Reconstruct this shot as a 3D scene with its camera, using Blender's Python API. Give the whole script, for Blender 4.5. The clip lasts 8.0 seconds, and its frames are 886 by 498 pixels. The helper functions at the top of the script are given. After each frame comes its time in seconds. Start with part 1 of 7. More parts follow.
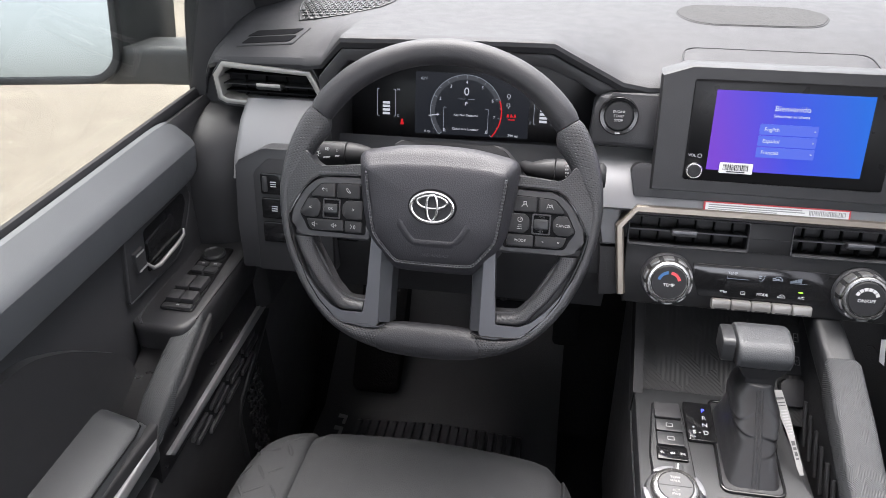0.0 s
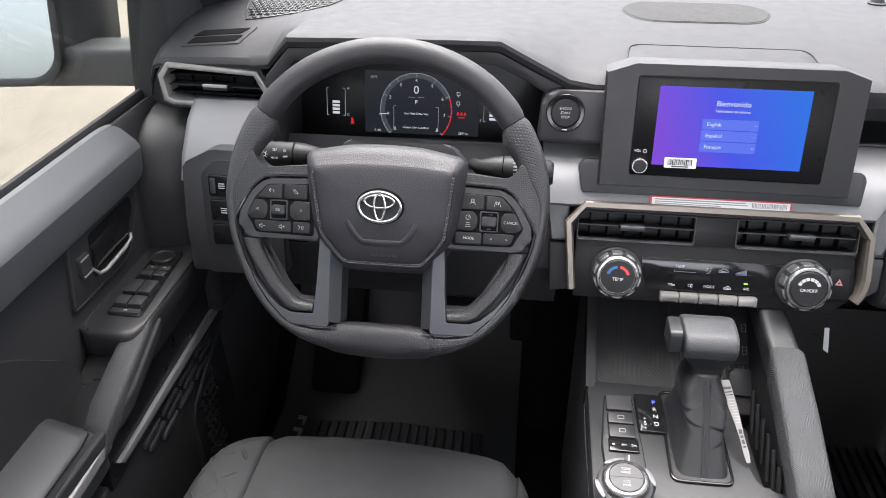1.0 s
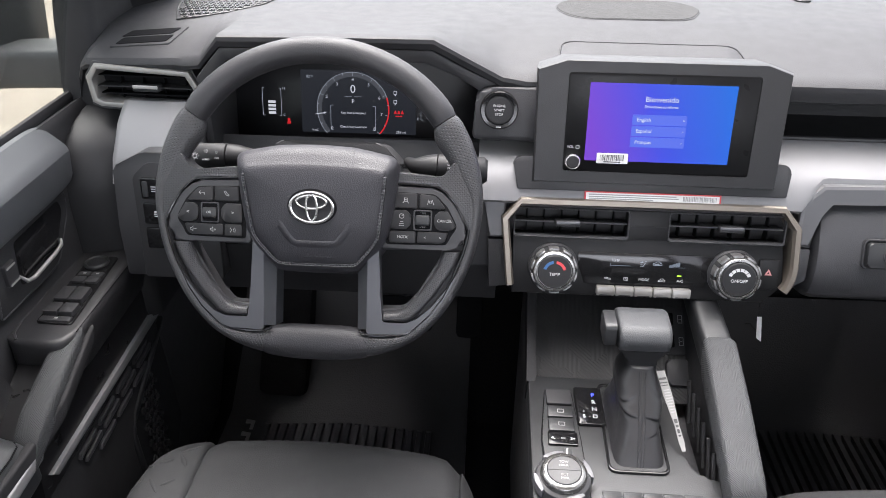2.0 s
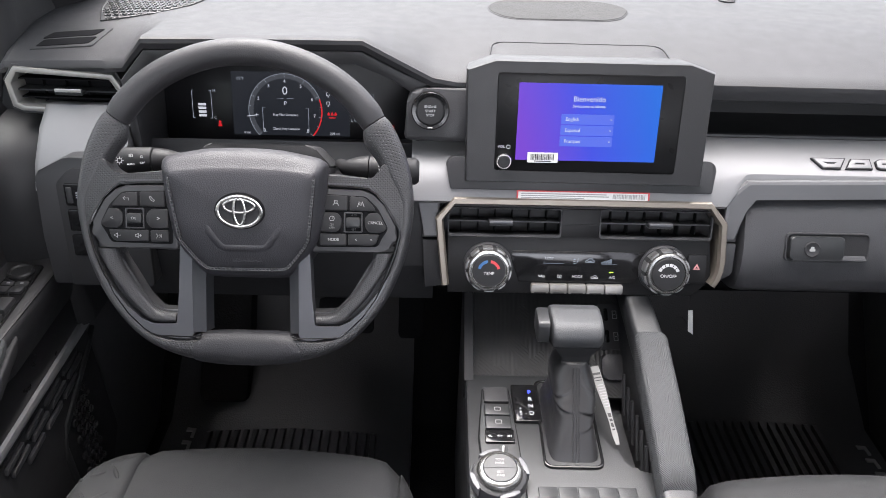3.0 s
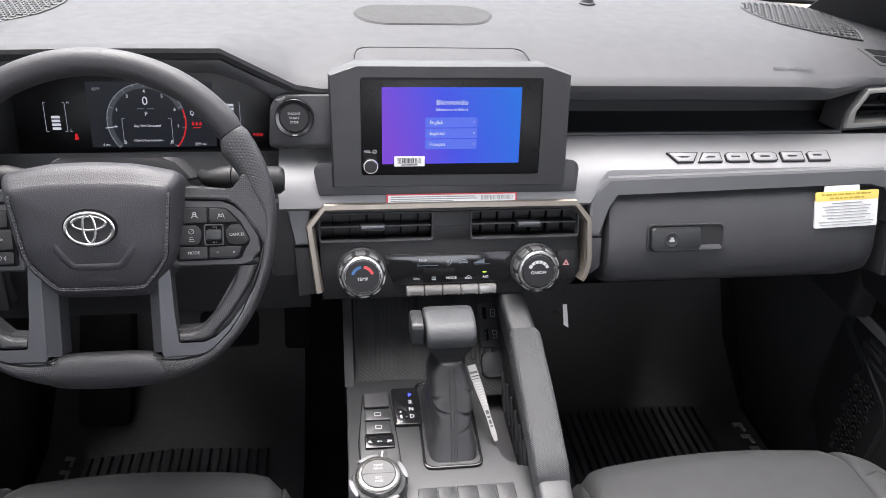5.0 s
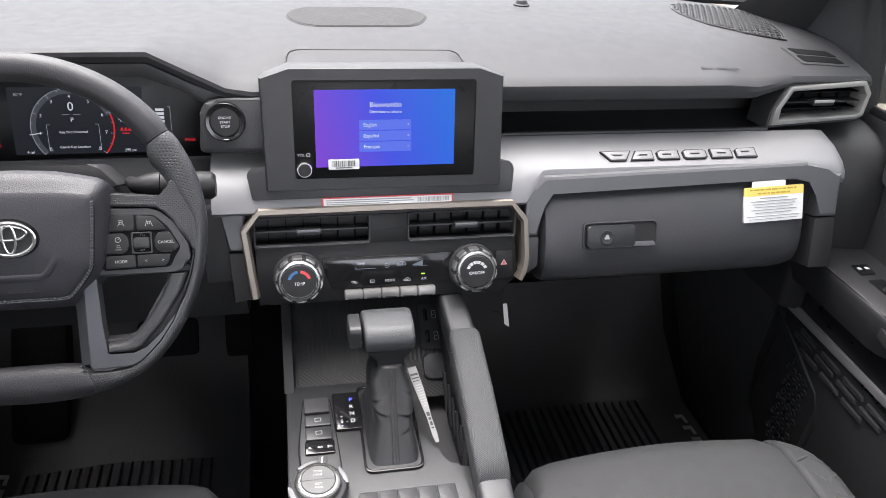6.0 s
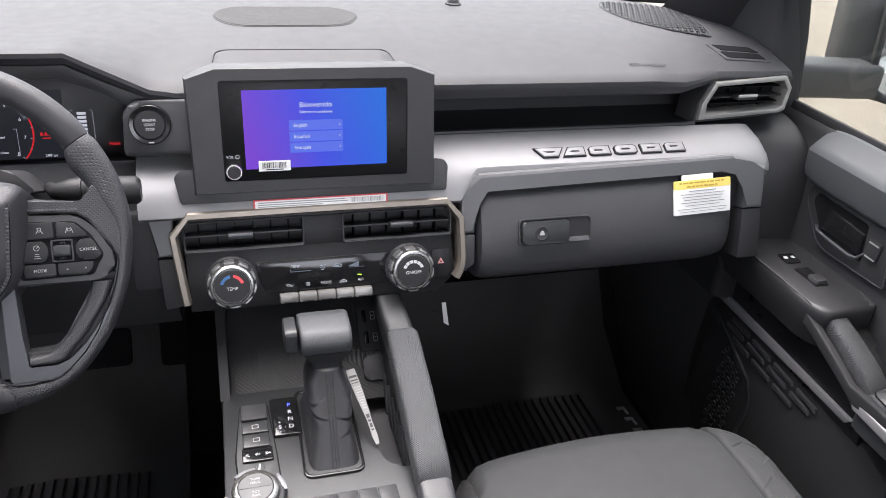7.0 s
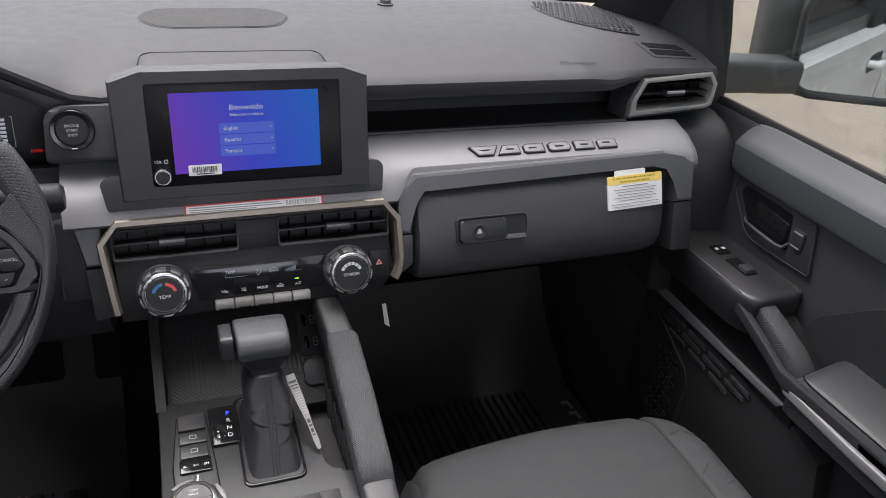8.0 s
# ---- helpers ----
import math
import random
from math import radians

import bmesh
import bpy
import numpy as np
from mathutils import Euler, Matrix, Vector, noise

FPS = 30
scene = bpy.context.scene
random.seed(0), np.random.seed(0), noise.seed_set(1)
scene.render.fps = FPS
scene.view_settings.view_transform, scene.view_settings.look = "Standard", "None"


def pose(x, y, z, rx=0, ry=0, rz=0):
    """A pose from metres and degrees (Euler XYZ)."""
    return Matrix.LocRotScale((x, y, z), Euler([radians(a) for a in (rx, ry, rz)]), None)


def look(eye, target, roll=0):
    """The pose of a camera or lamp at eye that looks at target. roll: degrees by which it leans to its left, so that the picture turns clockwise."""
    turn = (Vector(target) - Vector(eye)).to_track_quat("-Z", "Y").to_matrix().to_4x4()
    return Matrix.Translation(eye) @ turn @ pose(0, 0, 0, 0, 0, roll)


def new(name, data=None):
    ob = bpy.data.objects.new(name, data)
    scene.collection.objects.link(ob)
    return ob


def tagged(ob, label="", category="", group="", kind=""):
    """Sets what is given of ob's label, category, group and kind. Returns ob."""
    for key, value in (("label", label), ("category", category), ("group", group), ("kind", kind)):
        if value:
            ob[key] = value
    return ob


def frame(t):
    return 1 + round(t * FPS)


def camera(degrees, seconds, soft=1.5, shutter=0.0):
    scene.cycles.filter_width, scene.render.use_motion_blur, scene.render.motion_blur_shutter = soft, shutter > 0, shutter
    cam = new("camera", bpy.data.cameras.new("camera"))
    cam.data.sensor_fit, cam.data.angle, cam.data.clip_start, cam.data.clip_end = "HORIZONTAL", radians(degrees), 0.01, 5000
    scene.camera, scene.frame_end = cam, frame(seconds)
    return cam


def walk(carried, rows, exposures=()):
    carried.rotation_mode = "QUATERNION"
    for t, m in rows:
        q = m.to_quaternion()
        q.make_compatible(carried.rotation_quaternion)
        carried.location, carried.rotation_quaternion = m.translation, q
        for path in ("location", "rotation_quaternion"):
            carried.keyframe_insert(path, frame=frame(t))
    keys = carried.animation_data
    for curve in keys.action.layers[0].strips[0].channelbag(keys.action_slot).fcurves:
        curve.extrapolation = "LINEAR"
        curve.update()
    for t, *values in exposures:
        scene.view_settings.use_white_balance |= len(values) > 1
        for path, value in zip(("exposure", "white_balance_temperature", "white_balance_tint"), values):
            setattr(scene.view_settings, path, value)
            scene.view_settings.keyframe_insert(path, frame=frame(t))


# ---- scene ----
cam = camera(60.52, 8.0, soft=0.55)
PATH = [
    (0, (-0.2556, 0.1297, 1.2821), (-0.5450, 1.8267, 0.2641), -0.24),
    (0.5, (-0.2474, 0.1314, 1.2825), (-0.4928, 1.8331, 0.2607), -0.05),
    (1, (-0.2378, 0.1328, 1.2835), (-0.4373, 1.8391, 0.2594), 0.15),
    (1.5, (-0.2241, 0.1346, 1.2833), (-0.3743, 1.8445, 0.2569), 0.37),
    (3, (-0.1885, 0.1371, 1.2860), (-0.1567, 1.8533, 0.2596), 1.68),
    (3.5, (-0.1773, 0.1381, 1.2852), (-0.0876, 1.8543, 0.2622), 2.13),
    (4, (-0.1670, 0.1375, 1.2874), (-0.0162, 1.8514, 0.2677), 2.47),
    (4.5, (-0.1549, 0.1366, 1.2884), (0.0572, 1.8469, 0.2736), 2.69),
    (6, (-0.1252, 0.1333, 1.2903), (0.2700, 1.8189, 0.2889), 3.74),
    (6.5, (-0.1168, 0.1330, 1.2894), (0.3460, 1.8037, 0.2921), 4.11),
    (7, (-0.1115, 0.1320, 1.2866), (0.4205, 1.7870, 0.2977), 4.47),
    (7.5, (-0.1074, 0.1304, 1.2866), (0.4939, 1.7663, 0.3056), 4.77),
    (8, (-0.1009, 0.1287, 1.2849), (0.5656, 1.7429, 0.3101), 5.06),
]
EXPOSURE = [(0.0, 2.88, 6450, 17), (3.5, 2.87, 6450, 17), (6.0, 2.80, 6450, 17), (7.0, 2.76, 6450, 18), (7.5, 2.70, 6450, 18), (7.8, 2.43, 6450, 18), (8.0, 2.0, 6450, 18)]
walk(cam, [(t, look(eye, target, roll)) for t, eye, target, roll in PATH], EXPOSURE)

# ---- light ----
world = bpy.data.worlds.new("overcast_sky")
scene.world = world
world.use_nodes = True
wn = world.node_tree.nodes
sky = wn.new("ShaderNodeTexSky")
sky.sky_type = "NISHITA"
sky.sun_disc = False
sky.sun_elevation = radians(65)
sky.sun_rotation = radians(-15)
sky.air_density, sky.dust_density, sky.ozone_density = 1.0, 4.0, 1.0
wn["Background"].inputs["Strength"].default_value = 0.145
# thick cloud: most of the sky's blue is washed out
grey = wn.new("ShaderNodeHueSaturation")
grey.inputs["Saturation"].default_value = 0.24
world.node_tree.links.new(sky.outputs["Color"], grey.inputs["Color"])
world.node_tree.links.new(grey.outputs["Color"], wn["Background"].inputs["Color"])
sun = new("sun", bpy.data.lights.new("sun", "SUN"))
sun.data.energy, sun.data.angle, sun.data.color = 1.5, radians(60), (1.0, 0.96, 0.9)
sun.matrix_world = look((0, 0, 0), (0.06, -0.22, -0.97))
# added area lamp in the unseen rear opening, brightens surfaces that face rearwards
rear = new("rear_fill_light", bpy.data.lights.new("rear_fill_light", "AREA"))
rear.data.shape, rear.data.size, rear.data.size_y = "RECTANGLE", 1.3, 0.48
rear.data.energy, rear.data.color = 1.5, (0.88, 0.95, 1.0)
rear.matrix_world = look((0, -1.20, 1.20), (0, 1.0, 0.85))


# ---- materials ----
def nodes_of(name):
    m = bpy.data.materials.new(name)
    m.use_nodes = True
    nt = m.node_tree
    return m, nt, nt.nodes["Principled BSDF"]


def surface(name, col, rough=0.5, metal=0.0, grain=0.0, grain_size=0.002, var=0.12, patch=0.08, spec=0.5, wear=0.08):
    """A plain surface with patchy tone, uneven gloss and a fine grain, sizes in metres."""
    m, nt, b = nodes_of(name)
    N, L = nt.nodes, nt.links
    co = N.new("ShaderNodeTexCoord")
    n1 = N.new("ShaderNodeTexNoise")
    n1.inputs["Scale"].default_value = 1.0 / patch
    n1.inputs["Detail"].default_value = 5
    L.new(co.outputs["Object"], n1.inputs["Vector"])
    ramp = N.new("ShaderNodeMapRange")
    ramp.inputs["To Min"].default_value, ramp.inputs["To Max"].default_value = 1 - var, 1 + var
    L.new(n1.outputs["Fac"], ramp.inputs["Value"])
    mul = N.new("ShaderNodeMix")
    mul.data_type, mul.blend_type = "RGBA", "MULTIPLY"
    mul.inputs["Factor"].default_value = 1.0
    mul.inputs["A"].default_value = (*col, 1)
    L.new(ramp.outputs["Result"], mul.inputs["B"])
    L.new(mul.outputs["Result"], b.inputs["Base Color"])
    r2 = N.new("ShaderNodeMapRange")
    r2.inputs["To Min"].default_value, r2.inputs["To Max"].default_value = max(rough - wear, 0.02), min(rough + wear, 1)
    n2 = N.new("ShaderNodeTexNoise")
    n2.inputs["Scale"].default_value = 4.0 / patch
    L.new(co.outputs["Object"], n2.inputs["Vector"])
    L.new(n2.outputs["Fac"], r2.inputs["Value"])
    L.new(r2.outputs["Result"], b.inputs["Roughness"])
    b.inputs["Metallic"].default_value = metal
    b.inputs["Specular IOR Level"].default_value = spec
    if grain:
        v = N.new("ShaderNodeTexVoronoi")
        v.inputs["Scale"].default_value = 1.0 / grain_size
        L.new(co.outputs["Object"], v.inputs["Vector"])
        bump = N.new("ShaderNodeBump")
        bump.inputs["Strength"].default_value = grain
        bump.inputs["Distance"].default_value = grain_size * 0.35
        L.new(v.outputs["Distance"], bump.inputs["Height"])
        L.new(bump.outputs["Normal"], b.inputs["Normal"])
    return m


def wave_cloth(name, col, size, rough=0.8, depth=0.8, tone_by=0.16):
    """Cloth or rubber with a herringbone of slanted ribs that turns from patch to patch."""
    m, nt, b = nodes_of(name)
    N, L = nt.nodes, nt.links
    co = N.new("ShaderNodeTexCoord")
    vor = N.new("ShaderNodeTexVoronoi")
    vor.distance = "MANHATTAN"
    vor.inputs["Scale"].default_value = 0.16 / size
    L.new(co.outputs["Object"], vor.inputs["Vector"])
    waves = []
    for axis, sign in (("a", 1), ("b", -1)):
        mp = N.new("ShaderNodeMapping")
        mp.inputs["Rotation"].default_value = (radians(30) * sign, radians(25), radians(45) * sign)
        L.new(co.outputs["Object"], mp.inputs["Vector"])
        w = N.new("ShaderNodeTexWave")
        w.wave_type, w.bands_direction = "BANDS", "X"
        w.inputs["Scale"].default_value = 0.33 / size
        L.new(mp.outputs["Vector"], w.inputs["Vector"])
        waves.append(w)
    sep = N.new("ShaderNodeSeparateColor")
    L.new(vor.outputs["Color"], sep.inputs["Color"])
    cut = N.new("ShaderNodeMath")
    cut.operation = "GREATER_THAN"
    cut.inputs[1].default_value = 0.5
    L.new(sep.outputs[0], cut.inputs[0])
    mx = N.new("ShaderNodeMix")
    mx.data_type = "RGBA"
    L.new(cut.outputs[0], mx.inputs["Factor"])
    L.new(waves[0].outputs["Color"], mx.inputs["A"])
    L.new(waves[1].outputs["Color"], mx.inputs["B"])
    bump = N.new("ShaderNodeBump")
    bump.inputs["Strength"].default_value = depth
    bump.inputs["Distance"].default_value = size * 0.3
    L.new(mx.outputs["Result"], bump.inputs["Height"])
    L.new(bump.outputs["Normal"], b.inputs["Normal"])
    tone = N.new("ShaderNodeMapRange")
    tone.inputs["To Min"].default_value, tone.inputs["To Max"].default_value = 1 - tone_by, 1 + tone_by
    L.new(mx.outputs["Result"], tone.inputs["Value"])
    mul = N.new("ShaderNodeMix")
    mul.data_type, mul.blend_type = "RGBA", "MULTIPLY"
    mul.inputs["Factor"].default_value = 1.0
    mul.inputs["A"].default_value = (*col, 1)
    L.new(tone.outputs["Result"], mul.inputs["B"])
    L.new(mul.outputs["Result"], b.inputs["Base Color"])
    b.inputs["Roughness"].default_value = rough
    return m


def perforated(name, col, pitch, rough=0.45):
    """Leather with staggered rows of small punched holes, laid out along the unrolled skin."""
    m, nt, b = nodes_of(name)
    N, L = nt.nodes, nt.links
    co = N.new("ShaderNodeTexCoord")
    mp = N.new("ShaderNodeMapping")
    mp.inputs["Rotation"].default_value = (0, 0, radians(45))
    L.new(co.outputs["UV"], mp.inputs["Vector"])
    v = N.new("ShaderNodeTexVoronoi")
    v.voronoi_dimensions = "2D"
    v.inputs["Scale"].default_value = 1.0 / pitch
    v.inputs["Randomness"].default_value = 0.05
    L.new(mp.outputs["Vector"], v.inputs["Vector"])
    r = N.new("ShaderNodeMapRange")
    r.interpolation_type = "SMOOTHSTEP"
    r.inputs["From Min"].default_value, r.inputs["From Max"].default_value = 0.15, 0.30
    L.new(v.outputs["Distance"], r.inputs["Value"])
    mx = N.new("ShaderNodeMix")
    mx.data_type = "RGBA"
    mx.inputs["A"].default_value = (col[0] * 0.15, col[1] * 0.15, col[2] * 0.15, 1)
    mx.inputs["B"].default_value = (*col, 1)
    L.new(r.outputs["Result"], mx.inputs["Factor"])
    L.new(mx.outputs["Result"], b.inputs["Base Color"])
    bump = N.new("ShaderNodeBump")
    bump.inputs["Strength"].default_value = 0.8
    bump.inputs["Distance"].default_value = 0.0006
    L.new(r.outputs["Result"], bump.inputs["Height"])
    L.new(bump.outputs["Normal"], b.inputs["Normal"])
    b.inputs["Roughness"].default_value = rough
    return m


def glow(name, col, strength):
    m, nt, b = nodes_of(name)
    b.inputs["Base Color"].default_value = (0.01, 0.01, 0.01, 1)
    b.inputs["Emission Color"].default_value = (*col, 1)
    b.inputs["Emission Strength"].default_value = strength
    b.inputs["Specular IOR Level"].default_value = 0.1
    b.inputs["Roughness"].default_value = 0.4
    return m


def clear_glass(name, tint=(0.66, 0.69, 0.67)):
    m, nt, b = nodes_of(name)
    N, L = nt.nodes, nt.links
    tr = N.new("ShaderNodeBsdfTransparent")
    tr.inputs["Color"].default_value = (*tint, 1)
    gl = N.new("ShaderNodeBsdfGlossy")
    gl.inputs["Roughness"].default_value = 0.02
    mx = N.new("ShaderNodeMixShader")
    mx.inputs[0].default_value = 0.05
    L.new(tr.outputs[0], mx.inputs[1])
    L.new(gl.outputs[0], mx.inputs[2])
    L.new(mx.outputs[0], N["Material Output"].inputs["Surface"])
    return m


PAD = surface("soft_dash_top", (0.03595, 0.0365, 0.03924), 0.58, grain=0.3, grain_size=0.0014, var=0.06, spec=0.3)
TRIM = surface("grained_black_plastic", (0.0355, 0.0360, 0.0387), 0.42, grain=0.35, grain_size=0.0011, var=0.1, spec=0.4)
DARK = surface("matte_black_plastic", (0.0266, 0.0270, 0.0290), 0.6, grain=0.2, grain_size=0.002, spec=0.3)
PILLAR = surface("black_pillar_trim", (0.0204, 0.0207, 0.0223), 0.65, grain=0.2, grain_size=0.0015, spec=0.25)
# shade of vent insides, slots, gaps and seams is put into this black
VOID = surface("shade_black", (0.0130, 0.0132, 0.0142), 0.8, spec=0.0)
ENDTRIM = surface("smooth_black_trim", (0.02069, 0.021, 0.02258), 0.50, grain=0.15, grain_size=0.0012, spec=0.4)
GREY = surface("grey_plastic", (0.0185, 0.0198, 0.0212), 0.42, grain=0.2, grain_size=0.001, var=0.06)
GLOSS = surface("piano_black", (0.00985, 0.01, 0.01075), 0.12, var=0.1, wear=0.05, spec=0.4)
SILVER = surface("satin_silver_paint", (0.2150, 0.2150, 0.2220), 0.5, metal=0.35, var=0.05, grain=0.05, grain_size=0.0006)
SPOKE = surface("smoked_satin_metal", (0.0714, 0.0741, 0.0816), 0.40, metal=0.4, var=0.05)
# the silver band's paint again, darker: shade of upright faces is in the colour
MOULD = surface("shaded_silver_paint", (0.1290, 0.1309, 0.1364), 0.45, metal=0.35, var=0.05, grain=0.05, grain_size=0.0006)
VENTSILVER = surface("pale_satin_silver", (0.3018, 0.2952, 0.2821), 0.4, metal=0.5, var=0.06)
RINGCHROME = surface("worn_ring_chrome", (0.2380, 0.2380, 0.2321), 0.22, metal=0.85, var=0.12, patch=0.010, wear=0.14)
WORNRING = surface("mottled_chrome_ring", (0.22, 0.22, 0.22), 0.36, metal=0.6, var=0.6, patch=0.008, wear=0.2)
SHELL = surface("weathered_black_plastic", (0.052, 0.053, 0.056), 0.5, grain=0.25, grain_size=0.002, var=0.1)
PADVINYL = surface("dark_armrest_vinyl", (0.0260, 0.0264, 0.0284), 0.38, grain=0.2, grain_size=0.0010)
PADSMOOTH = surface("smooth_black_vinyl", (0.0343, 0.0365, 0.0391), 0.44, grain=0.2, grain_size=0.0010)
ARMSHELF = surface("black_door_vinyl", (0.0225, 0.0228, 0.0246), 0.43, grain=0.2, grain_size=0.0010)
SIDEPANEL = surface("dark_grey_side_panel", (0.034, 0.0345, 0.037), 0.45, grain=0.2, grain_size=0.001)
CASE = surface("dark_screen_casing", (0.0150, 0.0152, 0.0165), 0.42, grain=0.2, grain_size=0.001, var=0.06)
SIDEWALL = surface("grained_side_plastic", (0.052, 0.0525, 0.056), 0.55, grain=0.25, grain_size=0.0015)
TAGPAPER = surface("tag_paper", (0.21, 0.21, 0.207), 0.6, var=0.05)
DIALFACE = surface("warm_grey_dial_face", (0.0311, 0.0315, 0.0336), 0.45, var=0.06)
INKFAINT = surface("faint_grey_print", (0.30, 0.295, 0.29), 0.5, var=0.03)
GLOVE = surface("grained_glovebox_plastic", (0.0450, 0.0458, 0.0494), 0.45, grain=0.35, grain_size=0.0012, var=0.08, spec=0.45)
WORNGRIP = surface("worn_grip_paint", (0.1182, 0.12, 0.129), 0.45, metal=0.2, var=0.6, patch=0.01)
BRONZE = surface("champagne_metal_paint", (0.2034, 0.1805, 0.1525), 0.36, metal=0.6, var=0.06)
CHROME = surface("chrome", (0.75, 0.74, 0.72), 0.18, metal=1.0, var=0.05, wear=0.08)
KNURL = surface("satin_chrome", (0.46, 0.46, 0.45), 0.34, metal=0.6, var=0.12, patch=0.01)
LEATHER = surface("black_leather", (0.0293, 0.0291, 0.0337), 0.48, grain=0.5, grain_size=0.0013, var=0.1, spec=0.5)
RIMSKIN = surface("rim_leather", (0.0215, 0.0216, 0.0244), 0.50, grain=0.45, grain_size=0.0011, var=0.1)
PERF = perforated("perforated_leather", (0.0345, 0.0350, 0.0377), 0.0027, 0.40)
PERFPAD = perforated("wide_perforated_leather", (0.0340, 0.0345, 0.0370), 0.0034, 0.38)
BOOT = surface("smooth_black_leather", (0.0213, 0.0216, 0.0231), 0.36, grain=0.15, grain_size=0.0014, var=0.08, patch=0.03)
KNOBTOP = surface("worn_grey_vinyl", (0.0404, 0.0432, 0.0463), 0.5, grain=0.5, grain_size=0.0012)
SEAT = surface("dark_grey_seat_cloth", (0.0203, 0.0216, 0.0232), 0.75, grain=0.4, grain_size=0.0011, var=0.08)
ARMPAD = surface("armrest_vinyl", (0.0671, 0.0712, 0.0760), 0.42, grain=0.2, grain_size=0.0010)
GRIP = wave_cloth("ribbed_grip_rubber", (0.0365, 0.0391, 0.0416), 0.0019, 0.7, 0.6, 0.10)
PADMAT = wave_cloth("patterned_rubber_mat", (0.0133, 0.0137, 0.0146), 0.0042, 0.5, 0.35, 0.06)
RUBBER = surface("floor_mat_rubber", (0.0393, 0.0399, 0.0428), 0.45, grain=0.3, grain_size=0.003)
CARPET = surface("black_carpet", (0.0130, 0.0133, 0.0141), 0.95, grain=0.8, grain_size=0.004, spec=0.1)
STITCH = surface("grey_thread", (0.0855, 0.0868, 0.0933), 0.7)
INK = surface("white_print", (0.55, 0.55, 0.56), 0.5, var=0.03)
INKDIM = surface("grey_print", (0.3, 0.3, 0.3), 0.5, var=0.03)
KEYCAP = surface("black_key_plastic", (0.0177, 0.0180, 0.0193), 0.5, var=0.06, spec=0.3)
PAPER = surface("white_label_paper", (0.74, 0.74, 0.73), 0.55, var=0.04)
REDINK = surface("red_label_print", (0.62, 0.06, 0.07), 0.5, var=0.05)
YELLOW = surface("yellow_label_print", (0.78, 0.6, 0.15), 0.5, var=0.05)
BLACKINK = surface("black_print", (0.02955, 0.03, 0.03225), 0.6)
BLUEINK = surface("blue_dial_print", (0.035, 0.13, 0.32), 0.5)
LCDW = glow("display_white", (0.85, 0.92, 1.0), 0.09)
LCDG = glow("display_grey", (0.5, 0.58, 0.66), 0.07)
LCDDIM = glow("display_dim", (0.5, 0.56, 0.64), 0.016)
LCDR = glow("display_red", (1.0, 0.03, 0.04), 0.085)
LCDB = glow("display_blue", (0.05, 0.08, 1.0), 0.6)
LCDGREEN = glow("indicator_green", (0.4, 0.9, 0.05), 0.28)
GLASS = clear_glass("window_glass")
MIRROR = surface("mirror_glass", (0.52, 0.54, 0.55), 0.02, metal=1.0, var=0.01, wear=0.0)
HEADLINER = surface("headliner_cloth", (0.66, 0.65, 0.63), 0.9, grain=0.2, grain_size=0.003)
WHITEPAINT = surface("white_car_paint", (0.75, 0.76, 0.77), 0.25, var=0.03)


# ---- mesh helpers ----
ORG = {}


def face(x, y, z, lean=0.0, yaw=0.0, roll=0.0):
    """A face's own axes: u to its right, v up along it, w out of it towards the cabin. lean: top tips forward; yaw: turns to face the right."""
    c, s = math.cos(radians(lean)), math.sin(radians(lean))
    base = Matrix(((1, 0, 0, 0), (0, s, -c, 0), (0, c, s, 0), (0, 0, 0, 1)))
    return Matrix.Translation((x, y, z)) @ Matrix.Rotation(radians(yaw), 4, "Z") @ base @ Matrix.Rotation(radians(roll), 4, "Z")


def thing(name, at, label, category, group="", kind=""):
    ob = new(name)
    ob.location = at
    ob.empty_display_size = 0.05
    ORG[ob.name] = Vector(at)
    return tagged(ob, label, category, group, kind)


def part(name, bm, material, parent=None, label="", smooth=35, keep=True):
    """Links a bmesh, in world places, as one mesh object under a thing or a part."""
    me = bpy.data.meshes.new(name)
    origin = ORG[parent.name] if parent else Vector((0, 0, 0))
    bmesh.ops.translate(bm, verts=bm.verts, vec=-origin)
    bmesh.ops.recalc_face_normals(bm, faces=bm.faces)
    bm.to_mesh(me)
    bm.free()
    for p in me.polygons:
        p.use_smooth = True
    me.set_sharp_from_angle(angle=radians(smooth))
    me.materials.append(material)
    ob = new(name, me)
    if parent:
        ob.parent = parent
    ORG[ob.name] = origin
    return tagged(ob, label)


def rounded(poly, r, n=3):
    """A polygon with its corners rounded off by r (one radius, or one for each corner)."""
    out = []
    for i, p in enumerate(poly):
        p, a, b = Vector(p), Vector(poly[i - 1]), Vector(poly[(i + 1) % len(poly)])
        ri = r[i] if isinstance(r, (list, tuple)) else r
        da, db = a - p, b - p
        k = min(ri, da.length * 0.48, db.length * 0.48)
        if k < 1e-6:
            out.append(tuple(p))
            continue
        s, e = p + da.normalized() * k, p + db.normalized() * k
        for j in range(n + 1):
            t = j / n
            out.append(tuple(s.lerp(p, t).lerp(p.lerp(e, t), t)))
    return out


def rect(u0, u1, v0, v1):
    return [(u0, v0), (u1, v0), (u1, v1), (u0, v1)]


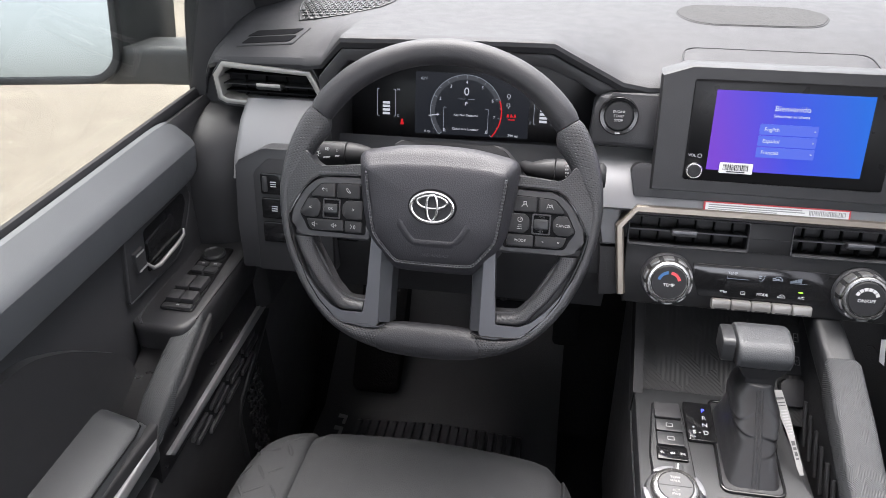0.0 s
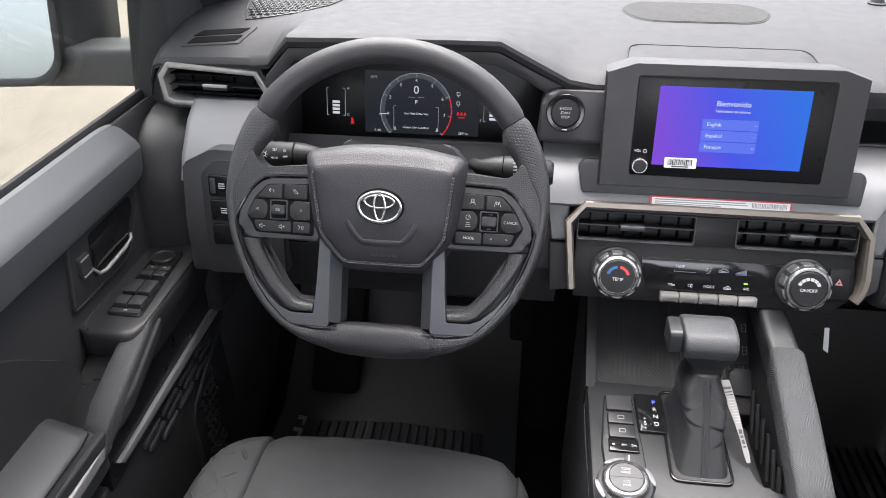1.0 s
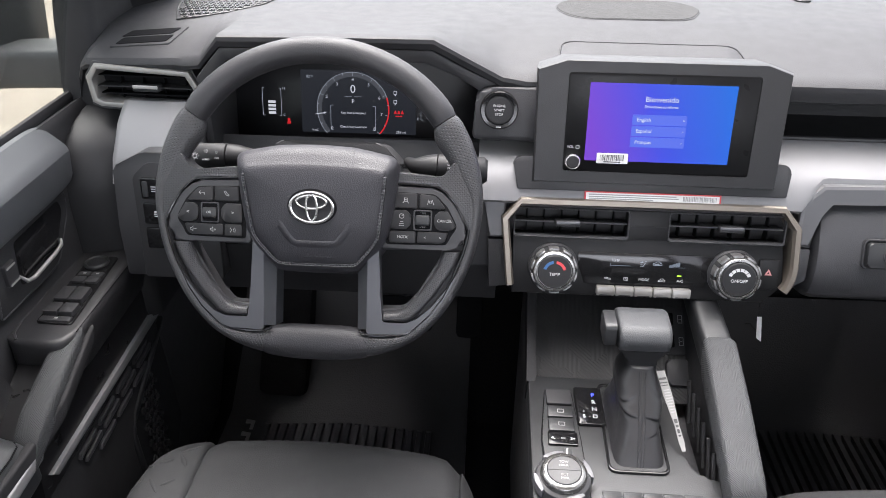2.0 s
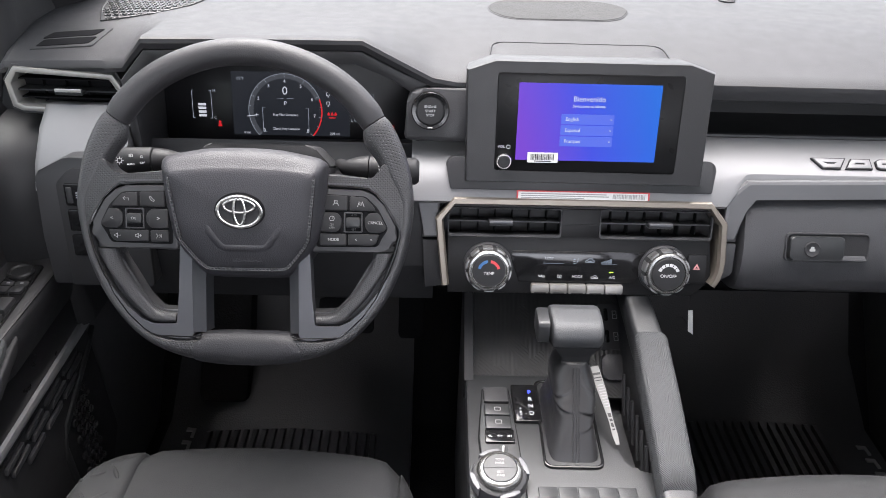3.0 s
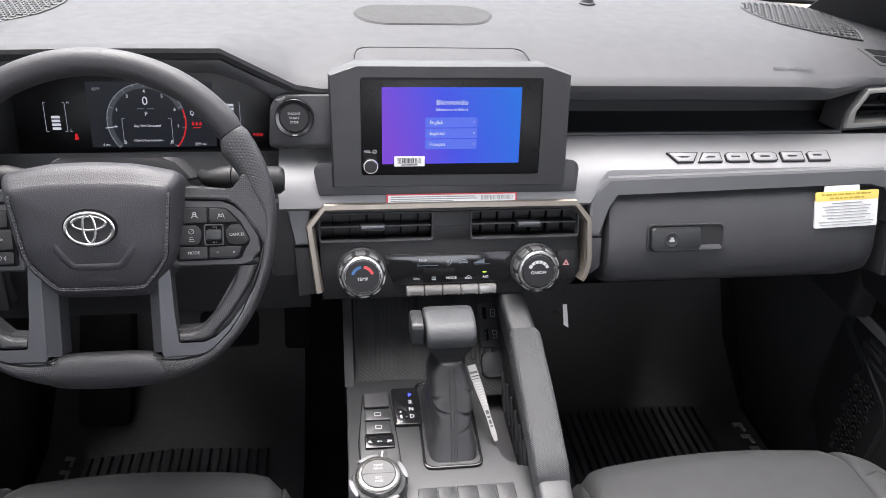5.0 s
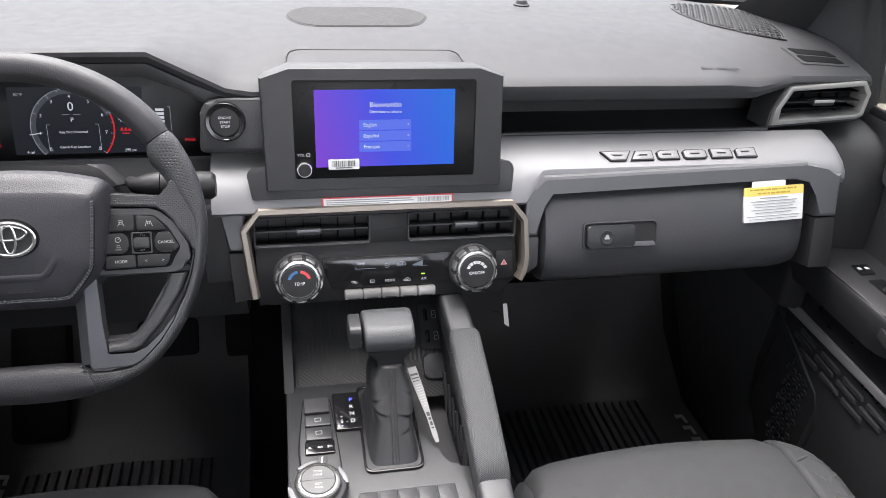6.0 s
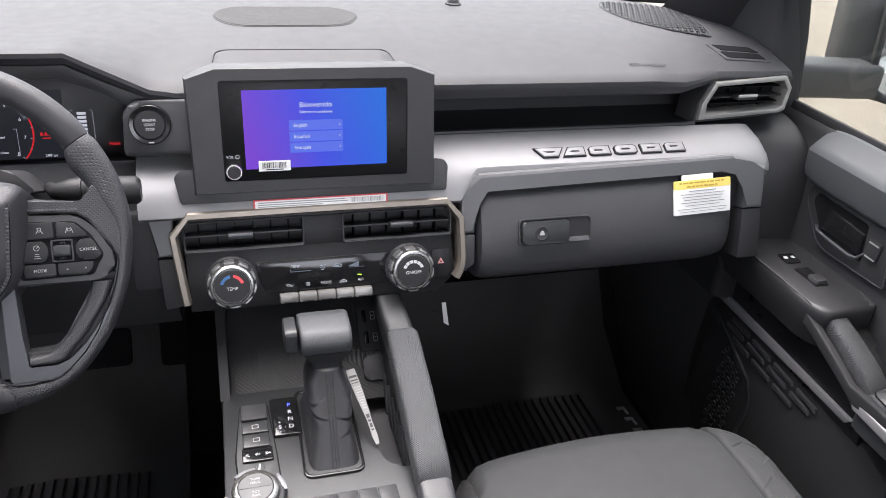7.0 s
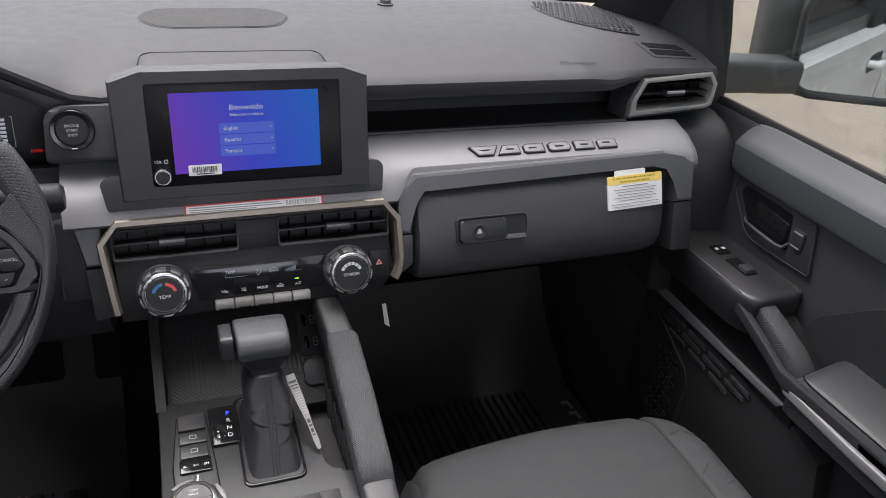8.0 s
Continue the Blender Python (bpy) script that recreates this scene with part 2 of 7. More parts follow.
def slab(bm, poly, w0, w1, F=Matrix(), bevel=0.0, seg=2):
    """A polygon in u, v pushed from w0 to w1; the edges of the w1 side bevelled."""
    n = len(poly)
    area = sum(poly[i - 1][0] * poly[i][1] - poly[i][0] * poly[i - 1][1] for i in range(n))
    if area < 0:
        poly = poly[::-1]
    lo = [bm.verts.new(F @ Vector((u, v, w0))) for u, v in poly]
    hi = [bm.verts.new(F @ Vector((u, v, w1))) for u, v in poly]
    top = bm.faces.new(hi)
    bm.faces.new(lo[::-1])
    for i in range(n):
        bm.faces.new((lo[i - 1], lo[i], hi[i], hi[i - 1]))
    if bevel:
        bmesh.ops.bevel(bm, geom=list(top.edges), offset=bevel, segments=seg, profile=0.5, affect="EDGES", clamp_overlap=True)
    return bm


def frame_ring(bm, outer, inner, w0, w1, F=Matrix(), bevel=0.0):
    """A flat frame between two polygons with the same count of corners."""
    n = len(outer)
    rows = []
    for poly, w in ((outer, w0), (outer, w1), (inner, w1), (inner, w0)):
        rows.append([bm.verts.new(F @ Vector((u, v, w))) for u, v in poly])
    edges = []
    for a in range(4):
        r, q = rows[a], rows[(a + 1) % 4]
        for i in range(n):
            f = bm.faces.new((r[i - 1], r[i], q[i], q[i - 1]))
            if a == 1:
                edges += [e for e in f.edges if {e.verts[0] in r, e.verts[1] in r} == {True} or {e.verts[0] in q, e.verts[1] in q} == {True}]
    if bevel:
        bmesh.ops.bevel(bm, geom=list(set(edges)), offset=bevel, segments=2, profile=0.5, affect="EDGES", clamp_overlap=True)
    return bm


def loft(bm, rings, closed=True, caps=True):
    """Skin over rings of places with the same count."""
    vs = [[bm.verts.new(p) for p in r] for r in rings]
    n = len(vs[0])
    for a, b in zip(vs, vs[1:]):
        for i in range(0 if closed else 1, n):
            bm.faces.new((a[i - 1], a[i], b[i], b[i - 1]))
    if caps and closed:
        bm.faces.new(vs[0][::-1])
        bm.faces.new(vs[-1])
    return bm


def box(bm, x0, x1, y0, y1, z0, z1, bevel=0.0, seg=2, F=Matrix()):
    made = bmesh.ops.create_cube(bm, size=1.0)["verts"]
    for v in made:
        v.co = F @ Vector((x0 + (v.co.x + 0.5) * (x1 - x0), y0 + (v.co.y + 0.5) * (y1 - y0), z0 + (v.co.z + 0.5) * (z1 - z0)))
    if bevel:
        es = list({e for v in made for e in v.link_edges})
        bmesh.ops.bevel(bm, geom=es, offset=bevel, segments=seg, profile=0.5, affect="EDGES", clamp_overlap=True)
    return bm


def lathe(bm, prof, F=Matrix(), n=32, sx=1.0, sy=1.0):
    """A profile of (radius, w) turned about w."""
    rings = [[F @ Vector((r * sx * math.cos(2 * math.pi * i / n), r * sy * math.sin(2 * math.pi * i / n), w)) for i in range(n)] for r, w in prof]
    return loft(bm, rings)


def tube(bm, pts, r, n=8, closed=False, flat=1.0):
    """A round bar along a row of places; r: one radius or one for each place."""
    pts = [Vector(p) for p in pts]
    rings, k = [], len(pts)
    up = Vector((0, 0, 1))
    for i, p in enumerate(pts):
        if closed:
            d = pts[(i + 1) % k] - pts[i - 1]
        else:
            d = pts[min(i + 1, k - 1)] - pts[max(i - 1, 0)]
        d.normalize()
        a = d.cross(up)
        if a.length < 0.05:
            a = d.cross(Vector((0, 1, 0)))
        a.normalize()
        b = a.cross(d)
        ri = r[i] if isinstance(r, (list, tuple)) else r
        rings.append([p + a * (ri * math.cos(2 * math.pi * j / n)) + b * (ri * flat * math.sin(2 * math.pi * j / n)) for j in range(n)])
    if closed:
        rings.append(rings[0])
    return loft(bm, rings, caps=not closed)


def lerp_table(x, table):
    for (a, fa), (b, fb) in zip(table, table[1:]):
        if x <= b:
            return fa + (fb - fa) * max(0.0, min(1.0, (x - a) / (b - a)))
    return table[-1][1]


def lettering(text, size, F, u, v, w, material, parent, depth=0.0003, align="CENTER", name="lettering", shear=0.0):
    """Writing in the built-in font, laid on a face at u, v; size is about the height of a capital."""
    cu = bpy.data.curves.new(name, "FONT")
    cu.body, cu.size, cu.extrude, cu.align_x, cu.align_y, cu.shear = text, size * 1.4, depth, align, "CENTER", shear
    tmp = bpy.data.objects.new("tmp_text", cu)
    me = bpy.data.meshes.new_from_object(tmp)
    bpy.data.objects.remove(tmp)
    bpy.data.curves.remove(cu)
    me.transform(F @ Matrix.Translation((u, v, w)))
    me.transform(Matrix.Translation(-ORG[parent.name]))
    me.materials.clear()
    me.materials.append(material)
    me.name = name
    ob = new(name, me)
    ob.parent = parent
    ORG[ob.name] = ORG[parent.name]
    return ob


def unroll(bm, n):
    """Lays a lofted tube of rings with n corners out flat, in metres along and round."""
    bm.verts.ensure_lookup_table()
    bm.verts.index_update()
    layer = bm.loops.layers.uv.new("skin")
    vs = bm.verts
    along = [0.0]
    for r in range(1, len(vs) // n):
        a = sum((vs[(r - 1) * n + k].co for k in range(n)), Vector()) / n
        b = sum((vs[r * n + k].co for k in range(n)), Vector()) / n
        along.append(along[-1] + (b - a).length)
    mid = len(along) // 2 * n
    girth = sum((vs[mid + k].co - vs[mid + (k + 1) % n].co).length for k in range(n))
    for f in bm.faces:
        ks = [lp.vert.index % n for lp in f.loops]
        wrap = 0 in ks and n - 1 in ks
        for lp, k in zip(f.loops, ks):
            lp[layer].uv = (along[lp.vert.index // n], girth * (n if wrap and k == 0 else k) / n)
    return bm


def flat_uv(bm, F):
    """Lays a slab's skin out by its own face."""
    layer = bm.loops.layers.uv.new("skin")
    back = F.inverted()
    for f in bm.faces:
        for lp in f.loops:
            p = back @ lp.vert.co
            lp[layer].uv = (p.x, p.y + p.z)
    return bm


def glyph(lines, size, F, u, v, w, material, parent, name="symbol", thick=0.09):
    """A small printed sign of thin strokes; the lines are given in a square of -1 to 1."""
    b = bmesh.new()
    for line in lines:
        for p, q in zip(line, line[1:]):
            p, q = Vector(p) * size, Vector(q) * size
            d = (q - p).normalized() * size * thick
            nr = Vector((-d.y, d.x))
            slab(b, [tuple(x + Vector((u, v))) for x in (p - d - nr, q + d - nr, q + d + nr, p - d + nr)], w - 0.0003, w + 0.0002, F)
    return part(name, b, material, parent)


RING8 = [(math.cos(math.pi * i / 4), math.sin(math.pi * i / 4)) for i in range(9)]



# ---- setting: ground, cabin shell ----
def concrete():
    m, nt, b = nodes_of("stained_concrete")
    N, L = nt.nodes, nt.links
    co = N.new("ShaderNodeTexCoord")
    tot = None
    for sc, amt in ((0.5, 0.35), (4.0, 0.35), (30.0, 0.25)):
        n = N.new("ShaderNodeTexNoise")
        n.inputs["Scale"].default_value, n.inputs["Detail"].default_value = sc, 6
        L.new(co.outputs["Object"], n.inputs["Vector"])
        k = N.new("ShaderNodeMath")
        k.operation = "MULTIPLY"
        k.inputs[1].default_value = amt
        L.new(n.outputs["Fac"], k.inputs[0])
        if tot:
            s = N.new("ShaderNodeMath")
            L.new(tot.outputs[0], s.inputs[0])
            L.new(k.outputs[0], s.inputs[1])
            tot = s
        else:
            tot = k
    ramp = N.new("ShaderNodeValToRGB")
    ramp.color_ramp.elements[0].position, ramp.color_ramp.elements[0].color = 0.30, (0.138, 0.115, 0.090, 1)
    ramp.color_ramp.elements[1].position, ramp.color_ramp.elements[1].color = 0.66, (0.222, 0.188, 0.152, 1)
    L.new(tot.outputs[0], ramp.inputs["Fac"])
    L.new(ramp.outputs["Color"], b.inputs["Base Color"])
    b.inputs["Roughness"].default_value = 0.85
    return m


CONCRETE = concrete()
bm = bmesh.new()
box(bm, -600, 600, -600, 600, -0.75, -0.55)
tagged(part("ground", bm, CONCRETE), "pale tan concrete lot with faint stains", "ground", kind="structure")
bm = bmesh.new()
box(bm, 1.3, 40, 0.994, 1.006, -0.56, -0.5445)
tagged(part("pavement_joint", bm, BLACKINK), "thin dark joints sawn into the concrete lot", "joint", kind="structure")

bm = bmesh.new()
box(bm, -0.80, 0.80, -1.25, 1.34, 0.08, 0.155)
tagged(part("floor", bm, CARPET), "black carpeted cabin floor", "floor", kind="structure")
bm = bmesh.new()
loft(bm, [[(x, y, z) for y, z in ((1.30, 0.14), (1.52, 0.42), (1.56, 0.95), (1.60, 0.95), (1.60, 0.10), (1.32, 0.08))] for x in (-0.80, 0.80)])
tagged(part("wall_front", bm, CARPET), "black carpeted bulkhead at the end of the footwells", "wall", kind="structure")
bm = bmesh.new()
box(bm, -0.80, 0.80, -1.30, -1.25, 0.08, 0.92)
tagged(part("wall_rear", bm, TRIM), "plain dark rear wall of the cab", "wall", kind="structure")
bm = bmesh.new()
loft(bm, [[(x * k, y, z + dz) for x in (-1, 1) for dz in ((0.0, 0.05) if x < 0 else (0.05, 0.0))] for y, z, k in ((-1.28, 1.46, 0.70), (-0.3, 1.52, 0.72), (0.35, 1.50, 0.70), (0.62, 1.455, 0.66))])
tagged(part("ceiling", bm, HEADLINER), "pale cloth headliner", "ceiling", kind="structure")


def strip(name, pts, wx, wy, material, label, category):
    """A body pillar: a flat bar with rounded edges along a line of places."""
    b = bmesh.new()
    rings = []
    for p, k in pts:
        ring = rounded(rect(-wx * k, wx * k, -wy * k, wy * k), min(wx, wy) * 0.6 * k, 3)
        rings.append([Vector(p) + Vector((u, v, 0)) for u, v in ring])
    loft(b, rings)
    return tagged(part(name, b, material, smooth=60), label, category, kind="structure")


for s in (-1, 1):
    # windscreen pillar: broad foot by the dash, then up and back to the roof
    strip("pillar_front", [((s * 0.775, 1.215, 0.80), 1.05), ((s * 0.774, 1.208, 0.93), 1.0), ((s * 0.772, 1.222, 1.02), 0.97), ((s * 0.770, 1.238, 1.085), 0.95), ((s * 0.755, 1.10, 1.20), 0.9), ((s * 0.72, 0.74, 1.42), 0.8), ((s * 0.68, 0.55, 1.49), 0.8)], 0.030, 0.085, PILLAR, "black plastic trim of the windscreen pillar", "pillar")
    strip("pillar_middle", [((s * 0.80, -0.05, 0.20), 1.0), ((s * 0.80, -0.05, 0.92), 1.0), ((s * 0.72, -0.05, 1.48), 0.8)], 0.045, 0.10, PILLAR, "black plastic trim of the door pillar", "pillar")
    strip("pillar_rear", [((s * 0.80, -1.1, 0.20), 1.0), ((s * 0.80, -1.1, 0.92), 1.0), ((s * 0.72, -1.1, 1.48), 0.8)], 0.045, 0.16, PILLAR, "black plastic trim of the rear cab pillar", "pillar")
    bm = bmesh.new()
    box(bm, s * 0.775 - 0.03, s * 0.775 + 0.03, 1.085, 1.50, 0.10, 0.80, 0.01)
    tagged(part("wall_kick", bm, SIDEWALL), "black kick panel beside the footwell", "wall", kind="structure")

# lower side walls of the rear cab, unseen, added to cut light from behind
for s in (-1, 1):
    bm = bmesh.new()
    loft(bm, [[(s * (x + d), y, z) for y in (-1.25, -0.10) for d in ((0.0, 0.012) if y < -1 else (0.012, 0.0))] for x, z in ((0.80, 0.10), (0.80, 0.90))])
    tagged(part("wall_rear_side", bm, PILLAR), "plain dark unseen side wall added to the rear cab", "wall", kind="structure")

# broad inner flank of each windscreen pillar, down to the dash corner
for s in (-1, 1):
    bm = bmesh.new()
    rings = []
    for inner, outer, bulge in (((0.660, 1.45, 0.96), (0.80, 1.30, 0.94), 0.02), ((0.668, 1.385, 1.010), (0.80, 1.25, 0.97), 0.022), ((0.680, 1.325, 1.065), (0.795, 1.21, 1.06), 0.022), ((0.664, 1.16, 1.195), (0.77, 1.08, 1.195), 0.020), ((0.628, 0.90, 1.355), (0.73, 0.80, 1.36), 0.018), ((0.58, 0.64, 1.485), (0.69, 0.58, 1.48), 0.016)):
        a_, b_ = Vector(inner), Vector(outer)
        into = Vector((-0.55, -0.75, 0.1)).normalized()
        ring = [a_.lerp(b_, k) + into * bulge * math.sin(math.pi * (0.12 + 0.80 * k)) for k in (0.0, 0.06, 0.2, 0.4, 0.6, 0.8, 1.0)]
        ring += [b_ - into * 0.03, a_ - into * 0.02]
        rings.append([(s * p.x, p.y, p.z) for p in ring])
    loft(bm, rings)
    tagged(part("trim_pillar", bm, ENDTRIM, smooth=60), "black moulded inner flank of the windscreen pillar", "pillar trim", kind="structure")

# windscreen glass
bm = bmesh.new()
loft(bm, [[Vector((x, y - 0.10 * (x / 0.75) ** 2, z)) + Vector((0, d * 0.5, d * 0.85)) for x in [-0.75 + 0.15 * i for i in range(11)]][:: (1 if d == 0 else -1)] for d in (0.0,) for y, z in ((1.62, 0.985), (1.25, 1.235), (0.66, 1.50))], closed=False)
ob = tagged(part("window_windscreen", bm, GLASS, smooth=180), "clear curved windscreen", "windscreen", kind="structure")
ob.visible_shadow = False
bm = bmesh.new()
tube(bm, [(x, 1.585 - 0.10 * (x / 0.75) ** 2, 1.005) for x in [-0.75 + 0.1 * i for i in range(16)]], 0.011, 8, flat=0.8)
tagged(part("trim_windscreen_base", bm, DARK), "black cowl seal at the foot of the windscreen", "seal", kind="structure")


# ---- dashboard ----
dash = thing("dashboard", (0, 1.2, 0.7), "dark grey moulded dashboard with a satin silver band across the cabin", "dashboard")
FRONT_Z = [(-0.772, 0.925), (-0.765, 0.952), (-0.752, 0.972), (-0.735, 0.981), (-0.60, 0.987), (-0.575, 0.992), (-0.54, 1.031), (-0.40, 1.034), (-0.275, 1.035), (-0.24, 1.018), (-0.19, 0.994), (-0.16, 0.990), (0.48, 0.988), (0.53, 0.982), (0.60, 0.984), (0.735, 0.981), (0.752, 0.972), (0.765, 0.952), (0.772, 0.925)]
FRONT_Y = [(-0.77, 1.12), (-0.735, 1.085), (-0.61, 1.075), (-0.575, 1.06), (-0.54, 1.04), (-0.275, 1.04), (-0.16, 1.03), (0.0, 1.045), (0.48, 1.045), (0.53, 1.055), (0.60, 1.078), (0.735, 1.085), (0.77, 1.12)]
LIP = [(-0.77, 0.012), (-0.57, 0.012), (-0.54, 0.016), (-0.16, 0.016), (0.1, 0.022), (0.5, 0.022), (0.6, 0.012), (0.77, 0.012)]


def dash_top_z(x, y):
    zf, yf = lerp_table(x, FRONT_Z), lerp_table(x, FRONT_Y)
    edge = 1 - max(0.0, (abs(x) - 0.52) / 0.25) ** 2 * 0.9
    top = 0.998 + 0.024 * edge
    t = max(0.0, min(1.0, (y - yf) / (1.22 - yf)))
    t = 1 - (1 - t) ** 1.6
    z = zf + (top - zf) * t
    if abs(x) > 0.735:
        z -= 0.5 * (abs(x) - 0.735) ** 1.3
    if y > 1.36:
        z -= 0.12 * (y - 1.36)
    return z


xs = sorted({round(-0.77 + 0.022 * i, 3) for i in range(71)} | {round(a, 3) for a, _ in FRONT_Z + FRONT_Y})
rings = []
for x in xs:
    zf, yf, lip = lerp_table(x, FRONT_Z), lerp_table(x, FRONT_Y), lerp_table(x, LIP)
    ring = [(y, dash_top_z(x, y)) for y in (1.60, 1.50, 1.42, 1.36, 1.30, 1.25, 1.20, 1.16, 1.13)]
    ring += [(yf + (1.13 - yf) * k, dash_top_z(x, yf + (1.13 - yf) * k)) for k in (0.72, 0.45, 0.22, 0.1)]
    ring += [(yf + 0.001, zf - 0.003), (yf, zf - lip * 0.5), (yf + 0.004, zf - lip), (yf + 0.02, zf - lip - 0.003), (1.20, zf - lip - 0.008), (1.60, 0.94)]
    rings.append([(x, y, z) for y, z in ring])
bm = bmesh.new()
loft(bm, rings)
part("upper_pad", bm, PAD, dash, "soft grained dark grey top pad, pale where the sky lights it", smooth=28)

# dark body behind everything
bm = bmesh.new()
body = [(1.58, 0.96), (1.19, 0.965), (1.175, 0.955), (1.17, 0.906), (1.07, 0.902), (1.02, 0.885), (1.002, 0.86), (1.0, 0.74), (1.06, 0.69), (1.30, 0.64), (1.58, 0.60)]
loft(bm, [[(x, y, z) for y, z in body] for x in (-0.190, 0.664)])
part("inner_body", bm, DARK, dash, "black lower body of the dashboard")
bm = bmesh.new()
loft(bm, [[(x, y, z) for y, z in ((1.58, 0.99), (1.20, 0.995), (1.185, 0.98), (1.17, 0.835), (1.02, 0.835), (1.002, 0.82), (1.0, 0.74), (1.06, 0.69), (1.30, 0.64), (1.58, 0.60))] for x in (-0.590, -0.190)])
part("inner_body", bm, DARK, dash, "black body behind the instruments")
bm = bmesh.new()
for z in (0.925, 0.940, 0.953):
    box(bm, 0.16, 0.57, 1.166, 1.172, z - 0.002, z + 0.002, 0.001)
part("cubby_rib", bm, TRIM, dash, "ribbed back of the open storage shelf")
# ledge in front of the open shelf
bm = bmesh.new()
box(bm, 0.15, 0.575, 1.071, 1.079, 0.900, 0.912, 0.003)
part("shelf_edge", bm, TRIM, dash)

# silver band: slants down towards the cabin; a long run on the passenger's side, a short taller one by the driver's door
prof = [(1.073, 0.9065), (1.066, 0.9095), (1.03, 0.900), (1.000, 0.884), (0.984, 0.866), (0.979, 0.852), (0.985, 0.846), (1.01, 0.850), (1.075, 0.895)]
bm = bmesh.new()
short = [(1.073, 0.9065), (1.066, 0.9095), (1.03, 0.900), (1.010, 0.8895), (1.005, 0.8860), (1.002, 0.8790), (1.001, 0.8690), (1.02, 0.8680), (1.075, 0.890)]
rings = [[(x, y, z) for y, z in prof] for x in (-0.215, -0.10, 0.0, 0.10, 0.150, 0.181)]
rings += [[(x, y + (yb - y) * k, z + (zb - z) * k) for (y, z), (yb, zb) in zip(prof, short)] for x, k in ((0.190, 0.35), (0.207, 0.95), (0.215, 1.0), (0.35, 1.0), (0.50, 1.0), (0.600, 1.0), (0.628, 0.75), (0.640, 0.62))]
for x, k in ((0.652, 0.9), (0.664, 0.55), (0.670, 0.1)):
    rings.append([(x, y + (1 - k) * 0.012, z - (1 - k) * 0.008) for y, z in [((a[0] + b[0]) / 2, (a[1] + b[1]) / 2) for a, b in zip(prof, short)]])
loft(bm, rings)
part("silver_band", bm, SILVER, dash, "satin silver band", smooth=30)
bm = bmesh.new()
prof = [(1.095, 0.928), (1.075, 0.931), (1.045, 0.912), (1.012, 0.875), (0.998, 0.845), (1.01, 0.84), (1.09, 0.90)]
loft(bm, [[(x, y + d, z - d * 0.5) for y, z in prof] for x, d in ((-0.696, 0.014), (-0.690, 0.004), (-0.682, 0.0), (-0.60, 0.0), (-0.575, 0.0))])
part("silver_band", bm, SILVER, dash, "short satin silver panel by the door")
# chamfered moulding round the glovebox, the band's silver with shade in its colour
F = face(0, 0.986, 0.80, 14)
outer = [(0.1810, 0.0), (0.1840, 0.058), (0.207, 0.0805), (0.598, 0.0895), (0.629, 0.0730), (0.6555, 0.0710), (0.656, 0.008)]
inner = [(0.2030, 0.0), (0.2050, 0.0435), (0.2175, 0.0615), (0.580, 0.0710), (0.606, 0.0645), (0.6225, 0.0405), (0.6230, 0.008)]
bm = bmesh.new()
slab(bm, outer + inner[::-1], -0.03, 0.012, F, 0.005)
part("glovebox_moulding", bm, MOULD, dash, "satin silver chamfered moulding over the glovebox, coloured darker as in shade", smooth=20)
bm = bmesh.new()
slab(bm, [(-0.1780, -0.0015), (-0.1780, 0.052), (-0.2060, 0.054), (-0.2020, 0.044), (-0.1998, -0.0015)], -0.03, 0.010, F, 0.003)
part("stack_moulding", bm, MOULD, dash, "narrow silver moulding beside the centre stack, coloured darker as in shade", smooth=20)
bm = bmesh.new()
slab(bm, [(-0.1700, -0.066), (-0.1780, -0.004), (-0.1998, -0.004), (-0.1960, -0.070)], -0.03, 0.009, F, 0.003)
part("lower_cheek", bm, DARK, dash)
bm = bmesh.new()
slab(bm, rounded([(0.1800, -0.057), (0.1810, -0.0015), (0.2030, -0.0015), (0.2025, -0.042)], 0.003), -0.03, 0.011, F, 0.003)
part("lower_cheek", bm, GLOVE, dash)
bm = bmesh.new()
slab(bm, rounded([(0.623, -0.070), (0.623, 0.0065), (0.656, 0.0065), (0.660, -0.070)], 0.003), -0.03, 0.010, F, 0.003)
part("lower_cheek", bm, DARK, dash)

# glovebox door with a pulled-in handle
gprof = [(1.03, 0.8545), (1.012, 0.8540), (1.0010, 0.8515), (0.9920, 0.8455), (0.9850, 0.8370), (0.9765, 0.82), (0.9680, 0.80), (0.9620, 0.777), (0.9610, 0.760), (0.9645, 0.742), (0.982, 0.726), (1.03, 0.715), (1.08, 0.712), (1.08, 0.860)]
bm = bmesh.new()
rings = []
for x, dy, sc in ((0.2080, 0.03, 0.90), (0.2088, 0.012, 0.945), (0.2120, 0.004, 0.975), (0.219, 0.0008, 0.992), (0.230, 0, 1), (0.30, 0, 1), (0.40, 0, 1), (0.50, 0, 1), (0.57, 0.001, 1), (0.592, 0.004, 0.985), (0.604, 0.010, 0.955), (0.610, 0.022, 0.91), (0.612, 0.04, 0.88)):
    rings.append([(x, y + dy, 0.80 + (z - 0.80) * sc + 0.009 * (x - 0.2) / 0.4 * max(0.0, min(1.0, (z - 0.80) / 0.04))) for y, z in gprof])
loft(bm, rings)
gdoor = part("glovebox_door", bm, GLOVE, dash, "closed grained black glovebox lid", smooth=40)
F = face(0.316, 0.9675, 0.803, 20)
bm = bmesh.new()
frame_ring(bm, rounded(rect(-0.0535, 0.0545, -0.0195, 0.0185), 0.008, 4), rounded(rect(-0.0515, 0.0525, -0.0175, 0.0165), 0.007, 4), -0.004, 0.0022, F, 0.0009)
part("handle_rim", bm, TRIM, gdoor)
# lid is not cut: a darker flat patch gives the pocket's shade
bm = bmesh.new()
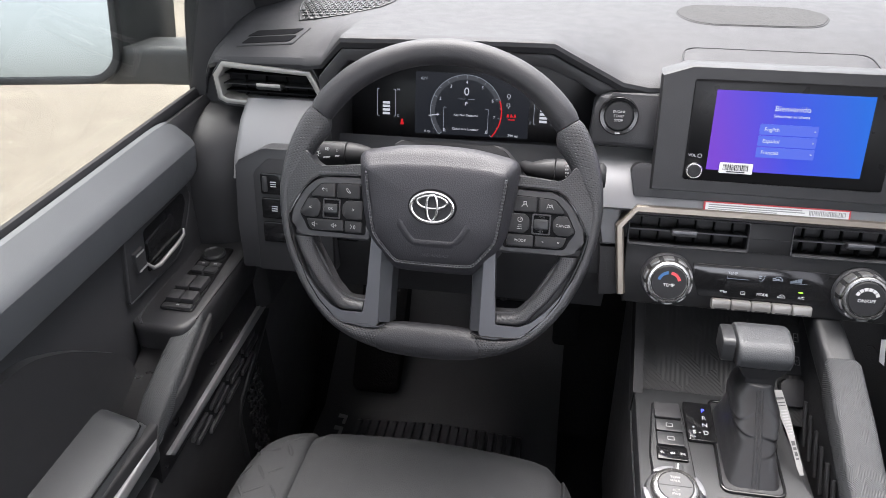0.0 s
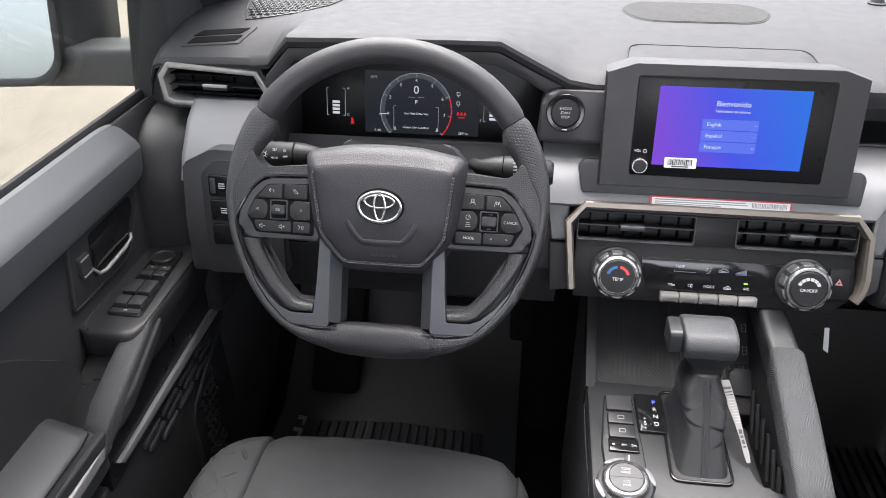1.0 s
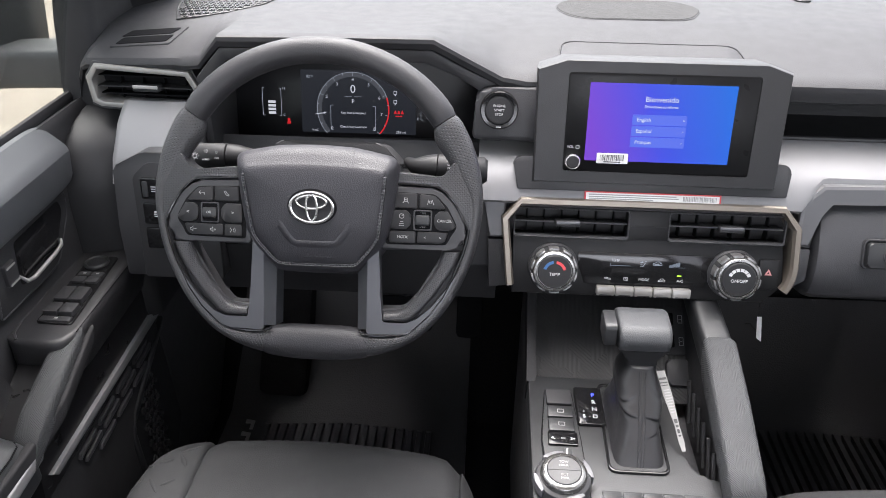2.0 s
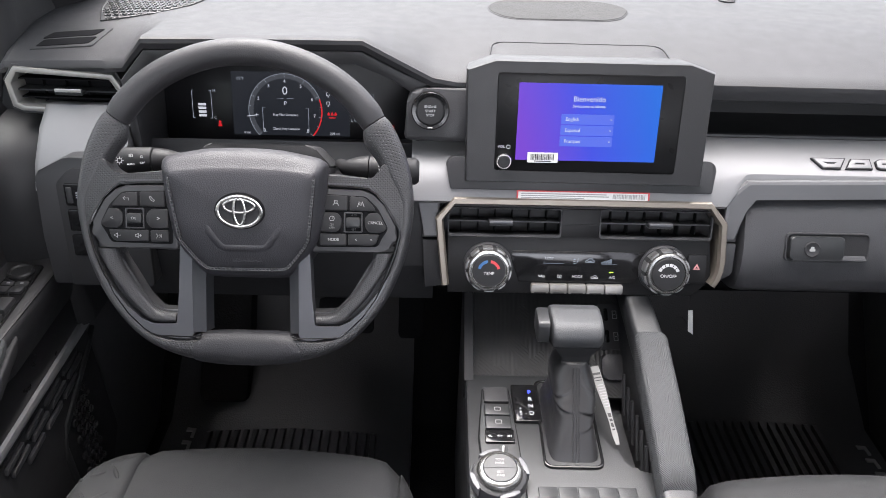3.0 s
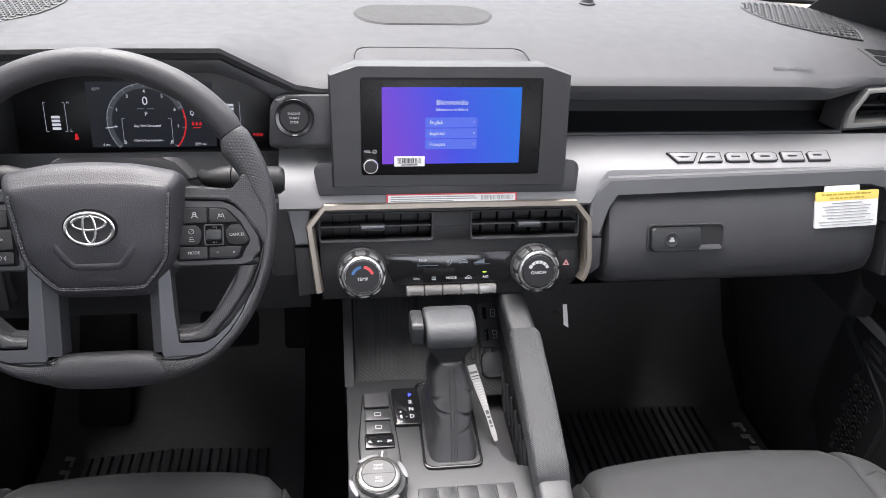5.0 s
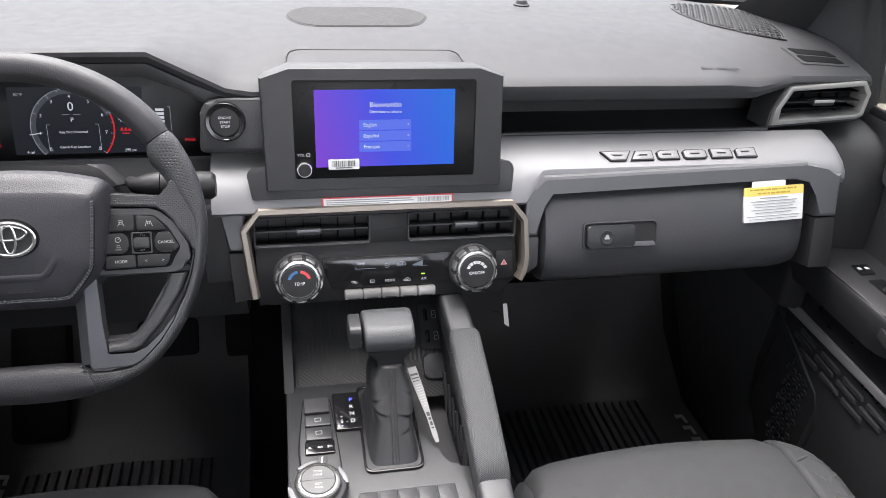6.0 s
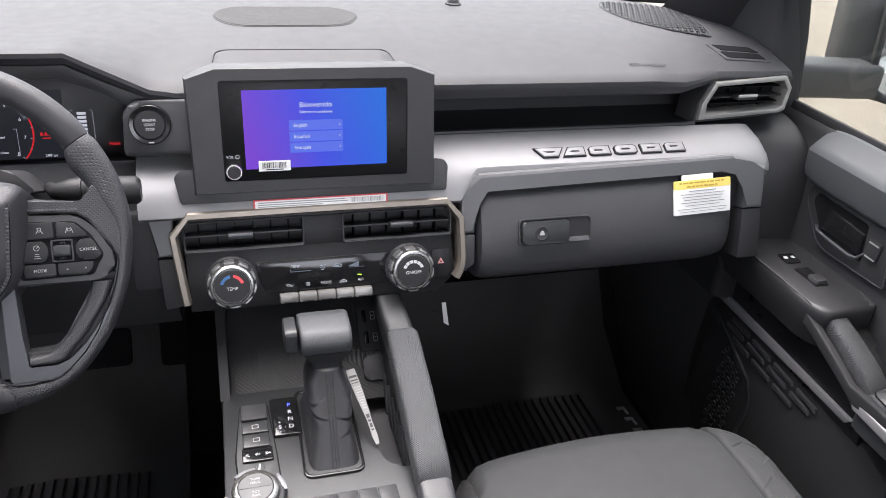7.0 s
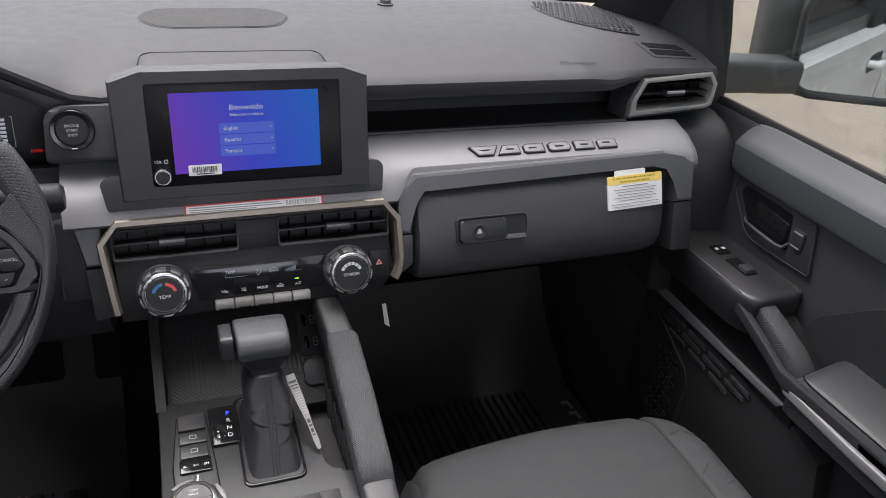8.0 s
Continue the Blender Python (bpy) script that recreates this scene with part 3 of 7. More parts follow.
slab(bm, rounded(rect(-0.0515, 0.0525, -0.0175, 0.0165), 0.007, 4), -0.004, 0.0007, F)
part("handle_recess", bm, PILLAR, gdoor, "flat dark patch for the shaded pocket beside the handle")
bm = bmesh.new()
loft(bm, [[F @ Vector((u, v, w)) for u, v in p] for p, w in ((rounded([(0.018, -0.0165), (0.018, -0.0100), (0.0505, -0.0100), (0.0515, -0.0165)], 0.003), 0.0005), (rounded([(0.018, -0.0168), (0.018, -0.0155), (0.0508, -0.0155), (0.0518, -0.0168)], 0.0005), 0.0035))])
part("pocket_ramp", bm, GLOVE, gdoor)
bm = bmesh.new()
slab(bm, rounded(rect(-0.0500, 0.0185, -0.0160, 0.0145), 0.005, 4), 0.0, 0.0085, F, 0.0025, 3)
part("handle", bm, GREY, gdoor, "black pull handle with a round key lock")
bm = bmesh.new()
lathe(bm, [(0.0102, 0.0080), (0.0102, 0.0092), (0.0090, 0.0098), (0.0080, 0.0092), (0.0, 0.0090)], F @ Matrix.Translation((-0.0225, -0.0015, 0)), 24)
lock = part("key_lock", bm, DARK, gdoor, "small round key lock")
bm = bmesh.new()
slab(bm, rounded(rect(-0.0262, -0.0188, -0.0040, -0.0010), 0.001), 0.0088, 0.0095, F)
slab(bm, rounded(rect(-0.0247, -0.0203, -0.0010, 0.0018), 0.001), 0.0088, 0.0095, F)
part("key_slot", bm, KNURL, lock)


# six plain raised block shapes of the name across the band
F = face(0.412, 1.019, 0.8965, 61)
bm1, bm2 = bmesh.new(), bmesh.new()
blocks = [
    [(0.000, 0.013), (0.046, 0.013), (0.036, -0.012), (0.012, -0.012)],
    [(0.042, -0.012), (0.052, 0.012), (0.078, 0.012), (0.078, -0.012)],
    [(0.084, -0.008), (0.084, 0.007), (0.090, 0.012), (0.118, 0.012), (0.118, -0.012), (0.088, -0.012)],
    [(0.124, -0.008), (0.124, 0.007), (0.129, 0.012), (0.156, 0.012), (0.161, 0.007), (0.161, -0.008), (0.156, -0.012), (0.129, -0.012)],
    [(0.167, -0.012), (0.167, 0.012), (0.201, 0.012), (0.201, -0.012)],
    [(0.207, -0.012), (0.207, 0.008), (0.211, 0.012), (0.240, 0.013), (0.240, -0.012)],
]
for poly in blocks:
    poly = [(u * 0.97 - 0.122 + 0.003, v * 0.66 - 0.0005) for u, v in poly]
    cx, cy = sum(p[0] for p in poly) / len(poly), sum(p[1] for p in poly) / len(poly)
    slab(bm1, poly, -0.004, 0.0008, F)
    shrink = lambda k, h: [(cx + (u - cx) * k, cy + (v - cy) * h) for u, v in poly]
    frame_ring(bm2, shrink(0.90, 0.84), shrink(0.40, 0.16), -0.003, 0.0018, F, 0.0004)
part("badge_edge", bm1, PILLAR, dash, "dark edges of the raised badge shapes")
part("badge", bm2, SILVER, dash, "six smoked metal raised badge shapes")

# fittings that follow the curve of the top pad
def patch(bm_, poly, h, thick=0.006):
    cx_ = sum(p[0] for p in poly) / len(poly)
    cy_ = sum(p[1] for p in poly) / len(poly)
    rings_ = []
    for k, d in ((1.0, -thick), (1.0, -0.0012), (0.985, 0.0), (0.8, 0.0), (0.6, 0.0), (0.4, 0.0), (0.2, 0.0), (0.05, 0.0)):
        rings_.append([(cx_ + (u - cx_) * k, cy_ + (v - cy_) * k, dash_top_z(cx_ + (u - cx_) * k, cy_ + (v - cy_) * k) + h + d) for u, v in poly])
    return loft(bm_, rings_)


def grown(poly, d):
    cx_ = sum(p[0] for p in poly) / len(poly)
    cy_ = sum(p[1] for p in poly) / len(poly)
    return [(u + d * math.copysign(1, u - cx_), v + d * math.copysign(1, v - cy_)) for u, v in poly]


# speaker grille in the middle
poly = rounded([(-0.119, 1.258), (-0.095, 1.312), (0.065, 1.316), (0.097, 1.272), (0.068, 1.206), (-0.090, 1.203)], 0.028, 5)
bm = bmesh.new()
patch(bm, grown(poly, 0.0018), 0.0006)
part("grille_groove", bm, DARK, dash)
bm = bmesh.new()
patch(bm, poly, 0.0014)
part("speaker_grille", bm, surface("perforated_grille", (0.036, 0.036, 0.036), 0.75, grain=0.6, grain_size=0.0030, spec=0.22), dash, "finely perforated grey speaker grille")
# raised cover behind the screen
poly = rounded([(-0.126, 1.025), (-0.114, 1.120), (0.106, 1.122), (0.119, 1.025)], [0.004, 0.016, 0.016, 0.004], 4)
bm = bmesh.new()
tube(bm, [(u, v, dash_top_z(u, v) + 0.0022) for u, v in grown(poly, 0.0008)], 0.0010, 6, closed=True)
part("cover_groove", bm, DARK, dash)
bm = bmesh.new()
patch(bm, poly, 0.0026)
part("screen_mount_cover", bm, PAD, dash, "flat cover behind the screen")
# small round light sensor
bm = bmesh.new()
lathe(bm, [(0.013, -0.004), (0.013, 0.002), (0.010, 0.0035), (0.008, 0.008), (0.004, 0.010), (0, 0.010)], Matrix.Translation((0.263, 1.346, dash_top_z(0.263, 1.346))), 20)
part("light_sensor", bm, DARK, dash, "small dark sensor dome")
# corner grilles: a woven lattice of short bars over a dark sheet painted as the hole's shade, with a curved inner edge
EDGE = [(1.385, 0.560, 0.655), (1.367, 0.537, 0.662), (1.335, 0.522, 0.672), (1.301, 0.519, 0.672), (1.265, 0.524, 0.666), (1.233, 0.534, 0.658), (1.210, 0.553, 0.651), (1.195, 0.573, 0.646), (1.184, 0.605, 0.642), (1.177, 0.638, 0.640)]
for s in (-1, 1):
    zz = lambda x_, y_: dash_top_z(x_, y_) + 0.0012
    outline = [(a_, y_) for y_, a_, b_ in EDGE] + [(b_, y_) for y_, a_, b_ in EDGE[::-1]]
    bm = bmesh.new()
    loft(bm, [[(s * u, v, zz(u, v) + h) for u, v in outline] for h in (-0.010, -0.0006)])
    part("corner_grille_shade", bm, DARK, dash)
    bm = bmesh.new()
    tube(bm, [(s * u, v, zz(u, v) - 0.0002) for u, v in outline], 0.0013, 5, closed=True)
    for i in range(19):
        y_ = 1.183 + 0.0112 * i
        a_ = lerp_table(-y_, [(-e[0], e[1]) for e in EDGE])
        b_ = lerp_table(-y_, [(-e[0], e[2]) for e in EDGE])
        for j in range(22):
            x0_ = 0.508 + 0.0108 * j + (0.0054 if i % 2 else 0.0)
            if a_ < x0_ and x0_ + 0.009 < b_:
                tube(bm, [(s * x0_, y_ - 0.0045, zz(x0_, y_)), (s * (x0_ + 0.0075), y_ + 0.0045, zz(x0_ + 0.0075, y_))], 0.0017, 5)
                tube(bm, [(s * (x0_ + 0.002), y_ + 0.0048, zz(x0_, y_) - 0.0006), (s * (x0_ + 0.0085), y_ - 0.0006, zz(x0_ + 0.0085, y_) - 0.0006)], 0.0013, 5)
    part("corner_grille", bm, GREY, dash, "net-patterned grey grille in the dash corner")
    # side window demister: a thin frame with two black patches for the slots' shade, following the pad
    DX = lambda a, b, lo, hi: rounded([(s * (0.667 + a - 0.12 * lo), 1.133 + lo), (s * (0.667 + a - 0.30 * hi - 0.006), 1.133 + hi), (s * (0.667 + b - 0.35 * hi - 0.006), 1.133 + hi), (s * (0.667 + b - 0.12 * lo), 1.133 + lo)], 0.003)
    bm = bmesh.new()
    patch(bm, DX(-0.041, 0.042, -0.023, 0.019), 0.0016)
    frame_ = part("demister_frame", bm, PAD, dash, "two-slotted demister outlet")
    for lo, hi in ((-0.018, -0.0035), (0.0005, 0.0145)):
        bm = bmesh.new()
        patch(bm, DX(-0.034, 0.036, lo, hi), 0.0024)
        part("demister_slot_shade", bm, VOID, frame_)
lettering("SRS AIRBAG", 0.008, Matrix.Translation((0.478, 1.080, dash_top_z(0.478, 1.080) + 0.0006)) @ Matrix.Rotation(math.atan2(dash_top_z(0.478, 1.09) - dash_top_z(0.478, 1.07), 0.02), 4, "X"), 0, 0, 0, PAD, dash, 0.0002)

# smooth dark end panels that turn from the dash into the doors
for s in (-1, 1):
    bm = bmesh.new()
    rings = []
    for z, dy, dx in ((0.60, 0.0, 0), (0.70, 0.0, 0), (0.80, 0.0, 0), (0.845, 0.006, 0), (0.868, 0.016, 0), (0.884, 0.032, 0), (0.896, 0.055, 0), (0.903, 0.085, 0.004), (0.906, 0.12, 0.010)):
        xi = (0.6885 if s < 0 else 0.676) + dx
        plan = rounded([(xi, 1.30), (xi, 1.052 + dy), (0.728, 1.026 + dy), (0.772, 1.020 + dy), (0.788, 1.024 + dy), (0.788, 1.30)], [0.0, 0.012, 0.030, 0.02, 0.004, 0.0], 5)
        rings.append([(s * x, y, z) for x, y in plan])
    loft(bm, rings)
    part("end_panel", bm, ENDTRIM, dash, "smooth black panel at the dash end", smooth=60)

# driver side: binnacle walls, lower panel, knee panel
bm = bmesh.new()
hood = [(-0.574, 0.975), (-0.540, 1.014), (-0.40, 1.017), (-0.277, 1.018), (-0.238, 0.998), (-0.186, 0.974), (-0.186, 0.850), (-0.574, 0.842)]
Fh = face(0, 0, 0, 0)
frame_ring(bm, hood, [(-0.562, 0.965), (-0.532, 0.998), (-0.40, 1.001), (-0.285, 1.001), (-0.245, 0.985), (-0.212, 0.965), (-0.212, 0.866), (-0.562, 0.858)], -1.165, -1.045, Fh, 0.003)
part("binnacle", bm, TRIM, dash, "black hood round the instruments")
bm = bmesh.new()
Fk = face(-0.385, 1.064, 0.860, 40)
slab(bm, rounded([(-0.205, -0.03), (-0.205, 0.02), (-0.18, 0.03), (0.18, 0.03), (0.19, 0.02), (0.19, -0.03)], 0.01), -0.02, 0.004, Fk, 0.004)
part("column_ledge", bm, TRIM, dash, "grey ledge under the instruments")
# start-button panel between binnacle and screen
bm = bmesh.new()
Fp = face(-0.187, 1.022, 0.950, 12)
slab(bm, rounded([(-0.038, -0.034), (-0.034, 0.020), (-0.022, 0.030), (0.06, 0.034), (0.06, -0.036)], 0.008), -0.05, 0.0, Fp, 0.006)
part("button_panel", bm, TRIM, dash)
# driver's outer lower panel
bm = bmesh.new()
Fd = face(-0.650, 0.992, 0.82, 8)
slab(bm, rounded([(-0.034, -0.03), (-0.031, 0.052), (0.008, 0.072), (0.10, 0.074), (0.10, -0.10), (-0.032, -0.10)], 0.005), -0.04, 0.006, Fd, 0.004)
part("driver_panel", bm, SIDEPANEL, dash, "dark grey angular panel beside the steering wheel")
bm = bmesh.new()
slab(bm, rounded([(-0.006, -0.10), (-0.006, 0.040), (0.014, 0.059), (0.10, 0.060), (0.10, -0.10)], 0.004), 0.0, 0.0085, Fd, 0.001)
part("switch_field", bm, DARK, dash)
for v, nm in ((0.0255, "level_switch"), (-0.0085, "lamp_switch"), (-0.0425, "blank_switch")):
    bm = bmesh.new()
    slab(bm, rounded(rect(0.004, 0.036, v - 0.0145, v + 0.0145), 0.003), 0.006, 0.0115, Fd, 0.0015)
    sw = part(nm, bm, GLOSS, dash, "small black dash switch")
    if v > -0.04:
        bm = bmesh.new()
        for k in (0.003, 0, -0.003):
            slab(bm, rect(0.018, 0.026, v + k - 0.0007, v + k + 0.0007), 0.0112, 0.0118, Fd)
        part("switch_mark", bm, INK, sw)
bm = bmesh.new()
slab(bm, rounded(rect(0.007, 0.014, 0.015, 0.036), 0.002), 0.0105, 0.0135, Fd, 0.001)
part("level_wheel", bm, TRIM, dash)
# knee panel under the column
bm = bmesh.new()
kp = [(1.02, 0.86), (1.005, 0.83), (0.995, 0.78), (1.0, 0.72), (1.03, 0.67), (1.10, 0.64), (1.2, 0.66), (1.2, 0.86)]
loft(bm, [[(x, y, z) for y, z in kp] for x in (-0.61, -0.60, -0.40, -0.20, -0.185)])
part("knee_panel", bm, DARK, dash, "black knee panel under the steering column")
bm = bmesh.new()
slab(bm, rounded(rect(-0.035, 0.035, -0.012, 0.012), 0.004), -0.004, 0.003, face(-0.555, 0.997, 0.775, -4), 0.001)
part("coin_pocket", bm, GLOSS, dash)
# panel right of the column
bm = bmesh.new()
slab(bm, rounded([(-0.03, -0.05), (-0.03, 0.05), (0.015, 0.055), (0.015, -0.05)], 0.004), -0.03, 0.0, face(-0.20, 0.992, 0.80, 8), 0.003)
part("column_side_panel", bm, TRIM, dash)


# ---- air vents ----
def vane_fill(parent, F, u0, u1, v0, v1, depth, uprights, tab_u, slant=0.0):
    """The inside of an outlet: well and uprights behind with shade put into their black, level blades and a bright tab.
    """
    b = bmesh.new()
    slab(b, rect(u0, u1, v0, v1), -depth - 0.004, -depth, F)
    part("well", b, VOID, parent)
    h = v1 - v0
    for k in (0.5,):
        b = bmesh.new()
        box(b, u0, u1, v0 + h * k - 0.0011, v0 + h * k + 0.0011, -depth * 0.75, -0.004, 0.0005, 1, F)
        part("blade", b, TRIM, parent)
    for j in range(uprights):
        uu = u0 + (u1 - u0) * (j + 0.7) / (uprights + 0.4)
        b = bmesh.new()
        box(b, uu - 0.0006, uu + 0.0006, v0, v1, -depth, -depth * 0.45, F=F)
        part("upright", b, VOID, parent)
    b = bmesh.new()
    box(b, tab_u - 0.0155, tab_u + 0.0155, v0 + h * 0.5 - 0.0042, v0 + h * 0.5 + 0.0036, -0.012, 0.006, 0.002, 2, F)
    tab = part("tab", b, TRIM, parent, "vent tab with a bright edge")
    b = bmesh.new()
    box(b, tab_u - 0.0148, tab_u + 0.0148, v0 + h * 0.5 - 0.001, v0 + h * 0.5 + 0.0026, 0.0052, 0.0068, 0.0007, 1, F)
    part("tab_edge", b, SPOKE, tab)


for s in (-1, 1):
    vent = thing("air_vent", (s * 0.655, 1.085, 0.905), "angular side air vent with a satin silver frame", "air vent", "side air vents")
    F = face(s * 0.655, 1.078, 0.948, 4, 2 * s)
    P = lambda poly: [(u * s, v) for u, v in poly]
    outer = P([(-0.080, -0.033), (-0.078, -0.008), (-0.060, 0.024), (0.067, 0.030), (0.081, 0.012), (0.077, -0.022), (0.066, -0.027)])
    inner = P([(-0.068, -0.0245), (-0.068, -0.008), (-0.054, 0.0170), (0.063, 0.0225), (0.0725, 0.009), (0.069, -0.0165), (0.061, -0.0200)])
    bm = bmesh.new()
    frame_ring(bm, outer, inner, -0.03, 0.004, F, 0.0025)
    part("frame", bm, VENTSILVER, vent, "satin silver vent frame")
    bm = bmesh.new()
    big = [(u * 1.05, v * 1.12 - 0.001) for u, v in outer]
    frame_ring(bm, big, outer, -0.05, -0.002, F, 0.001)
    part("surround", bm, TRIM, vent)
    # well, uprights and outer blades carry the outlet's shade in their black
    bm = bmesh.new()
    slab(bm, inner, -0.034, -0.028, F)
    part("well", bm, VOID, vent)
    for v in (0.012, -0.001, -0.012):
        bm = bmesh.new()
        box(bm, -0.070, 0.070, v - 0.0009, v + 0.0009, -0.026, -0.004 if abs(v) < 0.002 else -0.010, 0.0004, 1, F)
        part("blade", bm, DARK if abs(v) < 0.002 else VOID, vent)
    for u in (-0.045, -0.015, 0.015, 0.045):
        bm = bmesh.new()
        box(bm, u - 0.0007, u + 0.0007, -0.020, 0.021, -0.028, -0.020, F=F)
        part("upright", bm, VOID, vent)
    bm = bmesh.new()
    box(bm, -0.018, 0.018, -0.0045, 0.0035, -0.010, 0.006, 0.002, 2, F)
    tab = part("tab", bm, GREY, vent, "grey vent tab with a bright edge")
    bm = bmesh.new()
    box(bm, -0.017, 0.017, 0.000, 0.0045, 0.005, 0.007, 0.0008, 1, F)
    part("tab_edge", bm, KNURL, tab)

# ---- centre stack: vents, climate controls, champagne frame ----
FC = face(0, 0.968, 0.790, 17)
stack = thing("climate_control_panel", (0, 0.985, 0.73), "black climate panel with two dials and a champagne metal frame", "climate panel")
bm = bmesh.new()
outer = [(-0.176, -0.052), (-0.181, 0.042), (-0.160, 0.066), (0.160, 0.066), (0.181, 0.042), (0.188, -0.034), (0.166, -0.062)]
slab(bm, [(-0.166, -0.058), (-0.168, 0.0185), (0.168, 0.0185), (0.174, -0.036), (0.150, -0.058)], -0.05, 0.0, FC, 0.002)
slab(bm, rect(-0.168, 0.168, 0.0545, 0.062), -0.05, 0.0, FC)
FASCIA = surface("satin_black_fascia", (0.0098, 0.010, 0.0107), 0.42, grain=0.1, grain_size=0.0012, spec=0.25)
part("fascia", bm, FASCIA, stack, "grained black fascia")
line = [(-0.1690, -0.045), (-0.1720, -0.02), (-0.1785, 0.040), (-0.160, 0.063), (0.0, 0.0635), (0.160, 0.063), (0.1785, 0.040), (0.1810, -0.010), (0.1795, -0.022), (0.1765, -0.032), (0.1715, -0.040)]
bm = bmesh.new()
rings = []
for i, (u, v) in enumerate(line):
    a, b = Vector(line[max(i - 1, 0)]), Vector(line[min(i + 1, len(line) - 1)])
    d = (b - a).normalized()
    nrm = Vector((-d.y, d.x))
    rings.append([FC @ Vector((u + nrm.x * k, v + nrm.y * k, w)) for k, w in ((0.0052, -0.02), (0.0052, 0.0105), (0.0034, 0.0130), (-0.0024, 0.0130), (-0.0048, 0.008), (-0.0048, -0.02))])
loft(bm, rings)
part("frame", bm, BRONZE, stack, "champagne metal frame", smooth=25)
for u0, u1, tu in ((-0.166, -0.026, -0.101), (0.026, 0.166, 0.100)):
    bm = bmesh.new()
    o = rounded([(u0 - 0.002, 0.0175), (u0 - 0.002, 0.055), (u1 + 0.002, 0.055), (u1 + 0.002, 0.0175)], 0.003)
    i_ = rounded([(u0, 0.0205), (u0, 0.053), (u1, 0.053), (u1, 0.0205)], 0.003)
    frame_ring(bm, o, i_, -0.004, 0.004, FC, 0.0012)
    vent = part("vent", bm, TRIM, stack, "rectangular black air outlet")
    vane_fill(vent, FC @ Matrix.Translation((0, 0, 0.004)), u0, u1, 0.0205, 0.053, 0.034, 6, tu)
    bm = bmesh.new()
    slab(bm, rect(u0, u1, 0.0168, 0.0192), 0.003, 0.0050, FC, 0.0008)
    part("lower_lip", bm, GREY, vent)
bm = bmesh.new()
slab(bm, rect(-0.0245, 0.0245, 0.018, 0.0545), -0.04, 0.0025, FC, 0.001)
slab(bm, rect(-0.022, 0.022, 0.034, 0.0355), 0.002, 0.0035, FC)
part("vent_divider", bm, FASCIA, stack)
# display strip
bm = bmesh.new()
slab(bm, [(-0.085, -0.014), (-0.085, 0.000), (0.085, 0.000), (0.085, -0.014), (0.075, -0.041), (-0.075, -0.041)], 0.0, 0.0025, FC, 0.0006)
strip_disp = part("display", bm, GLOSS, stack, "glossy black display strip")
W = 0.0027
lettering("TEMP", 0.0034, FC, -0.0375, -0.0095, W, LCDW, strip_disp)
bm = bmesh.new()
slab(bm, rect(-0.044, -0.018, -0.0165, -0.0158), W, W + 0.0003, FC)
slab(bm, rect(-0.044, -0.0433, -0.0165, -0.0130), W, W + 0.0003, FC)
READOUTGREY = glow("readout_grey", (0.5, 0.62, 0.75), 0.05)
part("temperature_scale", bm, READOUTGREY, strip_disp)
for i in range(5):
    bm = bmesh.new()
    slab(bm, rect(0.030 + 0.0027 * i, 0.0324 + 0.0027 * i, -0.015, -0.0132 + 0.0010 * i), W, W + 0.0003, FC)
    part("fan_bar", bm, READOUTGREY, strip_disp)
bm = bmesh.new()
slab(bm, rect(0.030, 0.050, -0.0163, -0.0158), W, W + 0.0003, FC)
part("fan_scale", bm, READOUTGREY, strip_disp)
READOUT = glow("readout_white", (0.6, 0.72, 0.85), 0.09)
glyph([[(-1.2, -1.2), (-0.2, -1.2), (0.6, 0.2)], [(0.5, 0.8), (0.9, 1.1)], [(-1.4, 0.6), (-0.4, 0.6), (-0.8, 0.9)], [(-1.4, -0.2), (-0.6, -0.2)]], 0.0030, FC, -0.002, -0.0125, W + 0.0003, READOUT, strip_disp)
glyph([[(-1.8, -0.6), (-1.7, 0.1), (-0.9, 0.3), (-0.3, 0.9), (0.9, 0.9), (1.3, 0.3), (1.9, 0.1), (1.9, -0.6), (-1.8, -0.6)], [(-0.8, -0.2), (0.7, -0.2), (0.3, 0.15)]], 0.0030, FC, 0.015, -0.0120, W + 0.0003, READOUT, strip_disp)
bm = bmesh.new()
slab(bm, rect(0.041, 0.046, -0.0275, -0.026), W, W + 0.0004, FC)
part("indicator", bm, LCDGREEN, strip_disp, "small green indicator")
for t, u in (("MODE", 0.0), ("A/C", 0.045)):
    lettering(t, 0.0034, FC, u, -0.0335, W, INK, strip_disp)
glyph([[(-1.6, 0.5), (-1.2, 0.0), (-0.6, -0.3), (0.0, 0.0), (0.3, 0.5)], [(0.2, -0.4), (1.6, -0.4)], [(0.2, 0.1), (1.6, 0.1)], [(-1.6, 0.5), (0.3, 0.5)]], 0.0026, FC, -0.046, -0.0335, W + 0.0003, INK, strip_disp)
glyph([[(-1, -0.6), (-1, 0.8), (1, 0.8), (1, -0.6), (-1, -0.6)], [(0.2, -0.2), (0.9, -1.0)], [(-0.3, 0.4), (0.3, 0.0)]], 0.0024, FC, -0.023, -0.0335, W + 0.0003, INK, strip_disp)
glyph([[(-1.6, -0.6), (-1.5, 0.0), (-0.8, 0.2), (-0.2, 0.8), (0.8, 0.8), (1.2, 0.2), (1.7, 0.0), (1.7, -0.6), (-1.6, -0.6)], [(-0.6, -0.2), (0.6, -0.2), (0.3, 0.1)]], 0.0026, FC, 0.022, -0.0335, W + 0.0003, INK, strip_disp)
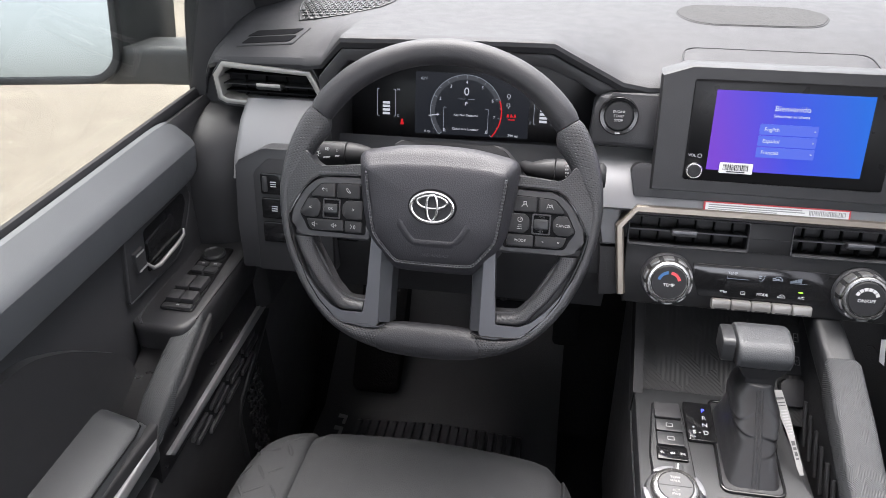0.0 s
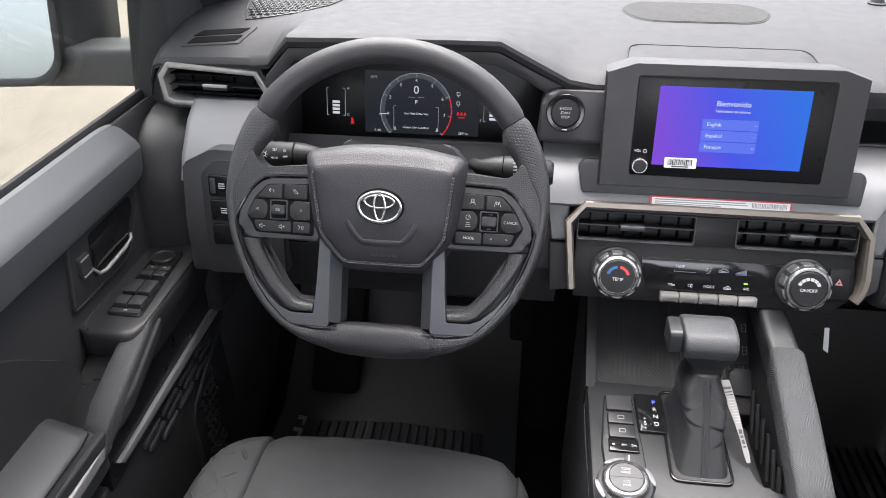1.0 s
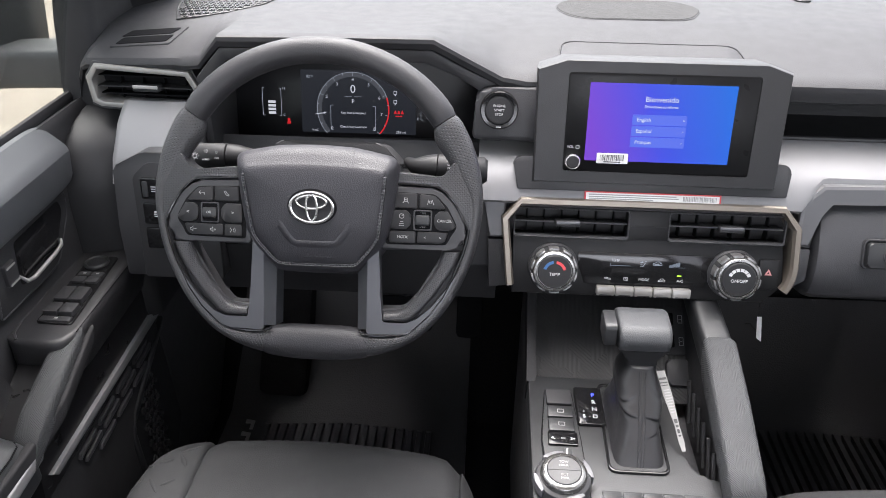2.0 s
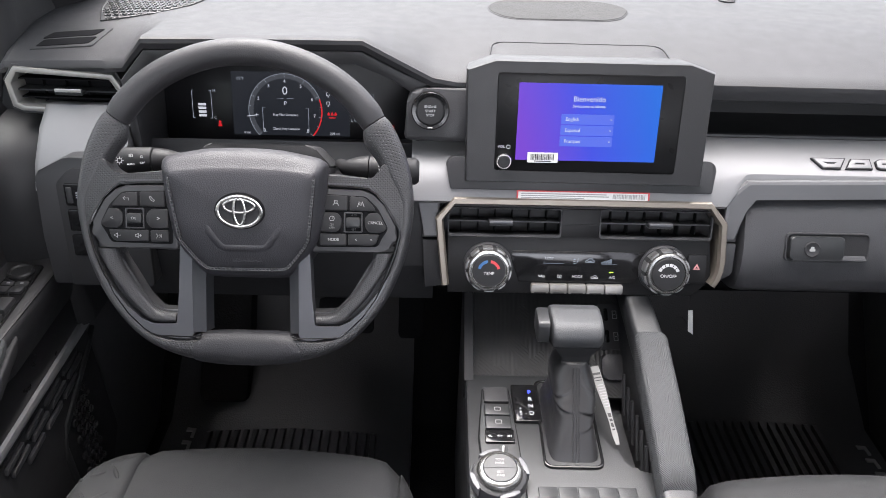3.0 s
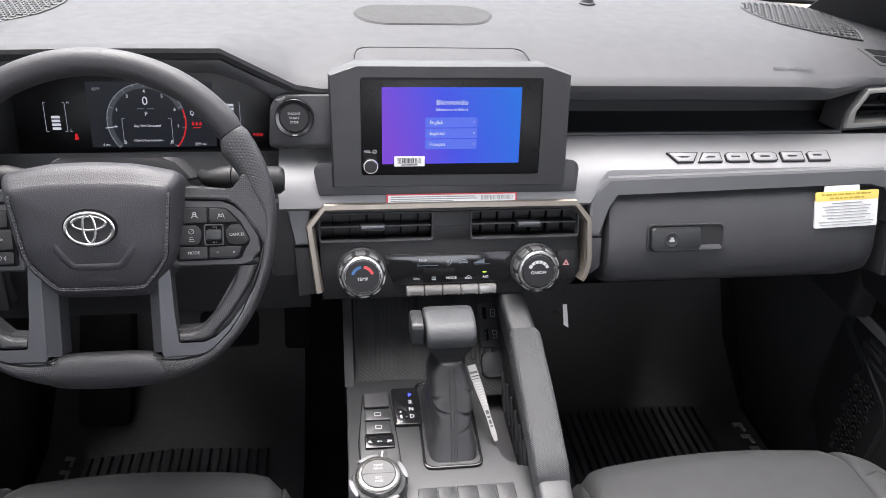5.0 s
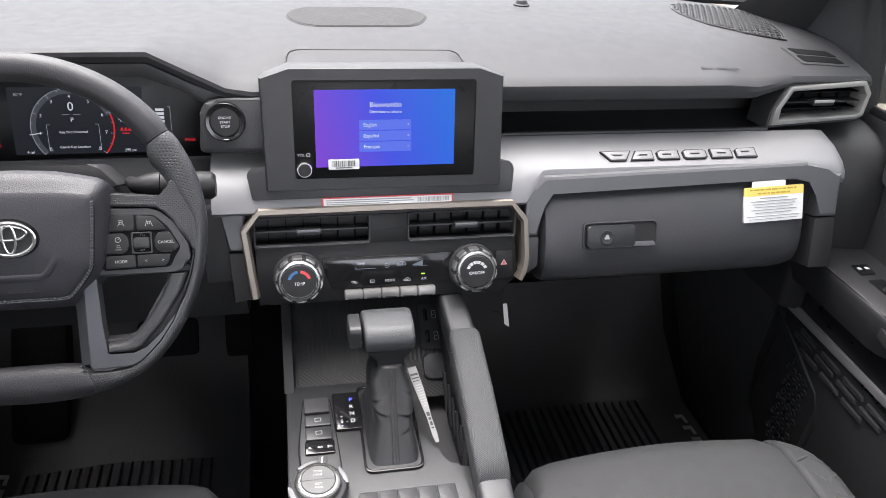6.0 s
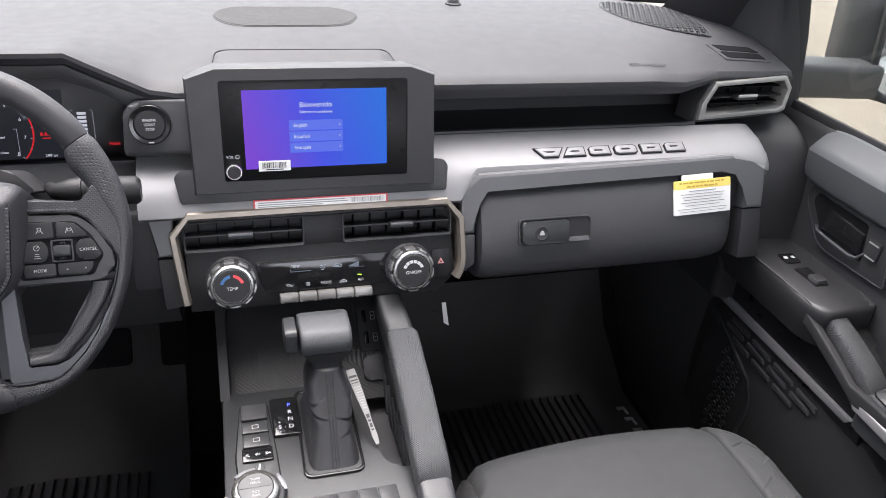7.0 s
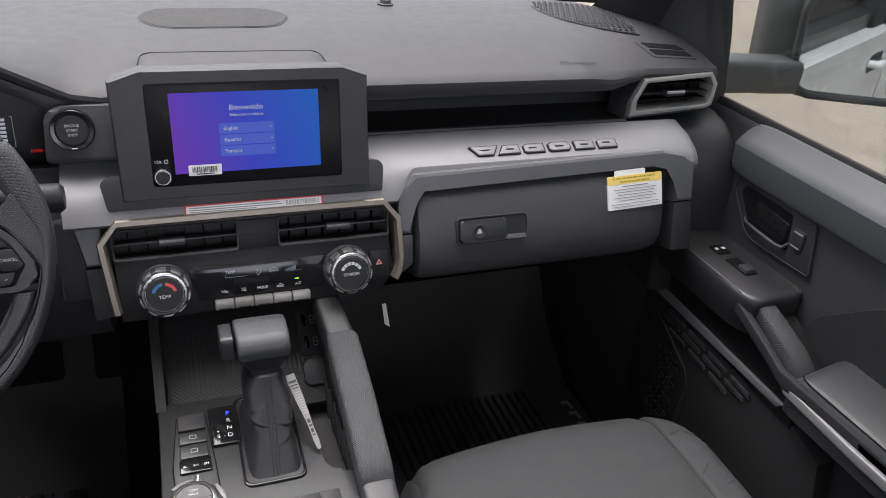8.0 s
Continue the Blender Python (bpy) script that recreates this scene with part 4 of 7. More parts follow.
for i in range(5):
    u = -0.0475 + 0.02375 * i
    bm = bmesh.new()
    Fb = FC @ Matrix.Translation((u, -0.0490, 0))
    box(bm, -0.0116, 0.0116, -0.0062, 0.0062, -0.006, 0.0085, 0.0020, 2, Fb)
    key = part("key", bm, VENTSILVER, stack, "satin chrome piano key")
    bm = bmesh.new()
    slab(bm, rect(-0.0075, 0.0075, -0.0055, -0.0042), 0.0070, 0.0089, Fb)
    part("key_mark", bm, BLACKINK, key)
# dials
for u, nm in ((-0.1155, "TEMP"), (0.1095, "ON/OFF")):
    Fk = FC @ Matrix.Translation((u, -0.0215, 0))
    bm = bmesh.new()
    lathe(bm, [(0.0318, 0.0), (0.0318, 0.004), (0.0300, 0.0065), (0.0, 0.0065)], Fk, 48)
    base = part("dial_base", bm, TRIM, stack, "dark ring behind the dial")
    bm = bmesh.new()
    lathe(bm, [(0.0272, 0.005), (0.0272, 0.0215), (0.0268, 0.0235), (0.0262, 0.0255), (0.0250, 0.0266), (0.0226, 0.0268), (0.0216, 0.0255), (0.0, 0.0250)], Fk, 48)
    dial = part("dial", bm, RINGCHROME, stack, "round dial with a worn chrome ring and black face")
    for k in range(10):
        q0 = 36 * k + 9
        bm = bmesh.new()
        pts = [(0.0290 * math.cos(radians(q0 + 5 * j)), 0.0290 * math.sin(radians(q0 + 5 * j))) for j in range(6)] + [(0.0262 * math.cos(radians(q0 + 5 * j)), 0.0262 * math.sin(radians(q0 + 5 * j))) for j in range(5, -1, -1)]
        slab(bm, pts, 0.007, 0.0225, Fk, 0.0010)
        part("grip_segment", bm, WORNRING, dial)
    bm = bmesh.new()
    lathe(bm, [(0.0285, 0.004), (0.0285, 0.0185), (0.0270, 0.0190), (0.0270, 0.004)], Fk, 40)
    part("skirt", bm, DARK, dial)
    bm = bmesh.new()
    lathe(bm, [(0.0210, 0.024), (0.0210, 0.0266), (0.020, 0.0276), (0.0, 0.0278)], Fk, 40)
    cap = part("cap", bm, KEYCAP, dial, "black dial face")
    lettering(nm, 0.0040, Fk, 0, -0.003 if nm == "TEMP" else -0.002, 0.0280, INK, cap)

    def arc(a0, a1, r0, r1, n=8):
        pts = [(r1 * math.cos(radians(a0 + (a1 - a0) * i / n)), r1 * math.sin(radians(a0 + (a1 - a0) * i / n))) for i in range(n + 1)]
        return pts + [(r0 * math.cos(radians(a0 + (a1 - a0) * i / n)), r0 * math.sin(radians(a0 + (a1 - a0) * i / n))) for i in range(n, -1, -1)]

    if nm == "TEMP":
        for a0, a1, mt in ((98, 165, BLUEINK), (15, 82, REDINK)):
            bm = bmesh.new()
            slab(bm, arc(a0, a1, 0.0108, 0.0144), 0.0279, 0.0282, Fk)
            part("scale", bm, mt, cap)
    else:
        for k in range(6):
            bm = bmesh.new()
            slab(bm, arc(160 - 24 * k - 20, 160 - 24 * k, 0.0103, 0.0142), 0.0279, 0.0282, Fk)
            part("scale", bm, INK, cap)
# hazard switch
bm = bmesh.new()
slab(bm, rounded(rect(0.141, 0.166, -0.040, -0.001), 0.003), 0.0, 0.0025, FC, 0.0008)
hz = part("hazard_switch", bm, FASCIA, stack, "black hazard switch with a red triangle")
bm = bmesh.new()
frame_ring(bm, [(0.1485, -0.0210), (0.1575, -0.0210), (0.153, -0.0130)], [(0.1513, -0.0195), (0.1547, -0.0195), (0.153, -0.0165)], 0.002, 0.0029, FC)
part("triangle", bm, surface("pale_red_print", (0.55, 0.24, 0.24), 0.5), hz)

# ---- touchscreen ----
LEAN = 10.6
FS = face(0, 0.992, 0.952, LEAN)
tablet = thing("touchscreen", (0, 1.0, 0.87), "dark grey touchscreen showing a violet and blue menu", "touchscreen")
bm = bmesh.new()
front = [(-0.149, -0.073), (-0.151, 0.063), (-0.119, 0.074), (0.112, 0.074), (0.141, 0.064), (0.142, -0.074)]
back = [(-0.145, -0.062), (-0.146, 0.064), (-0.118, 0.074), (0.111, 0.074), (0.139, 0.064), (0.142, -0.062)]
loft(bm, [[FS @ Vector((u, v, -0.05)) for u, v in back], [FS @ Vector((u, v, -0.002)) for u, v in front], [FS @ Vector((u * 0.985, v * 0.975, 0.003)) for u, v in front]])
bmesh.ops.bevel(bm, geom=[e for e in bm.edges if e.is_manifold and e.calc_face_angle(0) > 0.3], offset=0.0025, segments=2, affect="EDGES", clamp_overlap=True)
part("housing", bm, CASE, tablet, "dark grey plastic housing with clipped corners", smooth=30)
bm = bmesh.new()
slab(bm, rounded([(-0.114, -0.0575), (-0.114, 0.0595), (0.106, 0.0595), (0.106, -0.0585)], 0.004), -0.01, 0.0045, FS, 0.0015)
SCREENGLASS = surface("coated_screen_glass", (0.00591, 0.006, 0.00645), 0.3, spec=0.2)
bezel = part("bezel", bm, SCREENGLASS, tablet, "glossy black screen glass")


def menu_colour():
    m, nt, b = nodes_of("menu_picture")
    N, L = nt.nodes, nt.links
    co = N.new("ShaderNodeTexCoord")
    sep = N.new("ShaderNodeSeparateXYZ")
    L.new(co.outputs["Object"], sep.inputs[0])
    a = N.new("ShaderNodeMath")
    a.operation = "MULTIPLY_ADD"
    a.inputs[1].default_value, a.inputs[2].default_value = 5.65, 0.5
    L.new(sep.outputs["X"], a.inputs[0])
    z = N.new("ShaderNodeMath")
    z.operation = "MULTIPLY_ADD"
    z.inputs[1].default_value, z.inputs[2].default_value = 1.8, -0.15
    L.new(sep.outputs["Z"], z.inputs[0])
    s = N.new("ShaderNodeMath")
    L.new(a.outputs[0], s.inputs[0])
    L.new(z.outputs[0], s.inputs[1])
    r = N.new("ShaderNodeValToRGB")
    r.color_ramp.elements[0].position, r.color_ramp.elements[0].color = 0.0, (0.155, 0.045, 0.52, 1)
    e = r.color_ramp.elements.new(0.45)
    e.color = (0.040, 0.065, 0.62, 1)
    r.color_ramp.elements[-1].position, r.color_ramp.elements[-1].color = 1.0, (0.006, 0.130, 0.60, 1)
    L.new(s.outputs[0], r.inputs["Fac"])
    L.new(r.outputs["Color"], b.inputs["Emission Color"])
    b.inputs["Emission Strength"].default_value = 0.165
    b.inputs["Specular IOR Level"].default_value = 0.08
    b.inputs["Base Color"].default_value = (0.01, 0.01, 0.012, 1)
    b.inputs["Roughness"].default_value = 0.35
    return m


bm = bmesh.new()
slab(bm, rect(-0.0890, 0.0795, -0.0435, 0.0485), 0.004, 0.0048, FS)
disp = part("display", bm, menu_colour(), tablet, "lit violet to blue menu picture")
MENUKEY = glow("menu_key", (0.085, 0.15, 0.72), 0.155)
MENUTEXT = glow("menu_text", (0.75, 0.85, 1.0), 0.12)
lettering("Bienvenido", 0.0062, FS, -0.005, 0.0305, 0.0050, MENUTEXT, disp, 0.0002)
lettering("Seleccione su idioma", 0.0033, FS, -0.005, 0.0222, 0.0050, MENUTEXT, disp, 0.0002)
for i, t in enumerate(("English", "Español", "Français")):
    v = 0.0067 - 0.0132 * i
    bm = bmesh.new()
    slab(bm, rounded(rect(-0.037, 0.026, v - 0.0060, v + 0.0060), 0.0012), 0.0046, 0.0051, FS)
    key = part("menu_key", bm, MENUKEY, disp)
    lettering(t, 0.0043, FS, -0.0320, v, 0.0053, MENUTEXT, key, 0.0002, "LEFT")
    lettering(">", 0.0028, FS, 0.0225, v, 0.0053, MENUTEXT, key, 0.0002)
bm = bmesh.new()
FV = FS @ Matrix.Translation((-0.1030, -0.0447, 0.0045))
lathe(bm, [(0.0098, -0.001), (0.0098, 0.006), (0.0088, 0.0075), (0.0076, 0.0075), (0.0072, 0.0068), (0, 0.0068)], FV, 32)
vol = part("volume_knob", bm, CHROME, tablet, "round volume knob with a bright ring")
bm = bmesh.new()
lathe(bm, [(0.0074, 0.006), (0.0074, 0.0076), (0.0066, 0.0082), (0, 0.0082)], FV, 28)
part("knob_face", bm, DARK, vol)
lettering("VOL", 0.0032, FS, -0.1065, -0.0280, 0.0047, INK, bezel, 0.0002)
bm = bmesh.new()
frame_ring(bm, [(-0.0980 + 0.0024 * math.cos(a * 0.4), -0.0280 + 0.0024 * math.sin(a * 0.4)) for a in range(15)], [(-0.0980 + 0.0018 * math.cos(a * 0.4), -0.0280 + 0.0018 * math.sin(a * 0.4)) for a in range(15)], 0.0045, 0.0049, FS)
part("power_mark", bm, INK, bezel)
# foot plate
bm = bmesh.new()
Ft = face(0, 0.990, 0.886, 20)
slab(bm, rounded([(-0.166, -0.020), (-0.172, 0.012), (-0.165, 0.020), (0.157, 0.020), (0.163, 0.012), (0.160, -0.020)], 0.003), -0.03, 0.0015, Ft, 0.001)
part("foot_plate", bm, TRIM, tablet, "flat grey plate under the screen")

# paper stickers
lab = thing("barcode_label", FS @ Vector((-0.055, -0.045, 0.005)), "small white barcode label stuck low on the screen", "label")
bm = bmesh.new()
slab(bm, rounded(rect(-0.0745, -0.0375, -0.0465, -0.0340), 0.001), 0.0048, 0.0053, FS)
part("paper", bm, PAPER, lab)
bm = bmesh.new()
random.seed(4)
u = -0.0705
while u < -0.042:
    wd = random.choice((0.0004, 0.0007, 0.0011))
    slab(bm, rect(u, u + wd, -0.0430, -0.0360), 0.0052, 0.0055, FS)
    u += wd + random.choice((0.0004, 0.0007))
slab(bm, rect(-0.066, -0.046, -0.0452, -0.0440), 0.0052, 0.0055, FS)
part("barcode", bm, BLACKINK, lab)
FR = face(0, 0.9815, 0.862, 17)
red = thing("warning_strip", (0, 0.981, 0.862), "long white barcode strip with red border on the silver band", "label")
bm = bmesh.new()
slab(bm, rect(-0.0835, 0.0820, -0.0060, 0.0060), 0.0, 0.0022, FR)
part("border", bm, REDINK, red, "red printed border")
bm = bmesh.new()
slab(bm, rect(-0.0815, 0.0800, -0.0042, 0.0044), 0.0015, 0.0026, FR)
part("paper", bm, PAPER, red)
bm = bmesh.new()
u = 0.036
while u < 0.077:
    wd = random.choice((0.0004, 0.0008, 0.0011))
    slab(bm, rect(u, u + wd, -0.0028, 0.0030), 0.0024, 0.0029, FR)
    u += wd + random.choice((0.0005, 0.0008))
for v, u1 in ((0.0022, 0.028), (-0.0004, 0.031), (-0.0028, 0.0)):
    slab(bm, rect(-0.078, u1, v - 0.0006, v + 0.0006), 0.0024, 0.0028, FR)
part("print", bm, INKDIM, red)
FA = face(0.5475, 0.9800, 0.8340, 20, 0, 2.0)
air = thing("airbag_label", (0.53, 0.96, 0.84), "white and yellow paper warning label hanging on the glovebox lid", "label")
bm = bmesh.new()
slab(bm, rounded(rect(-0.0465, 0.0465, -0.0245, 0.0145), 0.002), -0.001, 0.0022, FA)
slab(bm, rounded(rect(-0.0340, 0.0180, 0.020, 0.0330), 0.002), 0.0, 0.0016, FA)
part("paper", bm, PAPER, air)
bm = bmesh.new()
slab(bm, rounded(rect(-0.0465, 0.0465, 0.0125, 0.0250), 0.002), 0.0, 0.0024, FA)
part("yellow_head", bm, YELLOW, air, "yellow printed heading")
bm = bmesh.new()
for k, (v, a, b_) in enumerate(((0.0092, 0.022, 0.0014), (0.0048, 0.036, 0.0011), (0.0007, 0.033, 0.0011), (-0.0034, 0.030, 0.0011), (-0.0075, 0.036, 0.0011), (-0.0116, 0.028, 0.0011), (-0.0165, 0.041, 0.0009), (-0.0205, 0.038, 0.0007))):
    slab(bm, rect(-a, a, v - b_ / 2, v + b_ / 2), 0.0018, 0.0029, FA)
part("print", bm, INKDIM, air)
bm = bmesh.new()
for v, a in ((0.0212, 0.038), (0.0160, 0.026)):
    u = -a
    while u < a - 0.004:
        wd = random.choice((0.004, 0.006, 0.009))
        slab(bm, rect(u, min(u + wd, a), v - 0.0011, v + 0.0011), 0.002, 0.0027, FA)
        u += wd + 0.0016
part("heading_print", bm, surface("ochre_print", (0.42, 0.30, 0.04), 0.5), air)

# ---- start button ----
FB = face(-0.1925, 1.0205, 0.9545, 12)
stb = thing("start_button", FB @ Vector((0, 0, 0)), "round black engine start button with a glossy ring", "button")
bm = bmesh.new()
lathe(bm, [(0.0235, -0.004), (0.0235, 0.003), (0.0220, 0.0055), (0.0180, 0.0050), (0.0176, 0.001)], FB, 40)
part("ring", bm, GLOSS, stb, "glossy black ring")
bm = bmesh.new()
lathe(bm, [(0.0174, -0.003), (0.0174, 0.0035), (0.0160, 0.0048), (0, 0.0050)], FB, 36)
cap = part("cap", bm, DARK, stb)
for t, v in (("ENGINE", 0.0052), ("START", 0.0), ("STOP", -0.0052)):
    lettering(t, 0.0030, FB, 0, v, 0.0051, INK, cap, 0.0002)
bm = bmesh.new()
slab(bm, rounded(rect(-0.003, 0.003, -0.0208, -0.0198), 0.0004), 0.0050, 0.0060, FB)
part("lamp", bm, INK, stb)


# ---- instrument cluster ----
FI = face(-0.3954, 1.150, 0.9077, 12) @ Matrix.Diagonal((1.063, 1.063, 1.0, 1.0))
clus = thing("instrument_cluster", (-0.385, 1.10, 0.88), "black digital instrument cluster with lit rev counter under a hood", "instrument cluster")
bm = bmesh.new()
slab(bm, rounded([(-0.176, -0.052), (-0.172, 0.035), (-0.155, 0.060), (0.130, 0.062), (0.165, 0.045), (0.172, -0.046)], 0.012), -0.02, 0.0, FI, 0.003)
glass = part("glass", bm, surface("matt_display_glass", (0.012, 0.012, 0.014), 0.35, spec=0.3), clus, "glossy black instrument glass")
bm = bmesh.new()
slab(bm, rect(-0.069, 0.084, -0.0385, 0.0435), 0.0, 0.0008, FI)
scr = part("display", bm, glow("display_backlight", (0.03, 0.035, 0.045), 0.07), clus, "dim backlit display")
W = 0.0010


def ring_arc(bm_, a0, a1, r0, r1, cx, cy, w, F, n=24):
    pts = [(cx + r1 * math.cos(radians(a0 + (a1 - a0) * i / n)), cy + r1 * math.sin(radians(a0 + (a1 - a0) * i / n))) for i in range(n + 1)]
    pts += [(cx + r0 * math.cos(radians(a0 + (a1 - a0) * i / n)), cy + r0 * math.sin(radians(a0 + (a1 - a0) * i / n))) for i in range(n, -1, -1)]
    slab(bm_, pts, w, w + 0.0003, F)


cx, cy, R = 0.0, -0.0065, 0.0485
bm = bmesh.new()
ring_arc(bm, 20, 222, R - 0.0065, R, cx, cy, W - 0.0004, FI, 40)
part("scale_band", bm, LCDDIM, scr)
bm = bmesh.new()
ring_arc(bm, 20, 222, R - 0.0007, R, cx, cy, W, FI, 40)
for k in range(33):
    a = radians(222 - k * 264 / 32)
    if -42 <= math.degrees(a) <= 222:
        if k % 2:
            continue
        r0 = R - (0.0050 if k % 4 == 0 else 0.0030)
        c, s_ = math.cos(a), math.sin(a)
        slab(bm, [(cx + r0 * c - 0.0003 * s_, cy + r0 * s_ + 0.0003 * c), (cx + R * c - 0.0003 * s_, cy + R * s_ + 0.0003 * c), (cx + R * c + 0.0003 * s_, cy + R * s_ - 0.0003 * c), (cx + r0 * c + 0.0003 * s_, cy + r0 * s_ - 0.0003 * c)], W, W + 0.0003, FI)
part("scale", bm, LCDG, scr)
bm = bmesh.new()
ring_arc(bm, -42, 20, R - 0.0018, R, cx, cy, W, FI)
part("red_zone", bm, LCDR, scr, "red end of the rev scale")
for k in range(9):
    a = radians(222 - k * 33)
    lettering(str(k), 0.0042, FI, cx + 0.0385 * math.cos(a), cy + 0.0385 * math.sin(a), W, LCDW, scr, 0.0002)
lettering("0", 0.0105, FI, cx, 0.0195, W, LCDW, scr, 0.0002)
lettering("P", 0.0052, FI, cx, 0.0035, W, LCDW, scr, 0.0002)
bm = bmesh.new()
slab(bm, rect(-0.011, -0.002, 0.0098, 0.0103), W, W + 0.0003, FI)
slab(bm, rect(0.002, 0.011, 0.0098, 0.0103), W, W + 0.0003, FI)
for s in (-1, 1):
    slab(bm, rect(s * 0.0300 - 0.0003, s * 0.0300 + 0.0003, -0.034, -0.002), W, W + 0.0003, FI)
    slab(bm, rect(min(s * 0.030, s * 0.026), max(s * 0.030, s * 0.026), -0.0023, -0.0017), W, W + 0.0003, FI)
    slab(bm, rect(min(s * 0.030, s * 0.026), max(s * 0.030, s * 0.026), -0.0345, -0.0339), W, W + 0.0003, FI)
part("message_frame", bm, LCDG, scr)
lettering("Key Not Detected", 0.0031, FI, cx, -0.0115, W, LCDW, scr, 0.0002)
lettering("Check Key Location", 0.0031, FI, cx, -0.0300, W, LCDW, scr, 0.0002)
bm = bmesh.new()
slab(bm, [(-0.0505, -0.0135), (-0.036, -0.0115), (-0.036, -0.0125), (-0.0505, -0.0145)], W, W + 0.0004, FI)
part("needle", bm, LCDW, scr)
lettering("82°F", 0.0036, FI, -0.057, 0.0345, W, LCDG, scr, 0.0002)
lettering("4 mi", 0.0036, FI, -0.052, -0.0355, W, LCDW, scr, 0.0002)
lettering("299 mi", 0.0036, FI, 0.064, -0.0355, W, LCDW, scr, 0.0002)
bm = bmesh.new()
for i in range(3):
    slab(bm, [(0.0545 + 0.0046 * i, -0.0110), (0.0583 + 0.0046 * i, -0.0110), (0.0574 + 0.0046 * i, -0.0075), (0.0564 + 0.0046 * i, -0.0062), (0.0554 + 0.0046 * i, -0.0075)], W, W + 0.0003, FI)
slab(bm, rect(0.0565, 0.0655, -0.0148, -0.0134), W, W + 0.0003, FI)
part("belt_warning", bm, LCDR, scr, "red seat warning lamps")
bm = bmesh.new()
for v in (0.017, 0.005):
    frame_ring(bm, rounded(rect(0.054, 0.0585, v - 0.0026, v + 0.002), 0.0008), rounded(rect(0.0546, 0.0579, v - 0.002, v + 0.0014), 0.0006), W, W + 0.0003, FI)
    slab(bm, rect(0.0556, 0.0569, v - 0.0044, v - 0.0032), W, W + 0.0003, FI)
part("assist_symbol", bm, LCDW, scr)
for cxx, flip in ((-0.109, 1), (0.103, -1)):
    bm = bmesh.new()
    for s in (-1, 1):
        slab(bm, rect(cxx + s * 0.0125 - 0.0003, cxx + s * 0.0125 + 0.0003, -0.018, 0.018), 0.0, 0.0004, FI)
        for v in (-0.018, 0.018):
            slab(bm, rect(min(cxx + s * 0.0125, cxx + s * 0.0095), max(cxx + s * 0.0125, cxx + s * 0.0095), v - 0.0003, v + 0.0003), 0.0, 0.0004, FI)
    part("gauge_frame", bm, LCDG, glass)
    bm = bmesh.new()
    for k in range(4 if flip > 0 else 7):
        slab(bm, rect(cxx - 0.005, cxx + 0.005, -0.016 + 0.0048 * k, -0.0128 + 0.0048 * k), 0.0, 0.0004, FI)
    part("gauge_bar", bm, LCDW, glass)
    for t, v in ((("H", 0.018), ("C", -0.017)) if flip > 0 else (("F", 0.018), ("E", -0.017))):
        lettering(t, 0.0036, FI, cxx + flip * 0.0165, v, 0.0003, LCDG, glass, 0.0002)
bm = bmesh.new()
lathe(bm, [(0.0018, 0.0), (0.0018, 0.0004), (0, 0.0004)], FI @ Matrix.Translation((-0.087, -0.0225, 0)), 10)
slab(bm, [(-0.0898, -0.0285), (-0.0842, -0.0285), (-0.0855, -0.0242), (-0.0885, -0.0242)], 0.0, 0.0004, FI)
part("belt_lamp", bm, LCDR, glass, "red seat belt lamp")
lettering("PARK", 0.0040, FI, 0.137, -0.024, 0.0003, LCDR, glass, 0.0002)

# ---- steering wheel ----
FW = face(-0.3872, 0.858, 0.9175, 23)
FH = face(-0.3848, 0.832, 0.9125, 13)
wheel = thing("steering_wheel", (-0.387, 0.90, 0.88), "black leather steering wheel with perforated grips and smoked metal spokes", "steering wheel")
RIM_R = [(0, 0.176), (22, 0.1765), (40, 0.178), (56, 0.1785), (72, 0.1795), (90, 0.1795), (98, 0.1785), (116, 0.180), (130, 0.1835), (142, 0.186), (152, 0.184), (161, 0.1805), (170, 0.1770), (180, 0.1755)]
RIM_T = [(0, 0.0285), (35, 0.0285), (53, 0.0295), (57, 0.031), (60.5, 0.0375), (63.5, 0.0365), (68, 0.0325), (74, 0.030), (79, 0.0285), (84, 0.019), (90, 0.0145), (135, 0.0140), (148, 0.017), (158, 0.028), (164, 0.0345), (172, 0.0365), (180, 0.037)]


def smooth_table(x, table):
    """The table's value, eased over a few degrees."""
    return sum(lerp_table(min(180.0, max(0.0, x + d)), table) for d in (-3, -1.5, 0, 1.5, 3)) / 5


def rim_edge(deg):
    """A place on the rim's outer edge; deg from the top, to the right."""
    r = smooth_table(abs(deg), RIM_R)
    return Vector((r * math.sin(radians(deg)), r * math.cos(radians(deg)) - 0.013, 0.0))


def rim_piece(name, a0, a1, material, label, n):
    b = bmesh.new()
    rings = []
    for i in range(n + 1):
        a = a0 + (a1 - a0) * i / n
        d = (rim_edge(a + 0.5) - rim_edge(a - 0.5)).normalized()
        out = Vector((-d.y, d.x, 0))
        half = smooth_table(abs(a), RIM_T) / 2
        mid = rim_edge(a) - out * half
        deep = 0.0140
        edge = (0.86, 0.97)[i > 0] if i < 2 else ((0.86, 0.97)[i < n] if i > n - 2 else 1.0)
        rings.append([FW @ (mid + out * (math.copysign(abs(math.cos(q)) ** 0.9, math.cos(q)) * half * edge) + Vector((0, 0, -0.012 + math.sin(q) * deep * edge))) for q in [2 * math.pi * k / 20 - math.pi / 2 for k in range(20)]])
    loft(b, rings)
    unroll(b, 20)
    return part(name, b, material, wheel, label, smooth=60)


